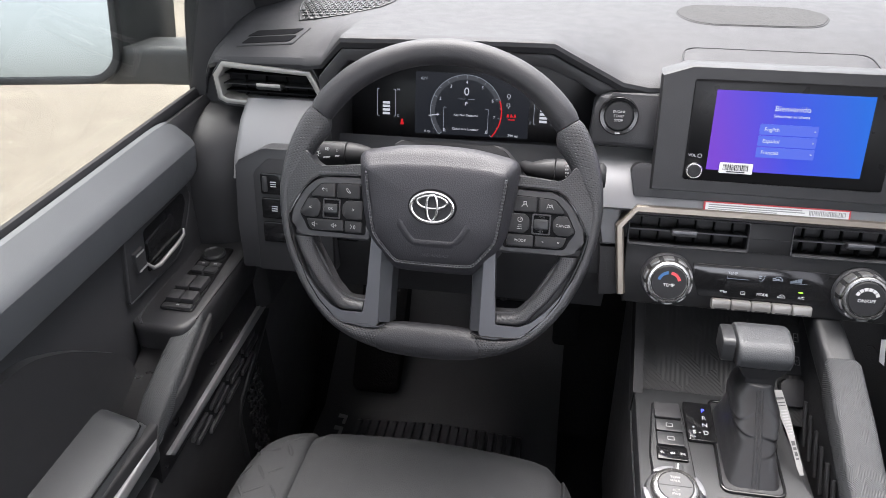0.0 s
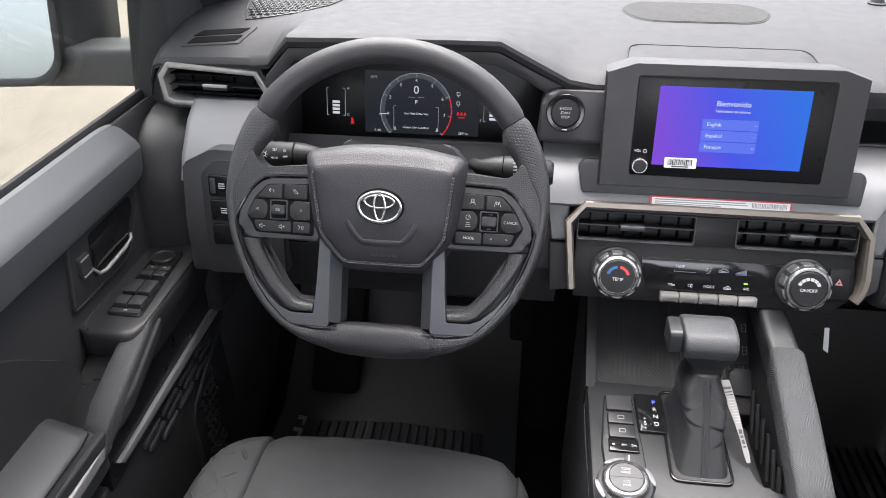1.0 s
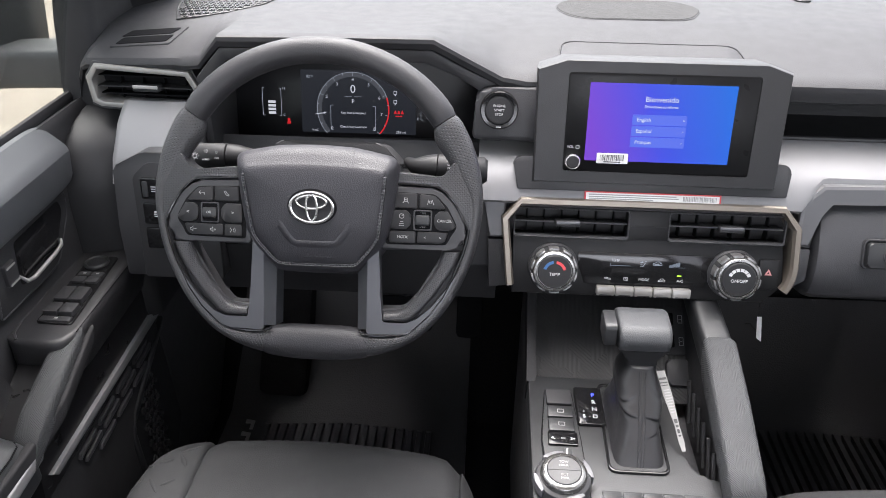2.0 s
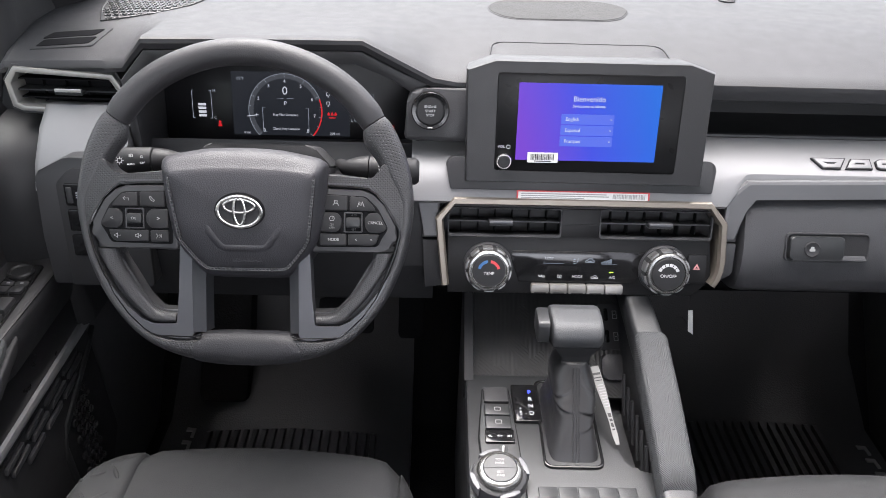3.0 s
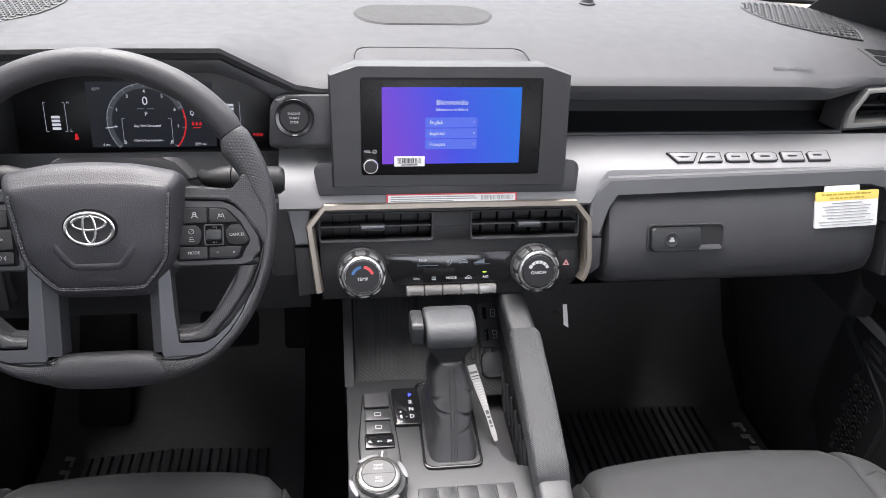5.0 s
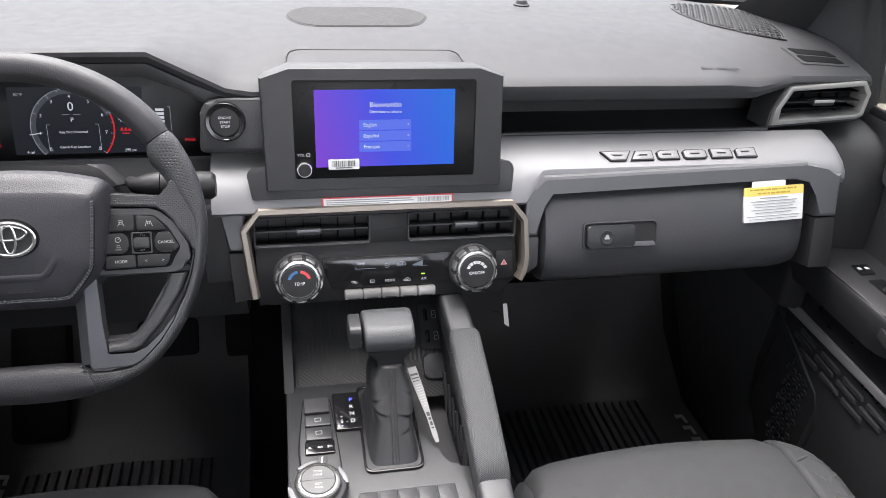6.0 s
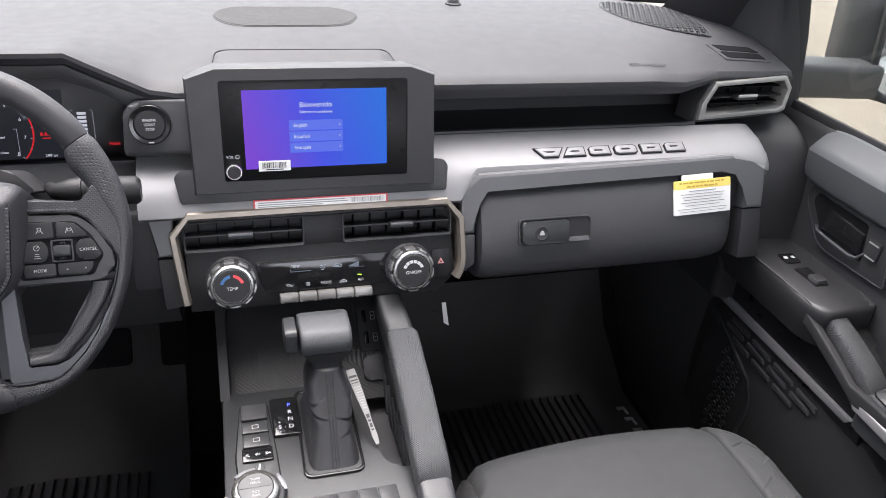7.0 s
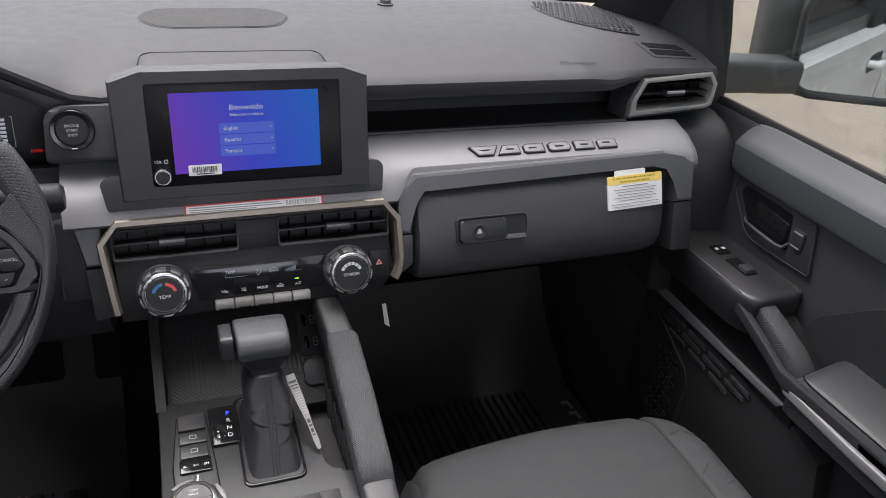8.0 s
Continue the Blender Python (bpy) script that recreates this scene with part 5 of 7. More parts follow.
rim_piece("rim_top", -56, 56, RIMSKIN, "smooth grained leather top of the rim", 44)
rim_piece("rim_side", 56.3, 162.7, PERF, "perforated leather side of the rim", 60)
rim_piece("rim_side", -162.7, -56.3, PERF, "perforated leather side of the rim", 60)
b = bmesh.new()
rings = []
for i in range(25):
    x = -0.0580 + 0.116 * i / 24
    deg = 180 - math.degrees(math.asin(x / 0.1775))
    top_ = -0.1500 - 0.004 * (abs(x) / 0.054) ** 4
    low = rim_edge(deg if deg <= 180 else deg - 360).y - 0.0015
    half, mid = (top_ - low) / 2, (top_ + low) / 2
    edge = (0.955, 0.99)[i > 0] if i < 2 else ((0.955, 0.99)[i < 24] if i > 22 else 1.0)
    rings.append([FW @ Vector((x, mid + math.cos(q) * half * edge, -0.012 + math.sin(q) * 0.0145 * edge)) for q in [2 * math.pi * k / 20 for k in range(20)]])
loft(b, rings)
part("rim_bottom", b, RIMSKIN, wheel, "smooth leather bottom of the rim", smooth=60)

# airbag cover: a domed shield with a folded top and stitched edges
half_out = [(0.0, 0.062), (0.040, 0.060), (0.079, 0.052), (0.087, 0.043), (0.085, 0.0), (0.080, -0.036), (0.070, -0.060), (0.046, -0.0835), (0.0, -0.0855)]
half_in = [(0.0, 0.042), (0.040, 0.041), (0.071, 0.038), (0.0745, 0.032), (0.0715, 0.004), (0.0665, -0.033), (0.058, -0.047), (0.041, -0.0655), (0.0, -0.0665)]


def both_sides(half):
    return half + [(-u, v) for u, v in half[-2:0:-1]]


def spline(poly, n):
    """A closed line through the corners, eased between them."""
    out, k = [], len(poly)
    for i in range(k):
        p0, p1, p2, p3 = (Vector(poly[(i + j) % k]) for j in (-1, 0, 1, 2))
        m1, m2 = (p2 - p0) * 0.25, (p3 - p1) * 0.25
        for j in range(n):
            t = j / n
            out.append(p1 * (2 * t ** 3 - 3 * t * t + 1) + m1 * (t ** 3 - 2 * t * t + t) + p2 * (3 * t * t - 2 * t ** 3) + m2 * (t ** 3 - t * t))
    return out


OUTL, INL = spline(both_sides(half_out), 6), spline(both_sides(half_in), 6)


def cover_at(i, t, w):
    top_ = max(0.0, min(1.0, (OUTL[i].y - 0.044) / 0.010))
    w += top_ * {0.78: -0.0010, 0.88: 0.0006, 0.92: 0.0016, 0.97: 0.0004}.get(t, 0.0)
    p = OUTL[i].lerp(INL[i], t) if t <= 1 else Vector((INL[i].x * (2 - t), (INL[i].y + 0.008) * (2 - t) - 0.008))
    if w < -0.025 and p.y > 0:
        p.y *= 0.62 if w < -0.05 else 0.93
    return FH @ Vector((p.x, p.y, w + 0.09 * min(0.0, p.y + 0.02)))


bm = bmesh.new()
loft(bm, [[cover_at(i, t, w) for i in range(len(OUTL))] for t, w in ((0.0, -0.060), (0.0, -0.030), (0.06, -0.0225), (0.22, -0.0155), (0.50, -0.0090), (0.78, -0.0048), (0.88, -0.0042), (0.92, -0.0046), (0.97, -0.0026), (1.08, -0.0006), (1.25, 0.0008), (1.5, 0.0018), (1.8, 0.0022))])
hub = part("airbag_cover", bm, LEATHER, wheel, "domed grained black airbag cover with stitched edges", smooth=50)
bm = bmesh.new()
tube(bm, [cover_at(i, 0.92, -0.0040) for i in range(len(OUTL)) if OUTL[i].y < 0.040], 0.0009, 6)
part("cover_seam", bm, VOID, hub)
for t_, w_ in ((1.0, -0.0012),):
    bm = bmesh.new()
    line = [Vector((OUTL[i].lerp(INL[i], t_).x, OUTL[i].lerp(INL[i], t_).y)) for i in range(len(OUTL))]
    dense, left = [], 0.0
    for a, b_ in zip(line, line[1:] + line[:1]):
        while left < (b_ - a).length:
            dense.append(a.lerp(b_, left / (b_ - a).length))
            left += 0.0036
        left -= (b_ - a).length
    for i, p in enumerate(dense):
        if p.y > 0.034:
            continue
        d = (dense[(i + 1) % len(dense)] - p).normalized()
        Fq = FH @ Matrix.Translation((p.x, p.y, w_ + 0.09 * min(0.0, p.y + 0.02))) @ Matrix.Rotation(math.atan2(d.y, d.x), 4, "Z")
        box(bm, -0.0013, 0.0013, -0.0010, 0.0010, -0.002, 0.0013, 0.0006, 1, F=Fq)
    tagged(part("stitching", bm, STITCH, hub), "pale thread stitching", kind="stuff")
# pressed shield ridge under the badge
bm = bmesh.new()
line = [(-0.042, -0.004), (-0.0405, -0.013), (-0.036, -0.022), (-0.030, -0.032), (-0.0245, -0.039), (-0.020, -0.0415), (0.0, -0.0418), (0.020, -0.0415), (0.0245, -0.039), (0.030, -0.032), (0.036, -0.022), (0.0405, -0.013), (0.042, -0.004)]
rings = []
for i, p in enumerate(line):
    a, b_ = Vector(line[max(i - 1, 0)]), Vector(line[min(i + 1, len(line) - 1)])
    d = (b_ - a).normalized()
    nr = Vector((-d.y, d.x))
    fade = min(1.0, min(i, len(line) - 1 - i) / 2 + 0.05)
    w = 0.0018 - 1.2 * (Vector(p).length / 0.07) ** 2 * 0.002 + 0.09 * min(0.0, p[1] + 0.02)
    rings.append([FH @ Vector((p[0] + nr.x * k, p[1] + nr.y * k, w + (h + 0.003) * fade - 0.003)) for k, h in ((0.0050, -0.003), (0.0036, 0.0014), (0.0010, 0.0022), (-0.0040, 0.0004), (-0.0075, -0.003))])
loft(bm, rings)
part("pressed_line", bm, LEATHER, hub, smooth=60)
# oval emblem in plain rings
bm = bmesh.new()
FE = FH @ Matrix.Translation((-0.0015, -0.0005, 0.0030))


def oval(b, cx_, cy_, a_, b_, th, w0, w1, n=40):
    o = [(cx_ + a_ * math.cos(2 * math.pi * i / n), cy_ + b_ * math.sin(2 * math.pi * i / n)) for i in range(n)]
    q = [(cx_ + (a_ - th) * math.cos(2 * math.pi * i / n), cy_ + (b_ - th) * math.sin(2 * math.pi * i / n)) for i in range(n)]
    frame_ring(b, o, q, w0, w1, FE, 0.0006)


oval(bm, 0, 0, 0.0243, 0.0181, 0.0038, -0.003, 0.003)
oval(bm, 0, 0.0058, 0.0172, 0.0084, 0.0030, -0.003, 0.0028)
oval(bm, 0, 0.0002, 0.0072, 0.0160, 0.0030, -0.003, 0.0029)
part("emblem", bm, CHROME, hub, "chrome oval emblem of plain rings")
bm = bmesh.new()
lathe(bm, [(0.0238, -0.003), (0.0238, 0.0005), (0, 0.0008)], FE, 36, 1.0, 0.74)
part("emblem_field", bm, DARK, hub)
bm = bmesh.new()
lathe(bm, [(0.0262, -0.003), (0.0262, -0.0008), (0.0235, -0.0004), (0.0235, -0.003)], FE, 40, 1.0, 0.75)
part("emblem_seat", bm, VOID, hub)
lettering("SRS AIRBAG", 0.0040, FH, 0.002, -0.0560, -0.0032, LEATHER, hub, 0.0009)
GROOVE = [(0.082, 0.0110), (0.110, 0.0102), (0.131, 0.0085), (0.139, 0.0035), (0.1485, -0.0070), (0.158, -0.0225), (0.1645, -0.0360), (0.1650, -0.0430), (0.1605, -0.0620), (0.1515, -0.0860), (0.140, -0.1105), (0.126, -0.1310), (0.110, -0.1470), (0.102, -0.1525), (0.094, -0.1548), (0.056, -0.1560), (0.048, -0.1525)]
for s in (-1, 1):
    M = lambda poly: [(u * s, v) for u, v in poly]
    # perforated arm from the grip to the hub
    bm = bmesh.new()
    slab(bm, rounded(M([(0.074, 0.0245), (0.132, 0.0185), (0.1405, 0.0240), (0.146, 0.0350), (0.166, 0.0340), (0.172, 0.0), (0.172, -0.040), (0.164, -0.037), (0.1485, -0.007), (0.138, 0.0045), (0.131, 0.0085), (0.074, 0.0112)]), 0.003), -0.024, 0.0006, FW, 0.0045, 3)
    flat_uv(bm, FW)
    part("thumb_rest", bm, PERF, wheel, "perforated leather bridge between rim and hub")
    bm = bmesh.new()
    for k in range(14):
        u, v = 0.088 + 0.0032 * k, 0.0135 - 0.0006 * (k / 6)
        box(bm, min(s * u, s * (u + 0.0022)), max(s * u, s * (u + 0.0022)), v - 0.0006, v + 0.0006, 0.0, 0.0014, F=FW)
    tagged(part("stitching", bm, STITCH, wheel), "pale thread stitching", kind="stuff")
    # switch pods
    bm = bmesh.new()
    slab(bm, rounded(M([(0.070, 0.0100), (0.1305, 0.0070), (0.1475, -0.0080), (0.1635, -0.0370), (0.1590, -0.0520), (0.146, -0.0590), (0.070, -0.0615)]), 0.006), -0.022, 0.0004, FW, 0.0030, 3)
    pod = part("switch_pod", bm, TRIM, wheel, "dark grey switch pod")
    bm = bmesh.new()
    slab(bm, rounded(M([(0.076, 0.0025), (0.129, 0.0005), (0.1425, -0.0135), (0.153, -0.0340), (0.146, -0.0440), (0.142, -0.0535), (0.076, -0.0550)]), 0.004), -0.010, 0.0008, FW, 0.0006)
    part("key_field", bm, VOID, pod)
    split = 0.1003 if s < 0 else 0.1093
    keys = [[(0.0835, -0.0150), (0.0835, 0.0012), (0.1095, 0.0008), (0.1095, -0.0150)], [(0.1118, -0.0150), (0.1118, 0.0005), (0.128, -0.0010), (0.1375, -0.0112), (0.1395, -0.0150)],
            [(0.080, -0.0378), (0.080, -0.0172), (0.098, -0.0172), (0.1030, -0.0225), (0.1030, -0.0325), (0.098, -0.0378)], [(0.1280, -0.0325), (0.1280, -0.0225), (0.1325, -0.0172), (0.1425, -0.0172), (0.1515, -0.0335), (0.146, -0.0378), (0.1325, -0.0378)],
            [(0.080, -0.0525), (0.080, -0.0398), (split - 0.0008, -0.0398), (split - 0.0008, -0.0525)], [(split + 0.0008, -0.0520), (split + 0.0008, -0.0398), (0.1435, -0.0398), (0.140, -0.0495), (0.136, -0.0520)]]
    for poly in keys:
        bm = bmesh.new()
        slab(bm, rounded(M(poly), 0.0022), -0.004, 0.0030, FW, 0.0010)
        part("key", bm, KEYCAP, pod, "black steering wheel key")
    bm = bmesh.new()
    frame_ring(bm, rounded(M(rect(0.1055, 0.1255, -0.0385, -0.0165)), 0.002), rounded(M(rect(0.1072, 0.1238, -0.0370, -0.0180)), 0.0015), -0.002, 0.0028, FW, 0.0006)
    part("rocker_frame", bm, TRIM, pod)
    bm = bmesh.new()
    box(bm, min(s * 0.1075, s * 0.1235), max(s * 0.1075, s * 0.1235), -0.0330, -0.0220, -0.004, 0.0058, 0.0022, 2, FW)
    part("rocker", bm, GREY, pod)
    W2 = 0.0031
    if s > 0:
        for t, u, v in (("MODE", 0.0945, -0.0460), ("CANCEL", 0.1390, -0.0275), ("<", 0.1185, -0.0460), (">", 0.1350, -0.0460)):
            lettering(t, 0.0030, FW, u, v, W2, INKDIM, pod, 0.0002)
        lettering("+RES", 0.0022, FW, 0.1155, -0.0200, 0.0004, INKDIM, pod, 0.0004)
        lettering("-SET", 0.0022, FW, 0.1155, -0.0352, 0.0004, INKDIM, pod, 0.0004)
        glyph([[(-1, -1), (-0.3, 0.2)], [(1, -1), (0.3, 0.2)], [(-0.5, 0.2), (-0.5, 0.8), (0.5, 0.8), (0.5, 0.2), (-0.5, 0.2)], [(-0.4, -0.4), (0.4, -0.4)]], 0.0030, FW, 0.0970, -0.0065, W2, INKDIM, pod, "key_symbol")
        glyph([[(-1.2, -1), (-0.6, 0.8)], [(1.2, -1), (0.6, 0.8)], [(-0.4, -0.4), (-0.4, 0.4), (0.4, 0.4), (0.4, -0.4), (-0.4, -0.4)]], 0.0028, FW, 0.1235, -0.0075, W2, INKDIM, pod, "key_symbol")
        glyph([RING8, [(0, 0), (0.5, 0.5)]], 0.0026, FW, 0.0930, -0.0235, W2, INKDIM, pod, "key_symbol")
        glyph([[(-0.6, 0.8), (0.6, 0.8)], [(-0.8, 0), (0.8, 0)], [(-1, -0.8), (1, -0.8)]], 0.0026, FW, 0.0930, -0.0315, W2, INKDIM, pod, "key_symbol")
    else:
        for t, u, v in (("<", -0.1395, -0.0275), (">", -0.0905, -0.0275), ("OK", -0.1155, -0.0272)):
            lettering(t, 0.0042 if t != "OK" else 0.0026, FW, u, v, W2 if t != "OK" else 0.0060, INKDIM, pod, 0.0002)
        glyph([[(1, -0.5), (1, 0.3), (-1, 0.3), (-0.4, 0.9)], [(-1, 0.3), (-0.4, -0.3)]], 0.0028, FW, -0.1240, -0.0070, W2, INKDIM, pod, "key_symbol")
        glyph([[(-0.9, 0.9), (-0.9, 0.2), (-0.2, -0.7), (0.6, -1.0), (1.0, -0.6), (0.4, -0.2), (-0.2, 0.4), (-0.4, 1.0), (-0.9, 0.9)]], 0.0026, FW, -0.0965, -0.0065, W2, INKDIM, pod, "key_symbol")
        for u, sign in ((-0.1345, False), (-0.1125, True)):
            glyph([[(-1, -0.4), (-1, 0.4), (-0.4, 0.4), (0.2, 1.0), (0.2, -1.0), (-0.4, -0.4), (-1, -0.4)], [(0.6, 0), (1.6, 0)]] + ([[(1.1, -0.5), (1.1, 0.5)]] if sign else []), 0.0024, FW, u, -0.0458, W2, INKDIM, pod, "key_symbol")
        glyph([[(-1, 0.9), (-0.3, 0.3), (-1, -0.9)], [(0.4, 0.6), (0.7, 0.0), (0.4, -0.6)], [(1.0, 0.9), (1.3, 0.0), (1.0, -0.9)]], 0.0024, FW, -0.0905, -0.0460, W2, INKDIM, pod, "key_symbol")
    # lower spokes in smoked metal: a flat face with a bevel on its inner flank and a blade out along the rim
    bm = bmesh.new()
    slab(bm, M([(0.0565, -0.055), (0.0690, -0.050), (0.0715, -0.110), (0.0738, -0.1405), (0.0765, -0.1420), (0.100, -0.1420), (0.1123, -0.1368), (0.1273, -0.1227), (0.1451, -0.1007), (0.1575, -0.0780), (0.1612, -0.0800), (0.1488, -0.1122), (0.1320, -0.1320), (0.1155, -0.1462), (0.0990, -0.1538), (0.0740, -0.1578), (0.0600, -0.1580), (0.0565, -0.152)]), -0.018, 0.0012, FW, 0.0008)
    spoke = part("lower_spoke", bm, SPOKE, wheel, "smoked satin metal lower spoke", smooth=20)
    bm = bmesh.new()
    loft(bm, [[FW @ Vector((s * u, v, w)) for u, v, w in ring] for ring in ([(0.0570, -0.055, 0.0008), (0.0450, -0.062, -0.010), (0.0425, -0.062, -0.030), (0.060, -0.055, -0.030)], [(0.0575, -0.1500, 0.0008), (0.0460, -0.1530, -0.010), (0.0430, -0.1530, -0.030), (0.060, -0.1485, -0.030)])])
    part("spoke_facet", bm, SPOKE, spoke, smooth=20)
    # perforated inner grip pad between the dark groove and the opening
    bm = bmesh.new()
    rim_line = [(0.1590, -0.0605), (0.1520, -0.0770), (0.1450, -0.0890), (0.1300, -0.1120), (0.1085, -0.1365), (0.1005, -0.1405), (0.0880, -0.1407), (0.0755, -0.1407)]
    gap_line = [(0.1365, -0.0610), (0.1340, -0.0730), (0.1290, -0.0840), (0.1140, -0.1070), (0.0990, -0.1240), (0.0925, -0.1280), (0.0840, -0.1298), (0.0755, -0.1300)]
    rings = []
    for (ou, ov), (iu, iv) in zip(rim_line, gap_line):
        rings.append([FW @ Vector((s * (ou + (iu - ou) * k), ov + (iv - ov) * k, w)) for k, w in ((0.0, -0.026), (0.02, -0.0050), (0.07, -0.0008), (0.22, 0.0010), (0.45, 0.0006), (0.68, -0.0006), (0.86, -0.0028), (0.97, -0.0070), (1.0, -0.026))])
    ends = [[p.lerp(sum(r, Vector()) / len(r), 0.08) for p in r] for r in (rings[0], rings[-1])]
    loft(bm, [ends[0]] + rings + [ends[1]])
    unroll(bm, 9)
    part("inner_grip", bm, PERFPAD, wheel, "perforated inner grip pad", smooth=70)
    bm = bmesh.new()
    slab(bm, rounded(M([(0.164, -0.052), (0.140, -0.054), (0.135, -0.070), (0.110, -0.112), (0.096, -0.127), (0.068, -0.128), (0.068, -0.152), (0.100, -0.154), (0.126, -0.133), (0.148, -0.098)]), 0.004), -0.028, -0.0085, FW, 0.003)
    part("grip_back", bm, TRIM, wheel)
    # dark groove line
    bm = bmesh.new()
    tube(bm, [FW @ Vector((s * u, v, 0.0002)) for u, v in GROOVE], 0.0013, 6)
    part("groove_trim", bm, GLOSS, wheel)
# steering column behind
bm = bmesh.new()
FCOL = face(-0.386, 0.864, 0.9125, 24)
loft(bm, [[FCOL @ Vector((u * k, v * k - dv, w)) for u, v in rounded(rect(-0.06, 0.06, -0.055, 0.045), 0.02, 4)] for k, w, dv in ((0.9, -0.045, 0), (1.05, -0.07, 0), (1.15, -0.14, 0.005), (1.25, -0.22, 0.02))])
col = thing("steering_column", (-0.386, 1.0, 0.85), "black plastic steering column cover behind the wheel", "steering column")
part("shroud", bm, TRIM, col)
bm = bmesh.new()
slab(bm, rounded([(-0.075, 0.030), (-0.06, 0.056), (0.06, 0.056), (0.085, 0.030)], 0.008), -0.13, -0.055, FCOL, 0.006)
part("upper_shroud", bm, DARK, col)
# stalks
for s, x0, x1, zz, yy, lab in ((-1, -0.481, -0.575, 0.911, 0.950, "black lamp stalk with white symbols"), (1, -0.291, -0.204, 0.9055, 0.952, "black wiper stalk with white symbols")):
    st = thing("stalk", (x0, yy, zz), lab + ", behind the steering wheel", "stalk", "column stalks")
    bm = bmesh.new()
    k = (x1 - x0)
    tube(bm, [(x0 - k * 0.1, yy + 0.02, zz - 0.002), (x0, yy + 0.004, zz), (x0 + k * 0.18, yy, zz + 0.001), (x0 + k * 0.30, yy, zz + 0.001), (x0 + k * 0.32, yy, zz + 0.001)], [0.006, 0.009, 0.0140, 0.0152, 0.0150], 16)
    part("lever", bm, KEYCAP, st, smooth=50)
    bm = bmesh.new()
    tube(bm, [(x0 + k * 0.33, yy, zz + 0.001), (x0 + k * 0.34, yy, zz + 0.001), (x0 + k * 0.95, yy - 0.003, zz), (x0 + k * 1.0, yy - 0.003, zz)], [0.0145, 0.0158, 0.0158, 0.0120], 20)
    cap = part("switch_ring", bm, KEYCAP, st, "ribbed turning end", smooth=50)
    Fq = face(x0 + k * 0.56, yy - 0.0138, zz + 0.0085, 30)
    if s < 0:
        glyph([RING8] + [[(1.3 * math.cos(a), 1.3 * math.sin(a)), (1.8 * math.cos(a), 1.8 * math.sin(a))] for a in [math.pi * i / 4 for i in range(8)]], 0.0024, Fq, -0.012, -0.002, 0.0022, INK, cap)
        glyph([[(0, -1), (0, 1), (0.9, 0.7), (1.1, 0), (0.9, -0.7), (0, -1)], [(-0.4, 0.6), (-1.4, 0.6)], [(-0.4, 0), (-1.4, 0)], [(-0.4, -0.6), (-1.4, -0.6)]], 0.0018, Fq, 0.001, 0.004, 0.0022, INK, cap)
        lettering("AUTO", 0.0022, Fq, 0.001, -0.006, 0.0022, INK, cap, 0.0002)
        lettering("OFF", 0.0022, Fq, 0.014, -0.004, 0.0022, INK, cap, 0.0002)
        glyph([RING8], 0.0014, Fq, 0.013, 0.003, 0.0022, INK, cap)
    else:
        for t_, v_ in (("MIST", 0.006), ("OFF", 0.002), ("INT", -0.002), ("LO", -0.006)):
            lettering(t_, 0.0021, Fq, -0.006, v_, 0.0022, INK, cap, 0.0002)
        glyph([[(-1.2, 0.4), (-0.5, 1.0), (0.5, 1.0), (1.2, 0.4), (0.6, -0.9), (-0.6, -0.9), (-1.2, 0.4)], [(0, -0.9), (-0.6, 0.6)]], 0.0023, Fq, 0.004, 0.003, 0.0022, INK, cap)


# ---- centre console ----
con = thing("center_console", (0.0, 0.75, 0.20), "black centre console with a grey top plate between the front seats", "center console")
bm = bmesh.new()
side = [(0.55, 0.21), (0.55, 0.555), (0.90, 0.555), (0.935, 0.565), (1.06, 0.665), (1.06, 0.73), (1.16, 0.74), (1.16, 0.21)]
loft(bm, [[(x, y, z) for y, z in side] for x in (-0.136, -0.130, 0.105, 0.112)])
part("body", bm, SIDEWALL, con, "black console sides")
bm = bmesh.new()
slope = [(0.926, 0.578), (1.065, 0.680), (1.060, 0.693), (0.918, 0.589)]
loft(bm, [[(x, y, z) for y, z in slope] for x in (-0.126, 0.108)])
part("phone_tray", bm, PADMAT, con, "black patterned rubber phone tray")
bm = bmesh.new()
rail = [(0.912, 0.590), (0.906, 0.626), (1.055, 0.732), (1.065, 0.690)]
loft(bm, [[(x, y, z) for y, z in rail] for x in (-0.141, -0.129)])
part("side_rail", bm, PILLAR, con, "grey rail beside the tray")
# top plate with a cut-out for the side bin
PZ = 0.622
FZ = Matrix.Translation((0, 0, PZ))
bm = bmesh.new()
plate = [(-0.139, 0.918), (0.030, 0.918), (0.035, 0.880), (0.036, 0.800), (0.041, 0.768), (0.052, 0.754), (0.072, 0.752), (0.072, 0.50), (-0.143, 0.50)]
slab(bm, rounded(plate, 0.005), -0.03, 0.004, FZ, 0.003)
part("top_plate", bm, GREY, con, "satin dark grey top plate", smooth=30)
bm = bmesh.new()
box(bm, 0.028, 0.070, 0.755, 0.93, 0.50, 0.545)
part("bin", bm, PILLAR, con, "deep side bin")
for k in range(6):
    bm = bmesh.new()
    box(bm, 0.0705, 0.0745, -0.0035, 0.0035, -0.028, 0.028, 0.001, 1, Matrix.Translation((0, 0.775 + 0.026 * k, 0.605)) @ Matrix.Rotation(radians(-35), 4, "X"))
    part("bin_rib", bm, DARK, con)
# row of blank covers
for i in range(5):
    bm = bmesh.new()
    slab(bm, rounded(rect(-0.064 + 0.0222 * i, -0.0428 + 0.0222 * i, 0.670, 0.727), 0.0015), 0.0, 0.0058, FZ, 0.001)
    part("blank_cover", bm, GREY, con)
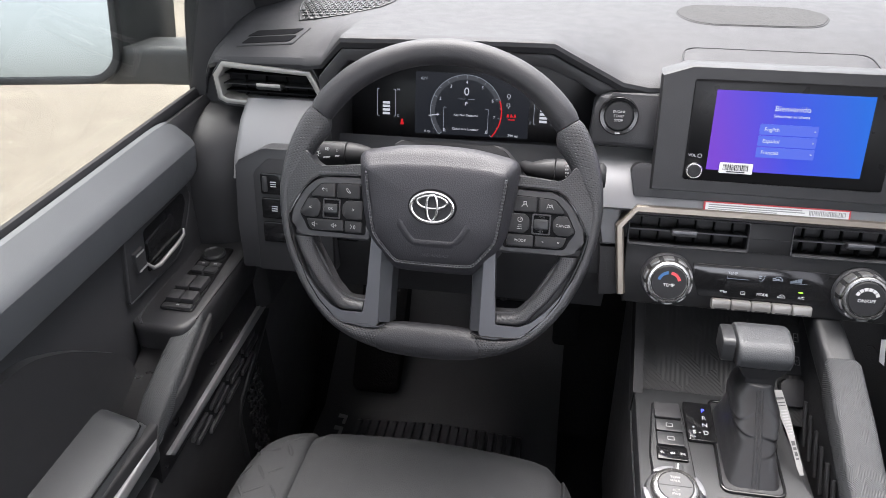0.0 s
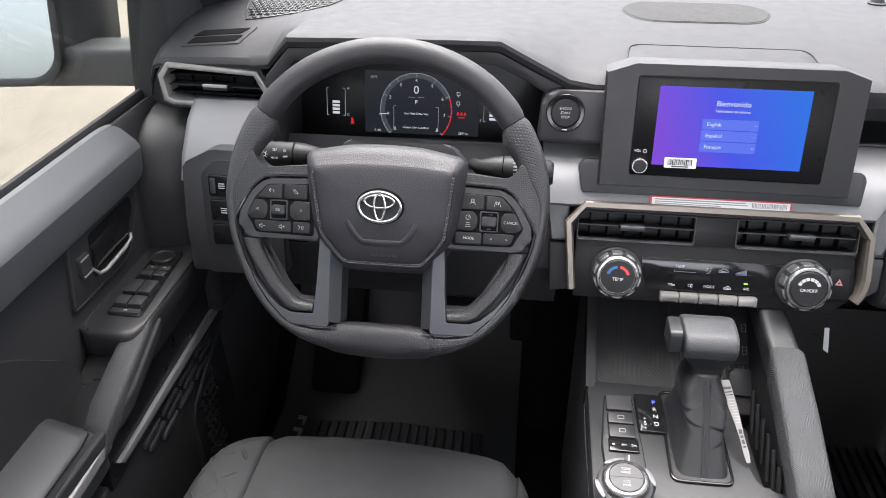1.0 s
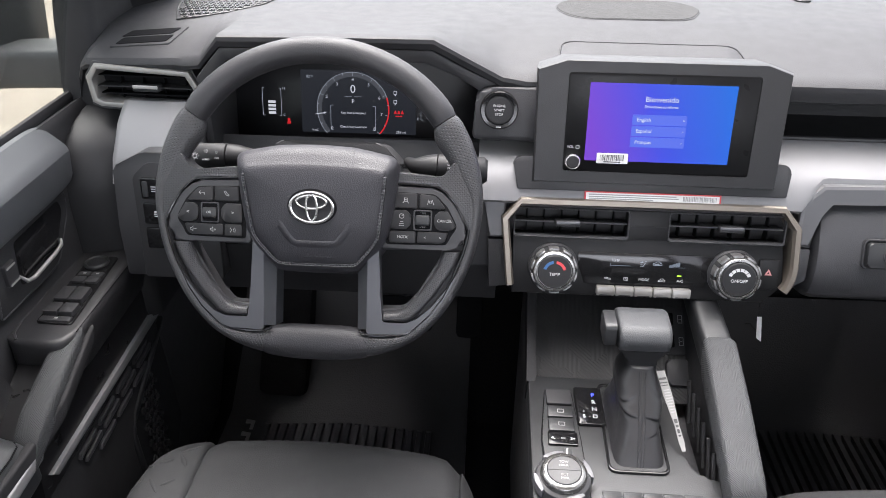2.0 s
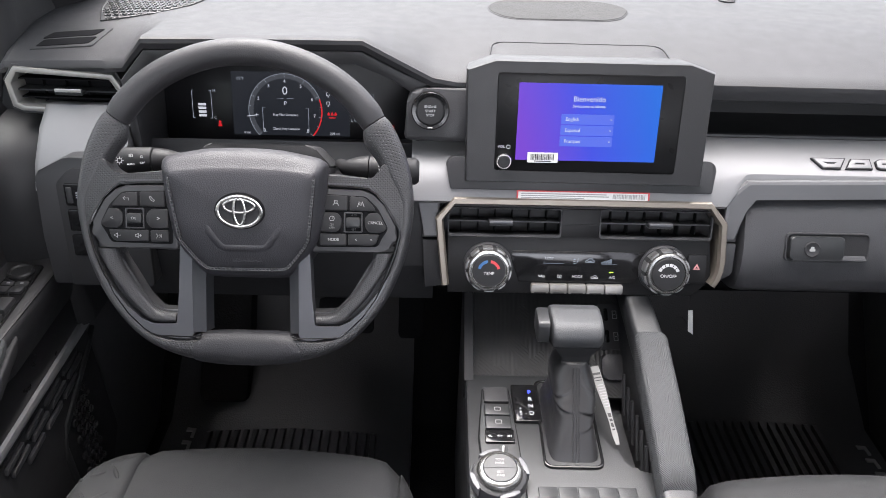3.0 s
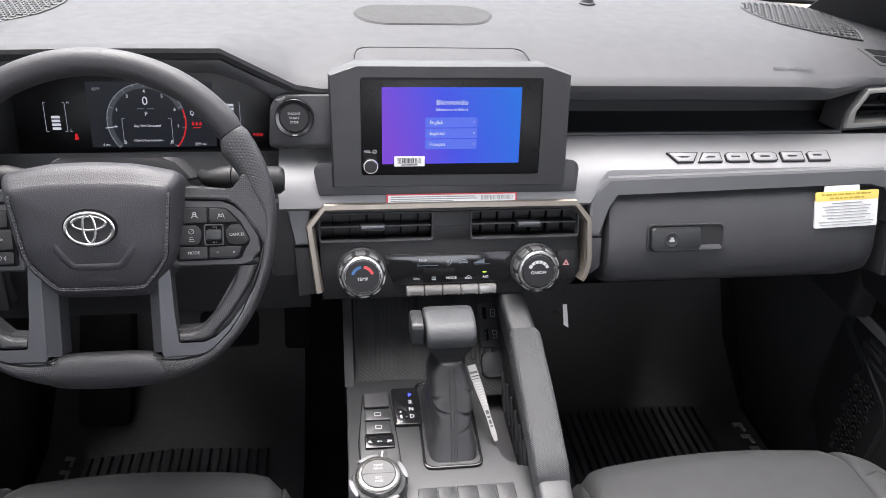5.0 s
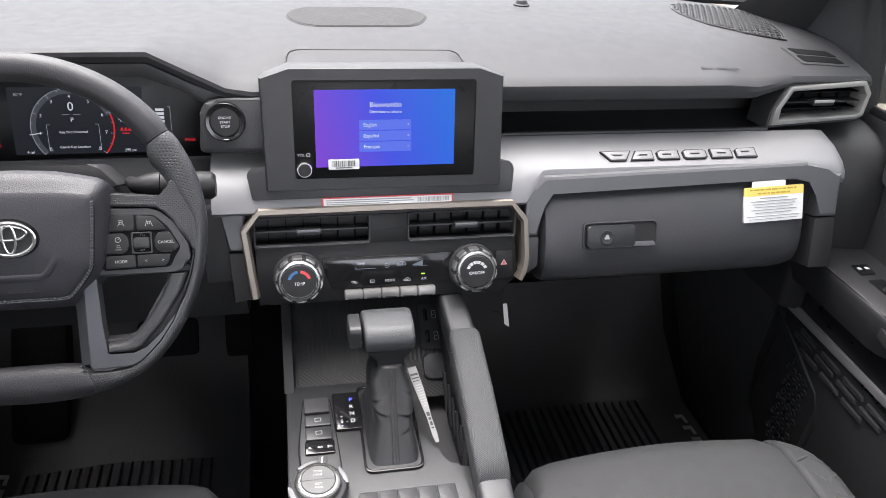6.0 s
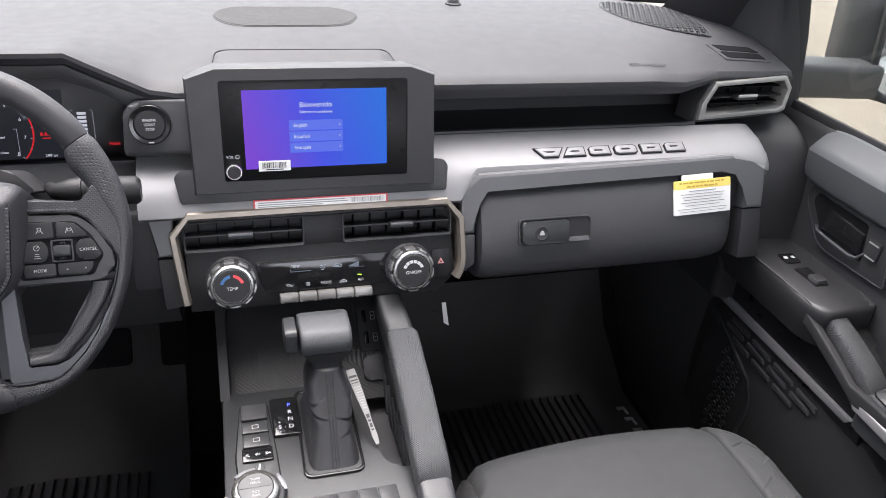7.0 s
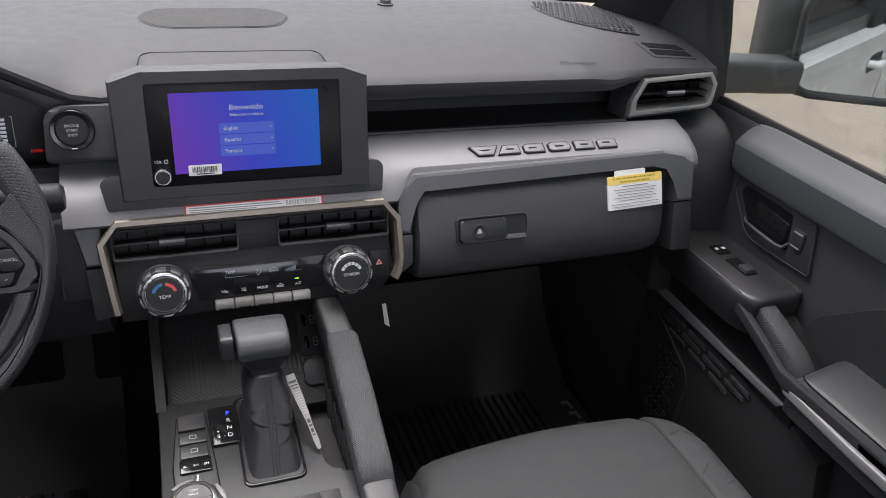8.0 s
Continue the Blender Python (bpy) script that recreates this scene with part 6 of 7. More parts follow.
# socket plate and round-cornered cap on the slope
FT = face(0.067, 0.9985, 0.6490, 53.8)
bm = bmesh.new()
slab(bm, rounded(rect(-0.0165, 0.0165, -0.034, 0.034), 0.003), -0.003, 0.0015, FT, 0.0008)
usb = part("socket_plate", bm, DARK, con, "black plate with two charging sockets")
for v in (0.017, -0.015):
    bm = bmesh.new()
    slab(bm, rounded(rect(-0.0095, -0.0035, v - 0.009, v + 0.009), 0.0025), 0.0012, 0.0024, FT, 0.0006)
    sk = part("socket", bm, GLOSS, usb)
    glyph([[(-0.5, -1), (-0.5, 1), (0.5, 1), (0.5, -1), (-0.5, -1)], [(-0.2, 0), (0.2, 0)]], 0.0055, FT, 0.0058, v, 0.0018, INKDIM, usb, "socket_mark", 0.06)
bm = bmesh.new()
slab(bm, rounded(rect(-0.0165, 0.0165, -0.0175, 0.0175), 0.007, 4), -0.004, 0.010, face(0.066, 0.953, 0.612, 48), 0.004, 3)
part("outlet_cap", bm, TRIM, con, "square black outlet cap with round corners")
# switch column
column = [(-0.121, 0.700), (-0.126, 0.800), (-0.121, 0.855), (-0.118, 0.888), (-0.086, 0.888), (-0.084, 0.855), (-0.081, 0.800), (-0.078, 0.700)]
bm = bmesh.new()
slab(bm, rounded([(-0.102 + (u + 0.102) * 1.08, 0.794 + (v - 0.794) * 1.02) for u, v in column], 0.005), 0.0, 0.0047, FZ)
part("column_groove", bm, VOID, con)
bm = bmesh.new()
slab(bm, rounded(column, 0.004), 0.0, 0.0075, FZ, 0.002)
swc = part("switch_column", bm, GREY, con, "raised dark grey switch column")
for y0, y1, mt in ((0.858, 0.885, DARK), (0.8345, 0.854, GREY), (0.811, 0.8325, GREY)):
    bm = bmesh.new()
    slab(bm, rounded(rect(-0.118, -0.0865, y0, y1), 0.002), 0.006, 0.0115, FZ, 0.0014)
    k = part("switch_key", bm, mt, swc)
    if mt is GREY:
        bm = bmesh.new()
        u, v = -0.102, (y0 + y1) / 2
        frame_ring(bm, rounded(rect(u - 0.004, u + 0.004, v - 0.0032, v + 0.0032), 0.001), rounded(rect(u - 0.0032, u + 0.0032, v - 0.0024, v + 0.0024), 0.001), 0.0112, 0.0118, FZ)
        part("switch_symbol", bm, INKDIM, k)
bm = bmesh.new()
slab(bm, rounded(rect(-0.1195, -0.0845, 0.789, 0.8095), 0.0015), 0.006, 0.0105, FZ, 0.001)
rng = part("range_label", bm, GLOSS, swc, "glossy black range label")
for t, u in (("4L", -0.1135), ("4H", -0.102), ("2H", -0.0905)):
    lettering(t, 0.0035, FZ, u, 0.7985, 0.0107, INK, rng, 0.0002)
# drive mode dial
dialt = thing("drive_mode_dial", (-0.109, 0.732, PZ), "big chrome-ringed drive mode dial on the console plate", "dial")
FD = Matrix.Translation((-0.1075, 0.733, PZ + 0.006)) @ Matrix.Rotation(radians(6), 4, "X") @ Matrix.Diagonal((0.84, 0.84, 0.90, 1.0))
bm = bmesh.new()
lathe(bm, [(0.0380, -0.006), (0.0375, 0.010), (0.0355, 0.0155), (0.0305, 0.018), (0.0, 0.018)], FD, 40)
part("base", bm, TRIM, dialt)
bm = bmesh.new()
lathe(bm, [(0.0308, 0.015), (0.0308, 0.021), (0.0295, 0.0245), (0.0275, 0.0262), (0.0232, 0.0268), (0.0226, 0.0250), (0.0, 0.0245)], FD, 48)
part("ring", bm, RINGCHROME, dialt, "worn satin chrome ring")
for k in range(4):
    bm = bmesh.new()
    a = radians(20 + 90 * k)
    Fq = FD @ Matrix.Rotation(a, 4, "Z")
    pts = [(0.0395 * math.cos(radians(q)), 0.0395 * math.sin(radians(q))) for q in range(-22, 23, 11)] + [(0.0345 * math.cos(radians(q)), 0.0345 * math.sin(radians(q))) for q in range(22, -23, -11)]
    slab(bm, pts, 0.004, 0.0175, Fq, 0.0012)
    part("ring_grip", bm, WORNGRIP, dialt, "worn bright grip segment")
bm = bmesh.new()
lathe(bm, [(0.0225, 0.02), (0.0225, 0.0266), (0.0214, 0.0275), (0.0, 0.0278)], FD, 40)
face_d = part("face", bm, DIALFACE, dialt, "grey dial face in two halves")
bm = bmesh.new()
slab(bm, rect(-0.0214, 0.0214, -0.0004, 0.0004), 0.0274, 0.0280, FD)
part("split_line", bm, BLACKINK, face_d)
for t, v in (("TOW", 0.0135), ("HAUL", 0.0075), ("ECT", -0.0080), ("PWR", -0.0140)):
    lettering(t, 0.0036, FD, 0, v * 0.92, 0.0279, INKFAINT, face_d, 0.0002)
bm = bmesh.new()
slab(bm, rounded([(-0.006, 0.020), (-0.0035, 0.045), (0.0065, 0.045), (0.011, 0.020)], 0.002), 0.004, 0.0180, FD @ Matrix.Rotation(radians(-10), 4, "Z"), 0.003)
pt = part("pointer", bm, GREY, dialt, "grey pointer with a white line")
bm = bmesh.new()
slab(bm, rect(-0.0006, 0.0014, 0.034, 0.044), 0.0178, 0.0186, FD @ Matrix.Rotation(radians(-10), 4, "Z"))
part("pointer_line", bm, INK, pt)
# gear display
gd = thing("gear_indicator", (-0.064, 0.86, PZ), "glossy black gear indicator plate with a lit blue letter", "gear indicator")
FG = Matrix.Translation((-0.0645, 0.859, PZ + 0.004)) @ Matrix.Rotation(radians(2), 4, "X")
bm = bmesh.new()
slab(bm, rounded([(-0.0165, -0.032), (-0.0178, 0.032), (0.0165, 0.032), (0.0168, -0.032)], 0.003), -0.004, 0.006, FG, 0.0012)
gp = part("plate", bm, GLOSS, gd)
for t, v, mt in (("P", 0.0175, LCDB), ("R", 0.0050, INK), ("N", -0.0070, INK), ("D", -0.0195, INK)):
    lettering(t, 0.0062, FG, 0.005, v, 0.0062, mt, gp, 0.0002)
lettering("S", 0.0058, FG, -0.0085, -0.0195, 0.0062, INK, gp, 0.0002)
for t, u, v in (("+", -0.0085, -0.0115), ("-", -0.0085, -0.0265), ("-", -0.0020, -0.0195)):
    lettering(t, 0.0045, FG, u, v, 0.0062, INK, gp, 0.0002)

# ---- gear lever ----
gear = thing("gear_lever", (-0.018, 0.83, PZ), "gear lever with a blocky vinyl knob and a creased leather boot", "gear lever")
bm = bmesh.new()
o = rounded([(-0.0535, 0.754), (-0.051, 0.905), (0.0205, 0.905), (0.0170, 0.754)], 0.012, 4)
i_ = rounded([(-0.050, 0.7575), (-0.0475, 0.901), (0.017, 0.901), (0.0135, 0.7575)], 0.010, 4)
frame_ring(bm, o, i_, 0.0, 0.0075, FZ, 0.0015)
part("boot_frame", bm, GLOSS, gear)
bm = bmesh.new()
slab(bm, i_, 0.002, 0.0055, FZ)
part("boot_base", bm, BOOT, gear)
bm = bmesh.new()
rings = []
N_ = 96
LEFT = [(0.0, 0.96), (0.006, 0.92), (0.016, 0.80), (0.034, 0.70), (0.044, 0.72), (0.057, 0.81), (0.072, 0.82), (0.080, 0.72), (0.086, 0.58), (0.090, 0.52)]
RIGHT = [(0.0, 0.96), (0.006, 0.93), (0.016, 0.85), (0.032, 0.75), (0.042, 0.80), (0.053, 0.88), (0.060, 0.83), (0.070, 0.70), (0.082, 0.57), (0.090, 0.51)]
FRONT = [(0.0, 0.98), (0.014, 0.90), (0.034, 0.76), (0.050, 0.66), (0.066, 0.52), (0.080, 0.41), (0.090, 0.35)]


def eased(h, table):
    return sum(lerp_table(min(0.09, max(0.0, h + d)), table) for d in (-0.003, -0.0015, 0.0, 0.0015, 0.003)) / 5


def boot_skin(h, a):
    """A place on the leather at height h and angle a, with its pulls and creases."""
    t = h / 0.09
    c, s_ = math.cos(a), math.sin(a)
    kx, ky = eased(h, LEFT if c < 0 else RIGHT), eased(h, FRONT)
    e = 0.30 + 0.40 * t
    u = math.copysign(abs(c) ** e, c) * 0.0318 * kx
    v = math.copysign(abs(s_) ** e, s_) * 0.0700 * ky
    fade = math.sin(math.pi * min(1, t * 1.02)) ** 0.6
    crease = 0.0
    # narrow folds that run from the flanks towards the seam, some up, some down
    for h0, slope_, amp, sd_ in ((0.044, 0.34, 0.0018, 1), (0.047, -0.16, 0.0016, -1), (0.060, 0.55, 0.0012, -1), (0.066, 0.80, 0.0013, 1), (0.030, -0.30, 0.0010, 1)):
        if u * sd_ > -0.002:
            d_ = (h - h0 + slope_ * (abs(u) - 0.014)) / 0.0019
            k_ = min(1.0, (u * sd_ + 0.002) / 0.012)
            crease += k_ * amp * (0.8 * math.exp(-(d_ - 1.6) ** 2) - math.exp(-d_ * d_))
    crease = crease * fade + 0.0004 * fade * noise.noise(Vector((u * 45, v * 34 + 5, h * 45)))
    L_ = math.hypot(u, v) or 1.0
    return Vector((-0.0165 + 0.002 * t + u + u / L_ * crease, 0.829 + 0.030 * t + v + v / L_ * crease, PZ + 0.002 + h))


def seam_angle(h, u):
    """The angle on the rear of the skin at which it lies u beside the seam."""
    t = h / 0.09
    kx = eased(h, LEFT if u < 0 else RIGHT)
    return -math.pi / 2 + math.copysign(math.pi / 2 - math.acos((abs(u) / (0.0318 * kx)) ** (1 / (0.30 + 0.40 * t))), u)


for k in range(61):
    rings.append([boot_skin(0.090 * k / 60, 2 * math.pi * j / N_) for j in range(N_)])
loft(bm, rings)
boot = part("boot", bm, BOOT, gear, "creased black leather boot with a stitched seam", smooth=75)
for du in (-0.0036, 0.0036):
    bm = bmesh.new()
    for k in range(22):
        h = 0.087 * (k + 0.2) / 22
        p, q = boot_skin(h, seam_angle(h, du)), boot_skin(h + 0.0026, seam_angle(h + 0.0026, du))
        tube(bm, [p + Vector((0, -0.0004, 0.0003)), q + Vector((0, -0.0004, 0.0003))], 0.00075, 4)
    tagged(part("stitching", bm, BLACKINK, boot), "thread stitching", kind="stuff")
bm = bmesh.new()
tube(bm, [boot_skin(0.088 * k / 30, -math.pi / 2) + Vector((0, -0.0002, 0.0002)) for k in range(31)], 0.0007, 5)
part("seam", bm, BOOT, boot)
bm = bmesh.new()
loft(bm, [[(cx_ + u, cy_ + v, z) for u, v in rounded(rect(-w_, w_, -d_, d_), 0.006, 3)] for cx_, cy_, z, w_, d_ in ((-0.0145, 0.861, 0.704, 0.0175, 0.022), (-0.0145, 0.862, 0.719, 0.0175, 0.022), (-0.015, 0.863, 0.722, 0.020, 0.023), (-0.0155, 0.864, 0.737, 0.0285, 0.028))])
part("collar", bm, PILLAR, gear, "black collar")
bm = bmesh.new()
prof = rounded([(0.836, 0.732), (0.832, 0.752), (0.843, 0.764), (0.880, 0.767), (0.899, 0.756), (0.900, 0.736)], 0.010, 4)
loft(bm, [[(x, 0.866 + (y - 0.866) * k, 0.752 + (z - 0.752) * k) for y, z in prof] for x, k in ((-0.0450, 0.86), (-0.0438, 0.93), (-0.0405, 0.97), (-0.037, 0.98), (0.006, 0.98), (0.0095, 0.97), (0.0128, 0.93), (0.014, 0.86))])
knob = part("knob", bm, KNOBTOP, gear, "blocky grey vinyl knob", smooth=50)
bm = bmesh.new()
slab(bm, rounded([(-0.020, -0.018), (-0.022, 0.010), (0.014, 0.010), (0.016, -0.018)], 0.006, 3), 0.0, 0.014, Matrix.Translation((-0.049, 0.862, 0.749)) @ Matrix.Rotation(radians(-90), 4, "Y") @ Matrix.Rotation(radians(90), 4, "Z"), 0.003)
part("shift_button", bm, GREY, gear, "grey thumb button on the knob's flank")
# paper tag on the lever
tag = thing("paper_tag", (0.022, 0.868, 0.66), "narrow white printed paper tag hanging from the gear lever", "tag")
a_, b_ = Vector((0.017, 0.873, 0.680)), Vector((0.037, 0.788, 0.632))
d = (b_ - a_).normalized()
nr = Vector((0.05, -0.55, 0.83))
nr = (nr - d * nr.dot(d)).normalized()
sd = d.cross(nr).normalized() * 0.0063
nr *= 0.0003
bm = bmesh.new()
rings = []


def tag_at(t):
    return a_.lerp(b_, t) + nr * (10 * math.sin(math.pi * t)), sd * lerp_table(t, [(0, 0.95), (0.35, 0.85), (0.7, 0.45), (0.95, 0.55), (1, 0.35)])


for k in range(11):
    p, w_ = tag_at(k / 10)
    rings.append([p - w_ + nr, p + w_ + nr, p + w_ - nr, p - w_ - nr])
loft(bm, rings)
part("paper", bm, TAGPAPER, tag)
for t0, t1, k_, c_ in ((0.09, 0.12, 0.85, 0), (0.15, 0.165, 0.85, 0), (0.19, 0.20, 0.8, 0), (0.62, 0.67, 0.6, 0.2), (0.69, 0.72, 0.6, 0.2), (0.74, 0.79, 0.5, 0.2), (0.81, 0.83, 0.5, 0.1)):
    ps = []
    for t in (t0, t1):
        p, w_ = tag_at(t)
        ps.append([p - w_ * k_ + nr * 1.7, p + w_ * k_ + nr * 1.7, p + w_ * k_ - nr * 0.5, p - w_ * k_ - nr * 0.5])
    bm = bmesh.new()
    loft(bm, ps)
    part("print", bm, BLACKINK, tag)
bm = bmesh.new()
for i in range(9):
    t = 0.25 + 0.035 * i
    ps = []
    for q in (t, t + 0.012):
        p, w_ = tag_at(q)
        ps.append([p - w_ * 0.7 + nr * 1.6, p + w_ * 0.6 + nr * 1.6, p + w_ * 0.6 - nr * 0.5, p - w_ * 0.7 - nr * 0.5])
    loft(bm, ps)
part("small_print", bm, INKDIM, tag)

# ---- grab handle from the dash down to the console ----
grab = thing("grab_handle", (0.088, 0.80, 0.60), "slanting console grab handle wrapped in ribbed grey rubber", "grab handle")


def bar(path, w, h, material, name, label=""):
    b = bmesh.new()
    rings = []
    for (x, y, z), kw, kh in path:
        rings.append([(x + u, y + v * 0.45, z + v) for u, v in rounded(rect(-w * kw, w * kw, -h * kh, h * kh), min(w, h) * 0.45, 3)])
    loft(b, rings)
    return part(name, b, material, grab, label, smooth=50)


bar([((0.077, 1.03, 0.735), 0.75, 1.0), ((0.080, 0.975, 0.722), 0.85, 1.0), ((0.085, 0.905, 0.702), 0.95, 1.0), ((0.087, 0.880, 0.695), 0.95, 1.0)], 0.019, 0.020, GREY, "upper_arm", "smooth grey upper arm")
bar([((0.087, 0.886, 0.696), 1.0, 1.0), ((0.0875, 0.880, 0.695), 1.07, 1.08), ((0.087, 0.80, 0.670), 1.07, 1.08), ((0.085, 0.715, 0.642), 1.05, 1.05), ((0.085, 0.700, 0.637), 0.98, 0.95)], 0.019, 0.022, GRIP, "grip", "ribbed grey rubber grip")
bar([((0.085, 0.702, 0.632), 1.0, 0.9), ((0.084, 0.66, 0.622), 1.0, 0.9), ((0.083, 0.60, 0.61), 1.0, 0.9), ((0.083, 0.50, 0.60), 1.0, 0.9)], 0.0195, 0.020, TRIM, "lower_arm")
bm = bmesh.new()
loft(bm, [[(x, y, z) for y, z in ((1.03, 0.70), (0.88, 0.665), (0.70, 0.610), (0.55, 0.585), (0.55, 0.40), (1.03, 0.45))] for x in (0.078, 0.104)])
part("web", bm, DARK, grab, "black side web below the handle")
# loose white tag end under the dash
loose = thing("hanging_tag", (0.172, 1.0, 0.674), "small white tag dangling under the dash by a thin wire", "tag")
bm = bmesh.new()
loft(bm, [[(0.172, 1.0, 0.678), (0.178, 1.0, 0.678), (0.178, 1.001, 0.678), (0.172, 1.001, 0.678)], [(0.176, 0.995, 0.646), (0.184, 0.995, 0.640), (0.184, 0.996, 0.640), (0.176, 0.996, 0.646)]])
part("paper", bm, PAPER, loose)
bm = bmesh.new()
tube(bm, [(0.175, 1.002, 0.720), (0.171, 1.004, 0.704), (0.174, 1.001, 0.678)], 0.0008, 5)
tube(bm, [(0.176, 1.0, 0.654), (0.166, 1.003, 0.664), (0.160, 1.005, 0.662)], 0.0009, 5)
part("wire", bm, DARK, loose)


# ---- doors ----
def door(s):
    side = "driver" if s < 0 else "passenger"
    D = thing("car_door", (s * 0.80, 0.5, 0.25), ("closed driver's door with four window switches and vinyl armrest" if s < 0 else "closed passenger's door with one window switch and vinyl armrest"), "car door", "front doors")

    def run(name, ring, ys, material, label="", ends=None, smooth=45):
        b = bmesh.new()
        rings = []
        for i, y in enumerate(ys):
            k = ends[i] if ends else 1.0
            cx_ = sum(p[0] for p in ring) / len(ring)
            cz_ = sum(p[1] for p in ring) / len(ring)
            rings.append([(s * (cx_ + (x - cx_) * k), y, cz_ + (z - cz_) * k) for x, z in ring])
        loft(b, rings)
        return part(name, b, material, D, label, smooth=smooth)

    dx = 0.004 if s < 0 else -0.017
    run("panel", [(0.83, 0.24), (0.83, 0.893), (0.775, 0.915), (0.768, 0.905), (0.768, 0.66), (0.745, 0.60), (0.735, 0.42), (0.750, 0.24)], (-0.08, 0.2, 0.6, 0.95, 1.13), PADVINYL, "grained black inner door panel")
    b = bmesh.new()
    yz = [(-0.08, 0.24), (-0.08, 0.850), (1.13, 0.850), (1.13, 0.24)]
    loft(b, [[(s * x, y, z) for y, z in yz] for x in (0.83, 0.885)])
    part("outer_skin", b, WHITEPAINT, D, "white painted outer skin")
    # dark patch on the flat skin, painted as the shade behind the handle
    b = bmesh.new()
    Fo_ = Matrix(((0, 0, s, s * 0.885), (1, 0, 0, 0), (0, 1, 0, 0), (0, 0, 0, 1)))
    slab(b, rounded(rect(-0.010, 0.125, 0.735, 0.790), 0.02, 4), -0.002, 0.0015, Fo_)
    part("outside_handle_shade", b, DARK, D, "flat dark patch for the shaded hollow behind the outside handle")
    b = bmesh.new()
    tube(b, [(s * 0.887, -0.035, 0.766), (s * 0.915, -0.022, 0.766), (s * 0.922, 0.05, 0.768), (s * 0.915, 0.130, 0.770), (s * 0.887, 0.143, 0.770)], [0.010, 0.012, 0.012, 0.012, 0.010], 10)
    part("outside_handle", b, WHITEPAINT, D, "white outside pull handle")
    run("window_seal", [(0.795, 0.905), (0.795, 0.920), (0.792, 0.9245), (0.788, 0.9235), (0.785, 0.917), (0.787, 0.905)], (-0.08, 0.3, 0.8, 1.115, 1.125), PILLAR, "black rubber window seal")
    b = bmesh.new()
    glass_ = [(-0.04, 0.92), (-0.04, 1.40), (0.62, 1.43), (1.00, 1.26), (1.20, 1.12), (1.20, 0.92)]
    for x0 in (0.795,):
        pts0 = [(s * (0.797 - 0.10 * max(0, (z - 0.92)) / 0.5), y, z) for y, z in glass_]
        pts1 = [(p[0] + s * 0.004, p[1], p[2]) for p in pts0]
        loft(b, [pts0, pts1])
    g = part("window_pane", b, GLASS, D, "clear closed window pane")
    g.visible_shadow = False
    run("upper_ledge", [(0.783, 0.826), (0.783, 0.9185), (0.776, 0.9175), (0.754, 0.8985), (0.7475, 0.8920), (0.7440, 0.884), (0.7480, 0.846), (0.7510, 0.838), (0.760, 0.830)], (-0.06, 0.5, 0.955, 0.980, 0.998, 1.010, 1.017, 1.020), ARMPAD, "padded vinyl upper ledge", [1, 1, 1, 0.99, 0.965, 0.92, 0.85, 0.72], smooth=24)
    # handle recess and lever
    b = bmesh.new()
    F = Matrix(((0, 0, -s, s * 0.766), (1, 0, 0, 0), (0, 1, 0, 0), (0, 0, 0, 1)))
    slab(b, rounded([(0.822, 0.750), (0.838, 0.828), (1.004, 0.830), (1.006, 0.806), (0.962, 0.752), (0.940, 0.746)], [0.004, 0.004, 0.006, 0.012, 0.020, 0.020], 4), -0.004, 0.0035, F, 0.0015)
    part("handle_bezel", b, DARK, D)
    b = bmesh.new()
    tube(b, [(s * 0.7632, y, z) for y, z in rounded([(0.838, 0.826), (0.822, 0.750), (0.940, 0.746), (0.962, 0.752), (1.006, 0.806), (1.004, 0.828)], [0.002, 0.004, 0.020, 0.020, 0.012, 0.004], 4)], 0.0016, 6)
    part("bezel_edge", b, TRIM, D)
    b = bmesh.new()
    slab(b, rounded([(0.872, 0.766), (0.880, 0.822), (0.986, 0.824), (0.990, 0.808), (0.958, 0.768), (0.940, 0.762)], 0.006), 0.0, 0.0042, F)
    part("handle_recess", b, GLOSS, D, "glossy dark handle recess")
    b = bmesh.new()
    tube(b, [(s * 0.761, 0.970, 0.776), (s * 0.757, 0.962, 0.772), (s * 0.755, 0.940, 0.7705), (s * 0.755, 0.890, 0.768), (s * 0.757, 0.878, 0.770), (s * 0.762, 0.872, 0.780)], [0.0016, 0.0022, 0.0026, 0.0027, 0.0025, 0.0016], 10)
    # passenger's lever takes a darker metal: its dimmer light is put into the colour
    part("door_handle", b, KNURL if s < 0 else SPOKE, D, "satin silver pull lever", smooth=60)
    b = bmesh.new()
    slab(b, rounded([(0.878, 0.776), (0.880, 0.806), (0.950, 0.812), (0.957, 0.778)], 0.004), 0.003, 0.0070, F, 0.002)
    part("handle_cup", b, GLOSS, D, "dark cup behind the lever")
    b = bmesh.new()
    slab(b, rounded(rect(0.846, 0.868, 0.780, 0.808), 0.003), 0.003, 0.0085, F, 0.002)
    lk_ = part("lock_lever", b, DARK, D, "small black lock lever")
    b = bmesh.new()
    for z_ in (0.782, 0.804):
        slab(b, rounded(rect(0.848, 0.866, z_ - 0.0012, z_ + 0.0012), 0.001), 0.0075, 0.0092, F)
    part("lock_mark", b, KNURL, lk_)
    # armrest shelf with switches
    b = bmesh.new()
    plan = rounded([(0.770, 0.818), (0.770, 1.075), (0.688 + dx, 1.075), (0.6845 + dx, 0.850), (0.694 + dx, 0.818)], [0.02, 0.002, 0.002, 0.01, 0.02], 4)
    rings = []
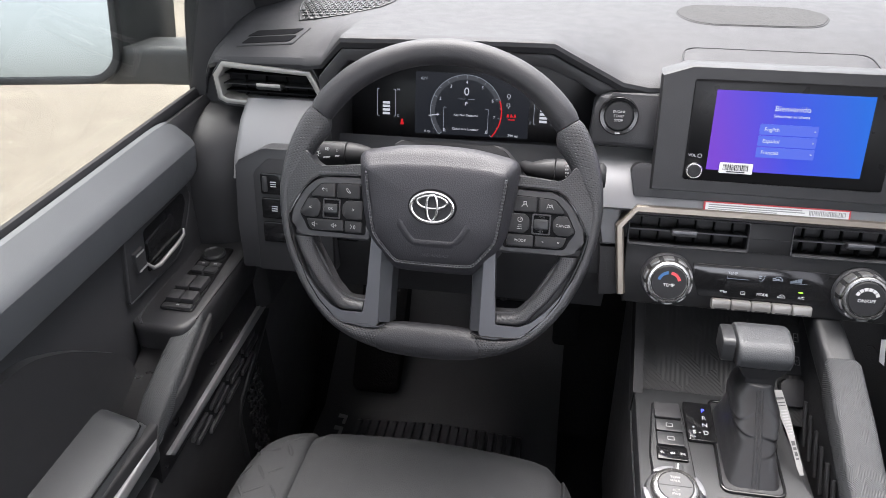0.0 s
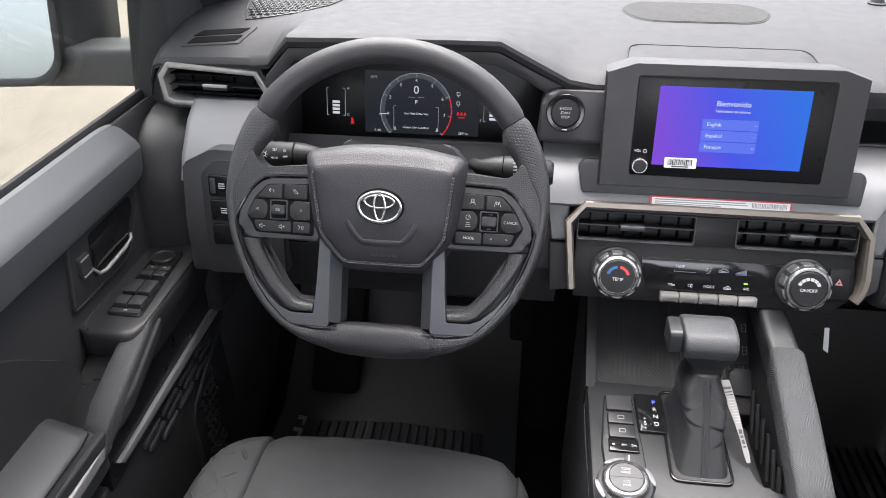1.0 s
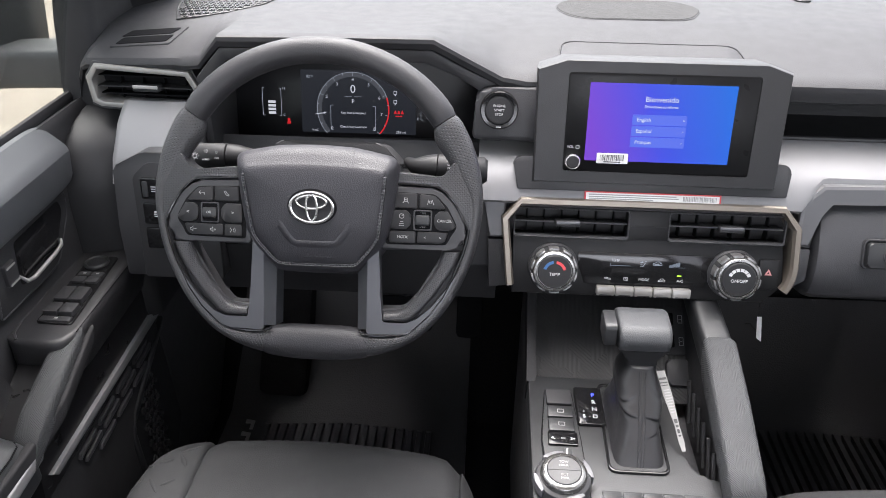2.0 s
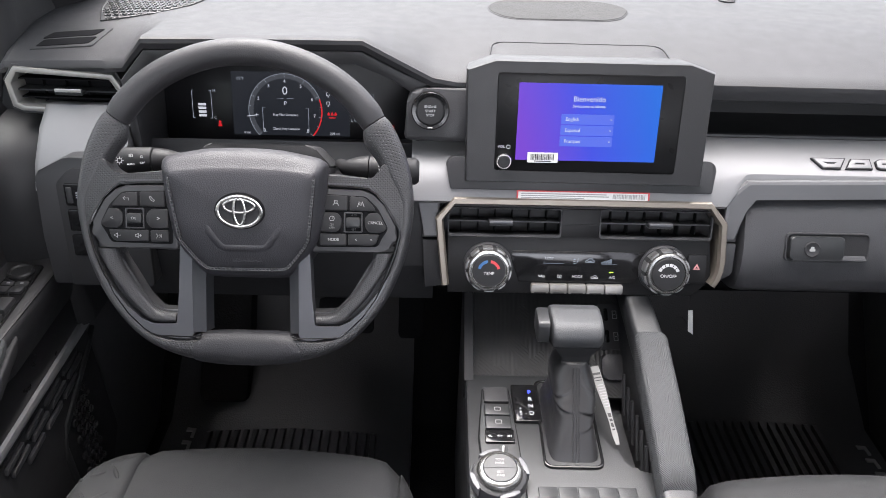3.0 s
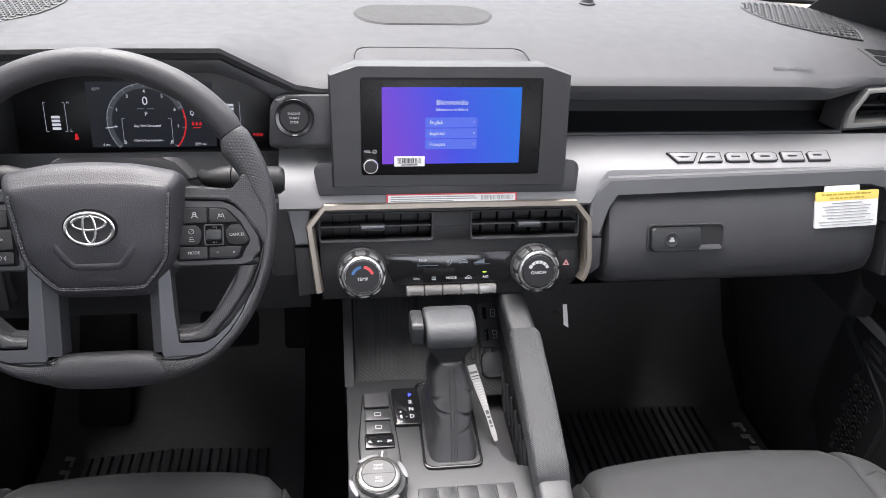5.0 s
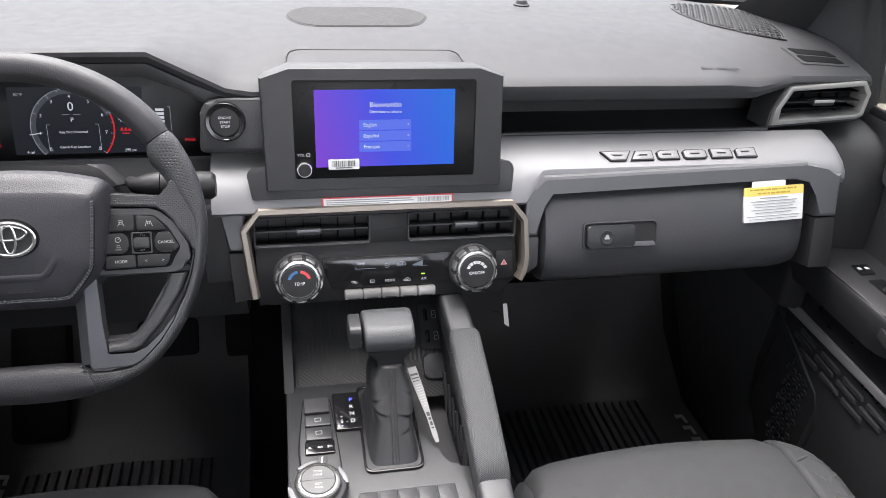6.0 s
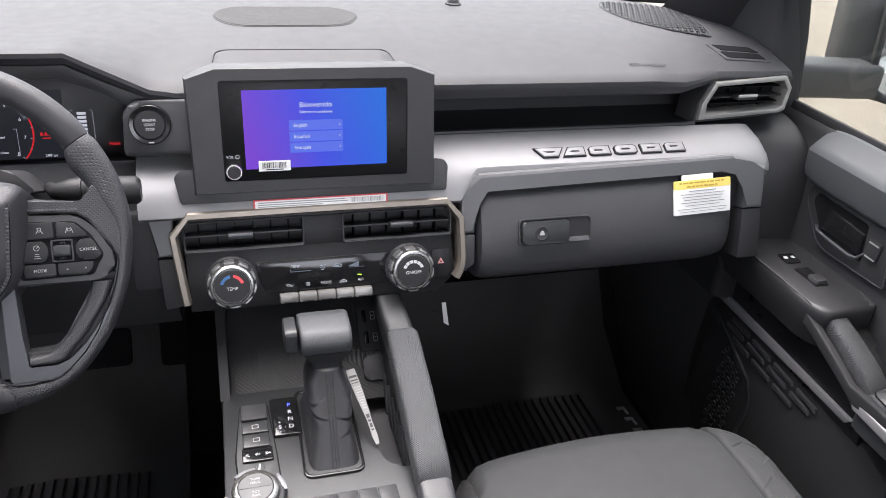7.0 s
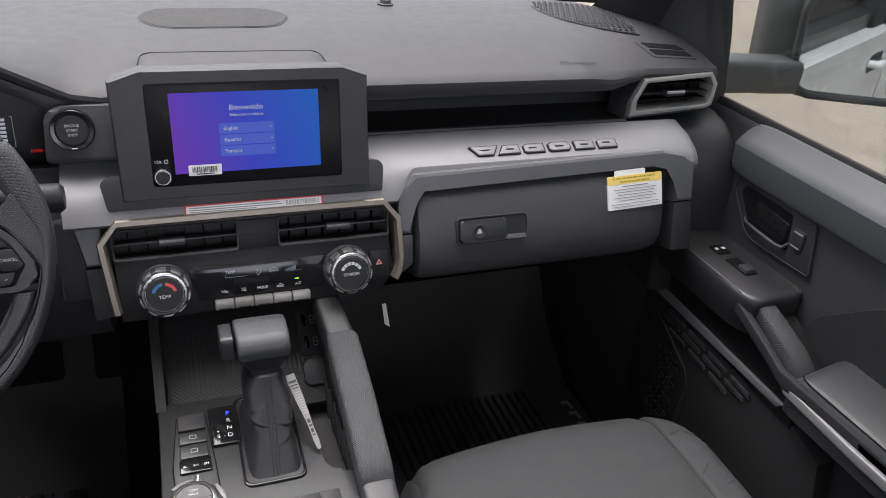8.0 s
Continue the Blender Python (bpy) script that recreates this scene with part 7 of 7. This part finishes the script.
    for z, d in ((0.655, 0.012), (0.690, 0.002), (0.712, 0.0), (0.7185, 0.001), (0.7215, 0.003), (0.7228, 0.007)):
        rings.append([(s * min(x + d, 0.770), y + d * (1 if y < 0.9 else 0), z) for x, y in plan])
    loft(b, rings)
    part("armrest", b, ARMSHELF, D, "black armrest shelf", smooth=50)
    b = bmesh.new()
    tube(b, [(s * x, y, 0.7218) for x, y in ((0.769, 1.070), (0.768, 0.860), (0.764, 0.835), (0.755, 0.823))], 0.0022, 6)
    part("shelf_piping", b, TRIM, D)
    b = bmesh.new()
    tube(b, [(s * (0.6885 + dx), y, 0.7214) for y in (1.070, 0.95, 0.845)], 0.0008, 5)
    part("shelf_seam", b, VOID, D)
    FA_ = Matrix.Translation((s * 0.7, 0, 0.7222))
    if s < 0:
        b = bmesh.new()
        slab(b, rounded([(-0.0485, 0.855), (-0.0500, 1.010), (-0.012, 1.012), (-0.002, 0.854)], 0.006), -0.004, 0.003, FA_, 0.001)
        plate_ = part("switch_plate", b, GLOSS, D, "glossy black switch plate")
        b = bmesh.new()
        lathe(b, [(0.0165, 0.002), (0.0165, 0.005), (0.0145, 0.007), (0.0125, 0.005), (0.0, 0.0052)], FA_ @ Matrix.Translation((-0.0340, 0.992, 0)), 28)
        part("mirror_knob", b, GREY, plate_, "round mirror adjuster")
        for y0, y1, n, h in ((0.9585, 0.9690, 2, 0.005), (0.9420, 0.9555, 2, 0.0065), (0.897, 0.926, 2, 0.010), (0.8695, 0.890, 2, 0.010), (0.8575, 0.8675, 1, 0.005)):
            for k in range(n):
                b = bmesh.new()
                right = -0.0125 + (1.0 - (y0 + y1) / 2) * 0.055
                wd = (right + 0.0460) / n
                u0 = -0.0460 + wd * k
                slab(b, rounded(rect(u0, u0 + wd - 0.0015, y0, y1), 0.002), 0.001, h, FA_, 0.002)
                kk = part("window_switch" if h > 0.006 else "lock_switch", b, DARK, plate_)
                if h < 0.006:
                    b = bmesh.new()
                    box(b, u0 + wd / 2 - 0.002, u0 + wd / 2 + 0.002, (y0 + y1) / 2 - 0.0012, (y0 + y1) / 2 + 0.0012, h - 0.001, h + 0.0004, F=FA_)
                    part("mark", b, INKDIM, kk)
    else:
        b = bmesh.new()
        slab(b, rounded([(0.009, 0.947), (0.011, 0.975), (0.038, 0.975), (0.034, 0.947)], 0.002), -0.003, 0.0028, FA_, 0.0008)
        lk = part("lock_plate", b, GLOSS, D, "small glossy lock switch")
        b = bmesh.new()
        for u in (0.017, 0.030):
            box(b, u - 0.003, u + 0.003, 0.960, 0.966, 0.002, 0.0033, F=FA_)
        part("mark", b, INK, lk)
        b = bmesh.new()
        slab(b, rounded([(0.009, 0.882), (0.009, 0.932), (0.034, 0.933), (0.032, 0.882)], 0.002), -0.003, 0.0024, FA_, 0.0008)
        wp = part("switch_plate", b, GLOSS, D, "glossy window switch plate")
        b = bmesh.new()
        slab(b, rounded([(0.0115, 0.885), (0.0115, 0.905), (0.0305, 0.905), (0.0305, 0.885)], 0.002), 0.001, 0.0085, FA_, 0.002)
        part("window_switch", b, TRIM, wp)
    # slanting pull grip
    def beam(name, path, wx, wz, material, label=""):
        b_ = bmesh.new()
        rings = []
        for (x, y, z), k in path:
            rings.append([(s * (x + u * k), y + v * 0.55 * k, z + v * k) for u, v in rounded(rect(-wx, wx, -wz, wz), min(wx, wz) * 0.6, 3)])
        loft(b_, rings)
        return part(name, b_, material, D, label, smooth=50)

    beam("pull_grip", [((0.703, 0.850, 0.704), 0.85), ((0.703, 0.842, 0.703), 1.0), ((0.703, 0.785, 0.683), 1.05), ((0.705, 0.735, 0.661), 1.05), ((0.707, 0.715, 0.646), 0.95)], 0.0155, 0.020, GRIP, "pull grip wrapped in ribbed rubber")
    beam("grip_side", [((0.689 + dx * 0.6, 0.865, 0.700), 1.0), ((0.686 + dx * 0.6, 0.840, 0.695), 1.0), ((0.685 + dx * 0.6, 0.770, 0.668), 1.0), ((0.695 + dx, 0.735, 0.648), 1.0), ((0.703 + dx, 0.60, 0.642), 1.0), ((0.703 + dx, 0.05, 0.640), 1.0)], 0.006, 0.012, PILLAR, "black flank of the grip")
    beam("armrest_strip", [((0.6945 + dx, 0.728, 0.638), 1.0), ((0.6945 + dx, 0.60, 0.631), 1.0), ((0.6945 + dx, 0.05, 0.629), 1.0)], 0.0045, 0.008, SILVER, "satin silver strip")
    # padded armrest
    b = bmesh.new()
    rings = []
    for y, k in ((0.730, 0.30), (0.728, 0.62), (0.723, 0.84), (0.714, 0.95), (0.700, 1.0), (0.50, 1.0), (0.05, 1.0)):
        ring = rounded([(0.697 + dx, 0.600), (0.697 + dx, 0.654), (0.704 + dx, 0.665), (0.770, 0.688), (0.770, 0.600)], [0.003, 0.006, 0.012, 0.004, 0.002], 3)
        rings.append([(s * (0.735 + (x - 0.735) * (0.6 + 0.4 * k)), y, 0.600 + (z - 0.600) * k) for x, z in ring])
    loft(b, rings)
    part("armrest_pad", b, PADSMOOTH, D, "padded vinyl armrest", smooth=60)
    b = bmesh.new()
    tube(b, [(s * (0.7005 + dx), y, 0.6645) for y in (0.06, 0.40, 0.66, 0.692)] + [(s * (0.7050 + dx), 0.711, 0.6625), (s * (0.7150 + dx), 0.721, 0.659)], 0.0011, 5)
    part("armrest_seam", b, VOID, D)
    b = bmesh.new()
    slab(b, rounded([(0.0, 0.60), (0.0, 0.812), (0.635, 0.812), (0.700, 0.775), (0.788, 0.702), (0.800, 0.60)], [0.01, 0.01, 0.03, 0.03, 0.03, 0.01], 5), -0.004, 0.010, F, 0.007, 4)
    part("insert", b, ARMSHELF, D, "padded vinyl door insert")
    # lower part: glossy panel, strip, slots
    b = bmesh.new()
    Fl_ = Matrix(((0, 0, -s, s * 0.712), (1, 0, 0, 0), (0, 1, 0, 0), (0, 0, 0, 1)))
    slab(b, [(0.720, 0.560), (0.730, 0.640), (0.830, 0.690), (1.08, 0.690), (1.08, 0.590)], -0.05, 0.006, Fl_, 0.003)
    part("lower_panel", b, surface("satin_black_panel", (0.010, 0.010, 0.011), 0.3), D, "satin black lower panel")
    b = bmesh.new()
    slab(b, [(0.748, 0.580), (0.738, 0.591), (1.065, 0.605), (1.075, 0.589)], -0.02, 0.012, Fl_, 0.002)
    part("lower_strip", b, SILVER, D, "grey metal trim strip")
    b = bmesh.new()
    slab(b, [(0.60, 0.30), (0.66, 0.545), (0.735, 0.572), (1.07, 0.590), (1.09, 0.36), (1.02, 0.28)], -0.04, 0.002, Fl_, 0.006)
    part("door_pocket", b, PILLAR, D, "black door pocket")
    for r in range(3):
        for c in range(4 - (r == 2)):
            b = bmesh.new()
            y0 = 0.800 + 0.0575 * c + (0.010 if r == 1 else 0.046 if r == 2 else 0.0)
            z0 = 0.5485 - 0.0140 * r + 0.0046 * c
            slab(b, rounded([(y0, z0), (y0 + 0.004, z0 + 0.0075), (y0 + 0.049, z0 + 0.0115), (y0 + 0.046, z0 + 0.0035)], 0.002), 0.0, 0.0065, Fl_, 0.002)
            part("pocket_slat", b, TRIM, D)
    beam("speaker_trim", [((0.712, 1.085, 0.560), 0.7), ((0.712, 1.005, 0.522), 1.0), ((0.712, 0.940, 0.485), 1.0), ((0.712, 0.930, 0.455), 1.0), ((0.712, 0.938, 0.330), 1.0)], 0.006, 0.010, GREY, "bent grey trim round the door speaker")
    b = bmesh.new()
    for r in range(11):
        for c in range(4):
            y, z = 0.968 + 0.0145 * c + (0.007 if r % 2 else 0), 0.345 + 0.0165 * r
            if z < 0.50 + (y - 0.98) * 0.4:
                lathe(b, [(0.0062, 0.0), (0.0062, 0.003), (0.0045, 0.0035), (0.004, 0.001)], Matrix(((0, 0, -s, s * 0.709), (1, 0, 0, y), (0, 1, 0, z), (0, 0, 0, 1))), 6)
    tagged(part("speaker_mesh", b, PILLAR, D), "honeycomb speaker mesh", kind="stuff")
    return D


door(-1)
door(1)


# ---- white flank of the truck behind the front doors ----
for s in (-1, 1):
    bm = bmesh.new()
    loft(bm, [[(s * x, y, z) for y, z in ((-3.2, 0.05), (-3.2, 0.80), (-0.10, 0.850), (-0.10, 0.05))] for x in (0.86, 0.885)])
    tagged(part("wall_flank", bm, WHITEPAINT), "white painted rear flank of the truck", "body panel", kind="structure")

# ---- outside mirrors ----
for s in (-1, 1):
    mir = thing("side_mirror", (s * 0.99, 1.14, 0.90), ("driver's" if s < 0 else "passenger's") + " door mirror, black housing on a short arm", "side mirror", "side mirrors")
    bm = bmesh.new()
    FM = face(-1.03, 1.135, 1.008, 7, 15) if s < 0 else face(1.088, 1.130, 0.990, 0, -31)
    P = lambda k, kz: [(u * s * k, v * kz) for u, v in rounded([(-0.118, -0.066), (-0.128, 0.080), (-0.090, 0.118), (0.12, 0.118), (0.135, -0.02), (0.09, -0.088), (-0.09, -0.092)], 0.03, 5)]
    loft(bm, [[FM @ Vector((u + s * du, v, w)) for u, v in P(k, k)] for k, w, du in ((1.0, 0.0, 0), (1.05, -0.012, -0.006), (1.06, -0.05, -0.030), (0.98, -0.11, -0.055), (0.75, -0.165, -0.050))])
    part("housing", bm, SHELL, mir, "black mirror housing", smooth=60)
    bm = bmesh.new()
    # the glass is turned in a little further than its housing
    slab(bm, P(0.93, 0.91), 0.004, 0.007, FM @ Matrix.Rotation(radians(1 if s < 0 else 0), 4, "Y") @ Matrix.Rotation(radians(-3 if s < 0 else 0), 4, "X"))
    part("mirror_glass", bm, MIRROR, mir, "clean mirror glass")
    bm = bmesh.new()
    frame_ring(bm, P(1.0, 1.0), P(0.91, 0.88), -0.010, 0.020, FM, 0.004)
    part("rim", bm, TRIM, mir)
    bm = bmesh.new()
    loft(bm, [[(s * x, y + v, z + w) for v, w in rounded(rect(-0.035, 0.035, -h, h), 0.012, 3)] for x, y, z, h in ((0.80, 1.185, 0.944, 0.029), (0.87, 1.185, 0.942, 0.029), (0.93, 1.187, 0.938, 0.029), (0.985, 1.19, 0.935, 0.029))])
    part("arm", bm, SHELL, mir, "short black mirror arm", smooth=50)


# ---- seats ----
def seat(cx_, side):
    S = thing("front_seat", (cx_, 0.55, 0.20), "dark grey cloth front seat with stitched side bolsters", "car seat", "front seats")
    hw = 0.232 if side < 0 else 0.246

    def top(u, y):
        edge = abs(u) / hw
        z = (0.556 if side > 0 else 0.562) - 0.004 * edge
        return z

    def front_at(u):
        e = abs(u) / hw
        return (0.853 if side > 0 else 0.878) - 0.025 * e ** 2 - (0.11 if u * side > 0 else 0.07) * max(0.0, (e - 0.6) / 0.4) ** 3

    def grid(u0, u1, nu, name, material, label, groove0, groove1):
        b = bmesh.new()
        rings = []
        for i in range(nu + 1):
            u = u0 + (u1 - u0) * i / nu
            e = abs(u) / hw
            front = front_at(u)
            drop = 0.0
            if e > 0.80:
                drop = 0.11 * (1 - math.sqrt(max(0, 1 - ((e - 0.80) / 0.20) ** 2)))
            g = 0.0
            if (groove0 and i == 0) or (groove1 and i == nu):
                g = 0.0045
            ring = []
            zt = top(u, 0) - drop
            R_ = 0.062 - g * 0.3
            for y in (0.28, 0.40, 0.52, 0.64, 0.74):
                ring.append((u, y, zt - g + 0.004 * math.sin(y * 9)))
            for q in range(0, 100, 10):
                a = radians(q)
                ring.append((u, front - R_ - g + R_ * math.sin(a), zt - g - R_ + R_ * math.cos(a)))
            ring += [(u, front - g - 0.01, min(zt - 0.10, 0.44)), (u, front - 0.05, 0.34), (u, 0.28, 0.34)]
            rings.append([(cx_ + p[0], p[1], p[2]) for p in ring])
        loft(b, rings)
        return part(name, b, material, S, label, smooth=70)

    def skin(u, y):
        """Height of the cloth at u beside the seat's middle line."""
        e = abs(u) / hw
        z = top(u, 0) - (0.11 * (1 - math.sqrt(max(0, 1 - ((e - 0.80) / 0.20) ** 2))) if e > 0.80 else 0.0)
        k = max(0.0, y - front_at(u) + 0.062)
        return z - 0.062 + math.sqrt(max(0.0, 0.062 ** 2 - k * k)) + 0.004 * math.sin(min(y, 0.74) * 9) * (1.0 if k == 0 else 0.3)

    def slashes(u0, u1, seed):
        """Short embossed dashes that lean this way and that, row by row."""
        rnd = random.Random(seed)
        b = bmesh.new()
        for r in range(12):
            for c in range(3):
                u, y = u0 + (u1 - u0) * (c + 0.25 + 0.5 * rnd.random()) / 3, 0.46 + 0.033 * r + 0.010 * rnd.random()
                a, ln = radians((32 if (r + c) % 2 else -52) + rnd.uniform(-14, 14)), rnd.uniform(0.009, 0.016)
                if y > front_at(u) - 0.03:
                    continue
                rings_ = []
                for k in (-1.0, -0.8, -0.4, 0.0, 0.4, 0.8, 1.0):
                    pu, py = u + math.cos(a) * ln * k, y + math.sin(a) * ln * k
                    w_ = 0.0030 * (1 - 0.75 * abs(k) ** 3)
                    ring = []
                    for q, h in ((-1, -0.0012), (-0.55, 0.0001), (-0.15, 0.0006), (0.15, 0.0006), (0.55, 0.0001), (1, -0.0012)):
                        qu, qy = pu - math.sin(a) * w_ * q, py + math.cos(a) * w_ * q
                        ring.append((cx_ + qu, qy, skin(qu, qy) + h * (1 - 0.8 * abs(k) ** 4)))
                    rings_.append(ring)
                loft(b, rings_)
        tagged(part("embossed_pattern", b, SEAT, S, smooth=70), "short embossed slashes in the bolster's cloth", kind="stuff")

    seam_l, seam_r = -0.132, 0.195
    if side > 0:
        seam_l, seam_r = -0.205, 0.161
    grid(-hw, seam_l, 14, "bolster", SEAT, "stitched side bolster", False, True)
    grid(seam_l, seam_r, 18, "cushion", SEAT, "flat grey seat panel", True, True)
    grid(seam_r, hw, 14, "bolster", SEAT, "stitched side bolster", True, False)
    if side < 0:
        slashes(-hw * 0.90, seam_l - 0.012, 3)
    else:
        slashes(seam_r + 0.012, hw * 0.90, 5)
    for sg in (-1, 1):
        bm = bmesh.new()
        u = sg * hw * 0.955
        front = front_at(u)
        zt = top(u, 0) - 0.11 * (1 - math.sqrt(1 - (0.155 / 0.20) ** 2))
        pts = [(cx_ + u + sg * 0.0015, y, zt + 0.0035) for y in [0.30 + 0.004 * i for i in range(int((front - 0.062 - 0.30) / 0.004))]]
        pts += [(cx_ + u + sg * 0.0015, front - 0.062 + 0.0635 * math.sin(radians(a)), zt - 0.061 + 0.0635 * math.cos(radians(a))) for a in range(0, 80, 4)]
        for p, q in zip(pts[::1], pts[1::1]):
            p, q = Vector(p), Vector(q)
            m_ = p.lerp(q, 0.62)
            tube(bm, [p, m_], 0.0008, 4)
        tagged(part("stitching", bm, STITCH, S), "pale stitched seam on the bolster", kind="stuff")
    bm = bmesh.new()
    box(bm, cx_ - 0.20, cx_ + 0.20, 0.30, 0.80, 0.215, 0.345, 0.03)
    part("seat_base", bm, DARK, S, "black plastic seat base")
    # unseen backrest, kept low to pass the rear lamp's light yet shade the footwells
    bm = bmesh.new()
    rings = []
    for y, z, w_, d_ in ((0.30, 0.50, 0.215, 0.055), (0.22, 0.60, 0.235, 0.07), (0.10, 0.76, 0.235, 0.065), (0.02, 0.89, 0.21, 0.055), (-0.01, 0.94, 0.17, 0.04)):
        rings.append([(cx_ + u, y + v, z + v * 0.4) for u, v in rounded(rect(-w_, w_, -d_, d_), d_ * 0.8, 4)])
    loft(bm, rings)
    part("backrest", bm, SEAT, S, "dark grey cloth backrest", smooth=70)
    return S


seat(-0.418, -1)
seat(0.366, 1)

# ---- floor mats and pedals ----
for s, x0, x1 in ((-1, -0.70, -0.22), (1, 0.20, 0.70)):
    mat_ = thing("floor_mat", ((x0 + x1) / 2, 1.0, 0.155), "ribbed black rubber floor mat with a pale printed mark", "floor mat", "floor mats")
    bm = bmesh.new()
    prof = [(0.50, 0.160), (0.50, 0.196), (1.27, 0.200), (1.40, 0.290), (1.47, 0.40), (1.475, 0.385), (1.41, 0.27), (1.28, 0.160)]
    loft(bm, [[(x, y, z) for y, z in prof] for x in (x0, x0 + 0.01, x1 - 0.01, x1)])
    part("sheet", bm, RUBBER, mat_)
    xa = x0 + 0.085 if s < 0 else x0 + 0.075
    for i in range(19):
        xx = xa + 0.0178 * i
        bm = bmesh.new()
        yend = (1.25 if s < 0 else 1.295) - 0.012 * abs(i - 9) / 9
        loft(bm, [[(xx + u, y, 0.198 + h * hh) for u, h in ((-0.006, 0), (-0.0045, 0.011), (0.0045, 0.011), (0.006, 0))] for y, hh in ((0.55, 1.0), (yend - 0.012, 1.0), (yend, 0.2))])
        part("rib", bm, RUBBER, mat_)
    # plain bars where the printed name runs
    Fm = Matrix.Translation((-0.6525 if s < 0 else 0.671, 1.20 if s < 0 else 1.19, 0.1995)) @ Matrix.Rotation(radians(-90 if s < 0 else -86), 4, "Z")
    for k in range(6):
        bm = bmesh.new()
        u0 = -0.045 + 0.034 * k if s < 0 else -0.035 + 0.034 * k
        slab(bm, [(u0, -0.009), (u0 + 0.003, 0.009), (u0 + 0.026, 0.009), (u0 + 0.026, 0.003), (u0 + 0.010, 0.003), (u0 + 0.010, -0.009)], -0.002, 0.0025, Fm)
        part("printed_mark", bm, INKDIM, mat_)
for x, y, z, w_, h_, nm in ((-0.34, 1.26, 0.47, 0.05, 0.032, "brake_pedal"), (-0.222, 1.29, 0.46, 0.024, 0.05, "accelerator_pedal")):
    ped = thing(nm, (x, y, z), "black rubber-faced pedal hanging in the footwell", "pedal")
    bm = bmesh.new()
    Fp_ = face(x, y, z, 35)
    slab(bm, rounded(rect(-w_, w_, -h_, h_), 0.01, 3), -0.012, 0.0, Fp_, 0.004)
    part("pad", bm, VOID, ped)
    bm = bmesh.new()
    tube(bm, [Fp_ @ Vector((0, h_ * 0.5, -0.01)), (x, y + 0.10, z + 0.14), (x, y + 0.14, z + 0.25)], 0.009, 8)
    part("pedal_arm", bm, DARK, ped)
foot = thing("footrest", (-0.60, 1.35, 0.30), "black rubber footrest beside the pedals", "footrest")
bm = bmesh.new()
slab(bm, rounded(rect(-0.05, 0.05, -0.13, 0.13), 0.02), -0.05, 0.0, face(-0.60, 1.37, 0.33, 38), 0.01)
part("pad", bm, CARPET, foot)
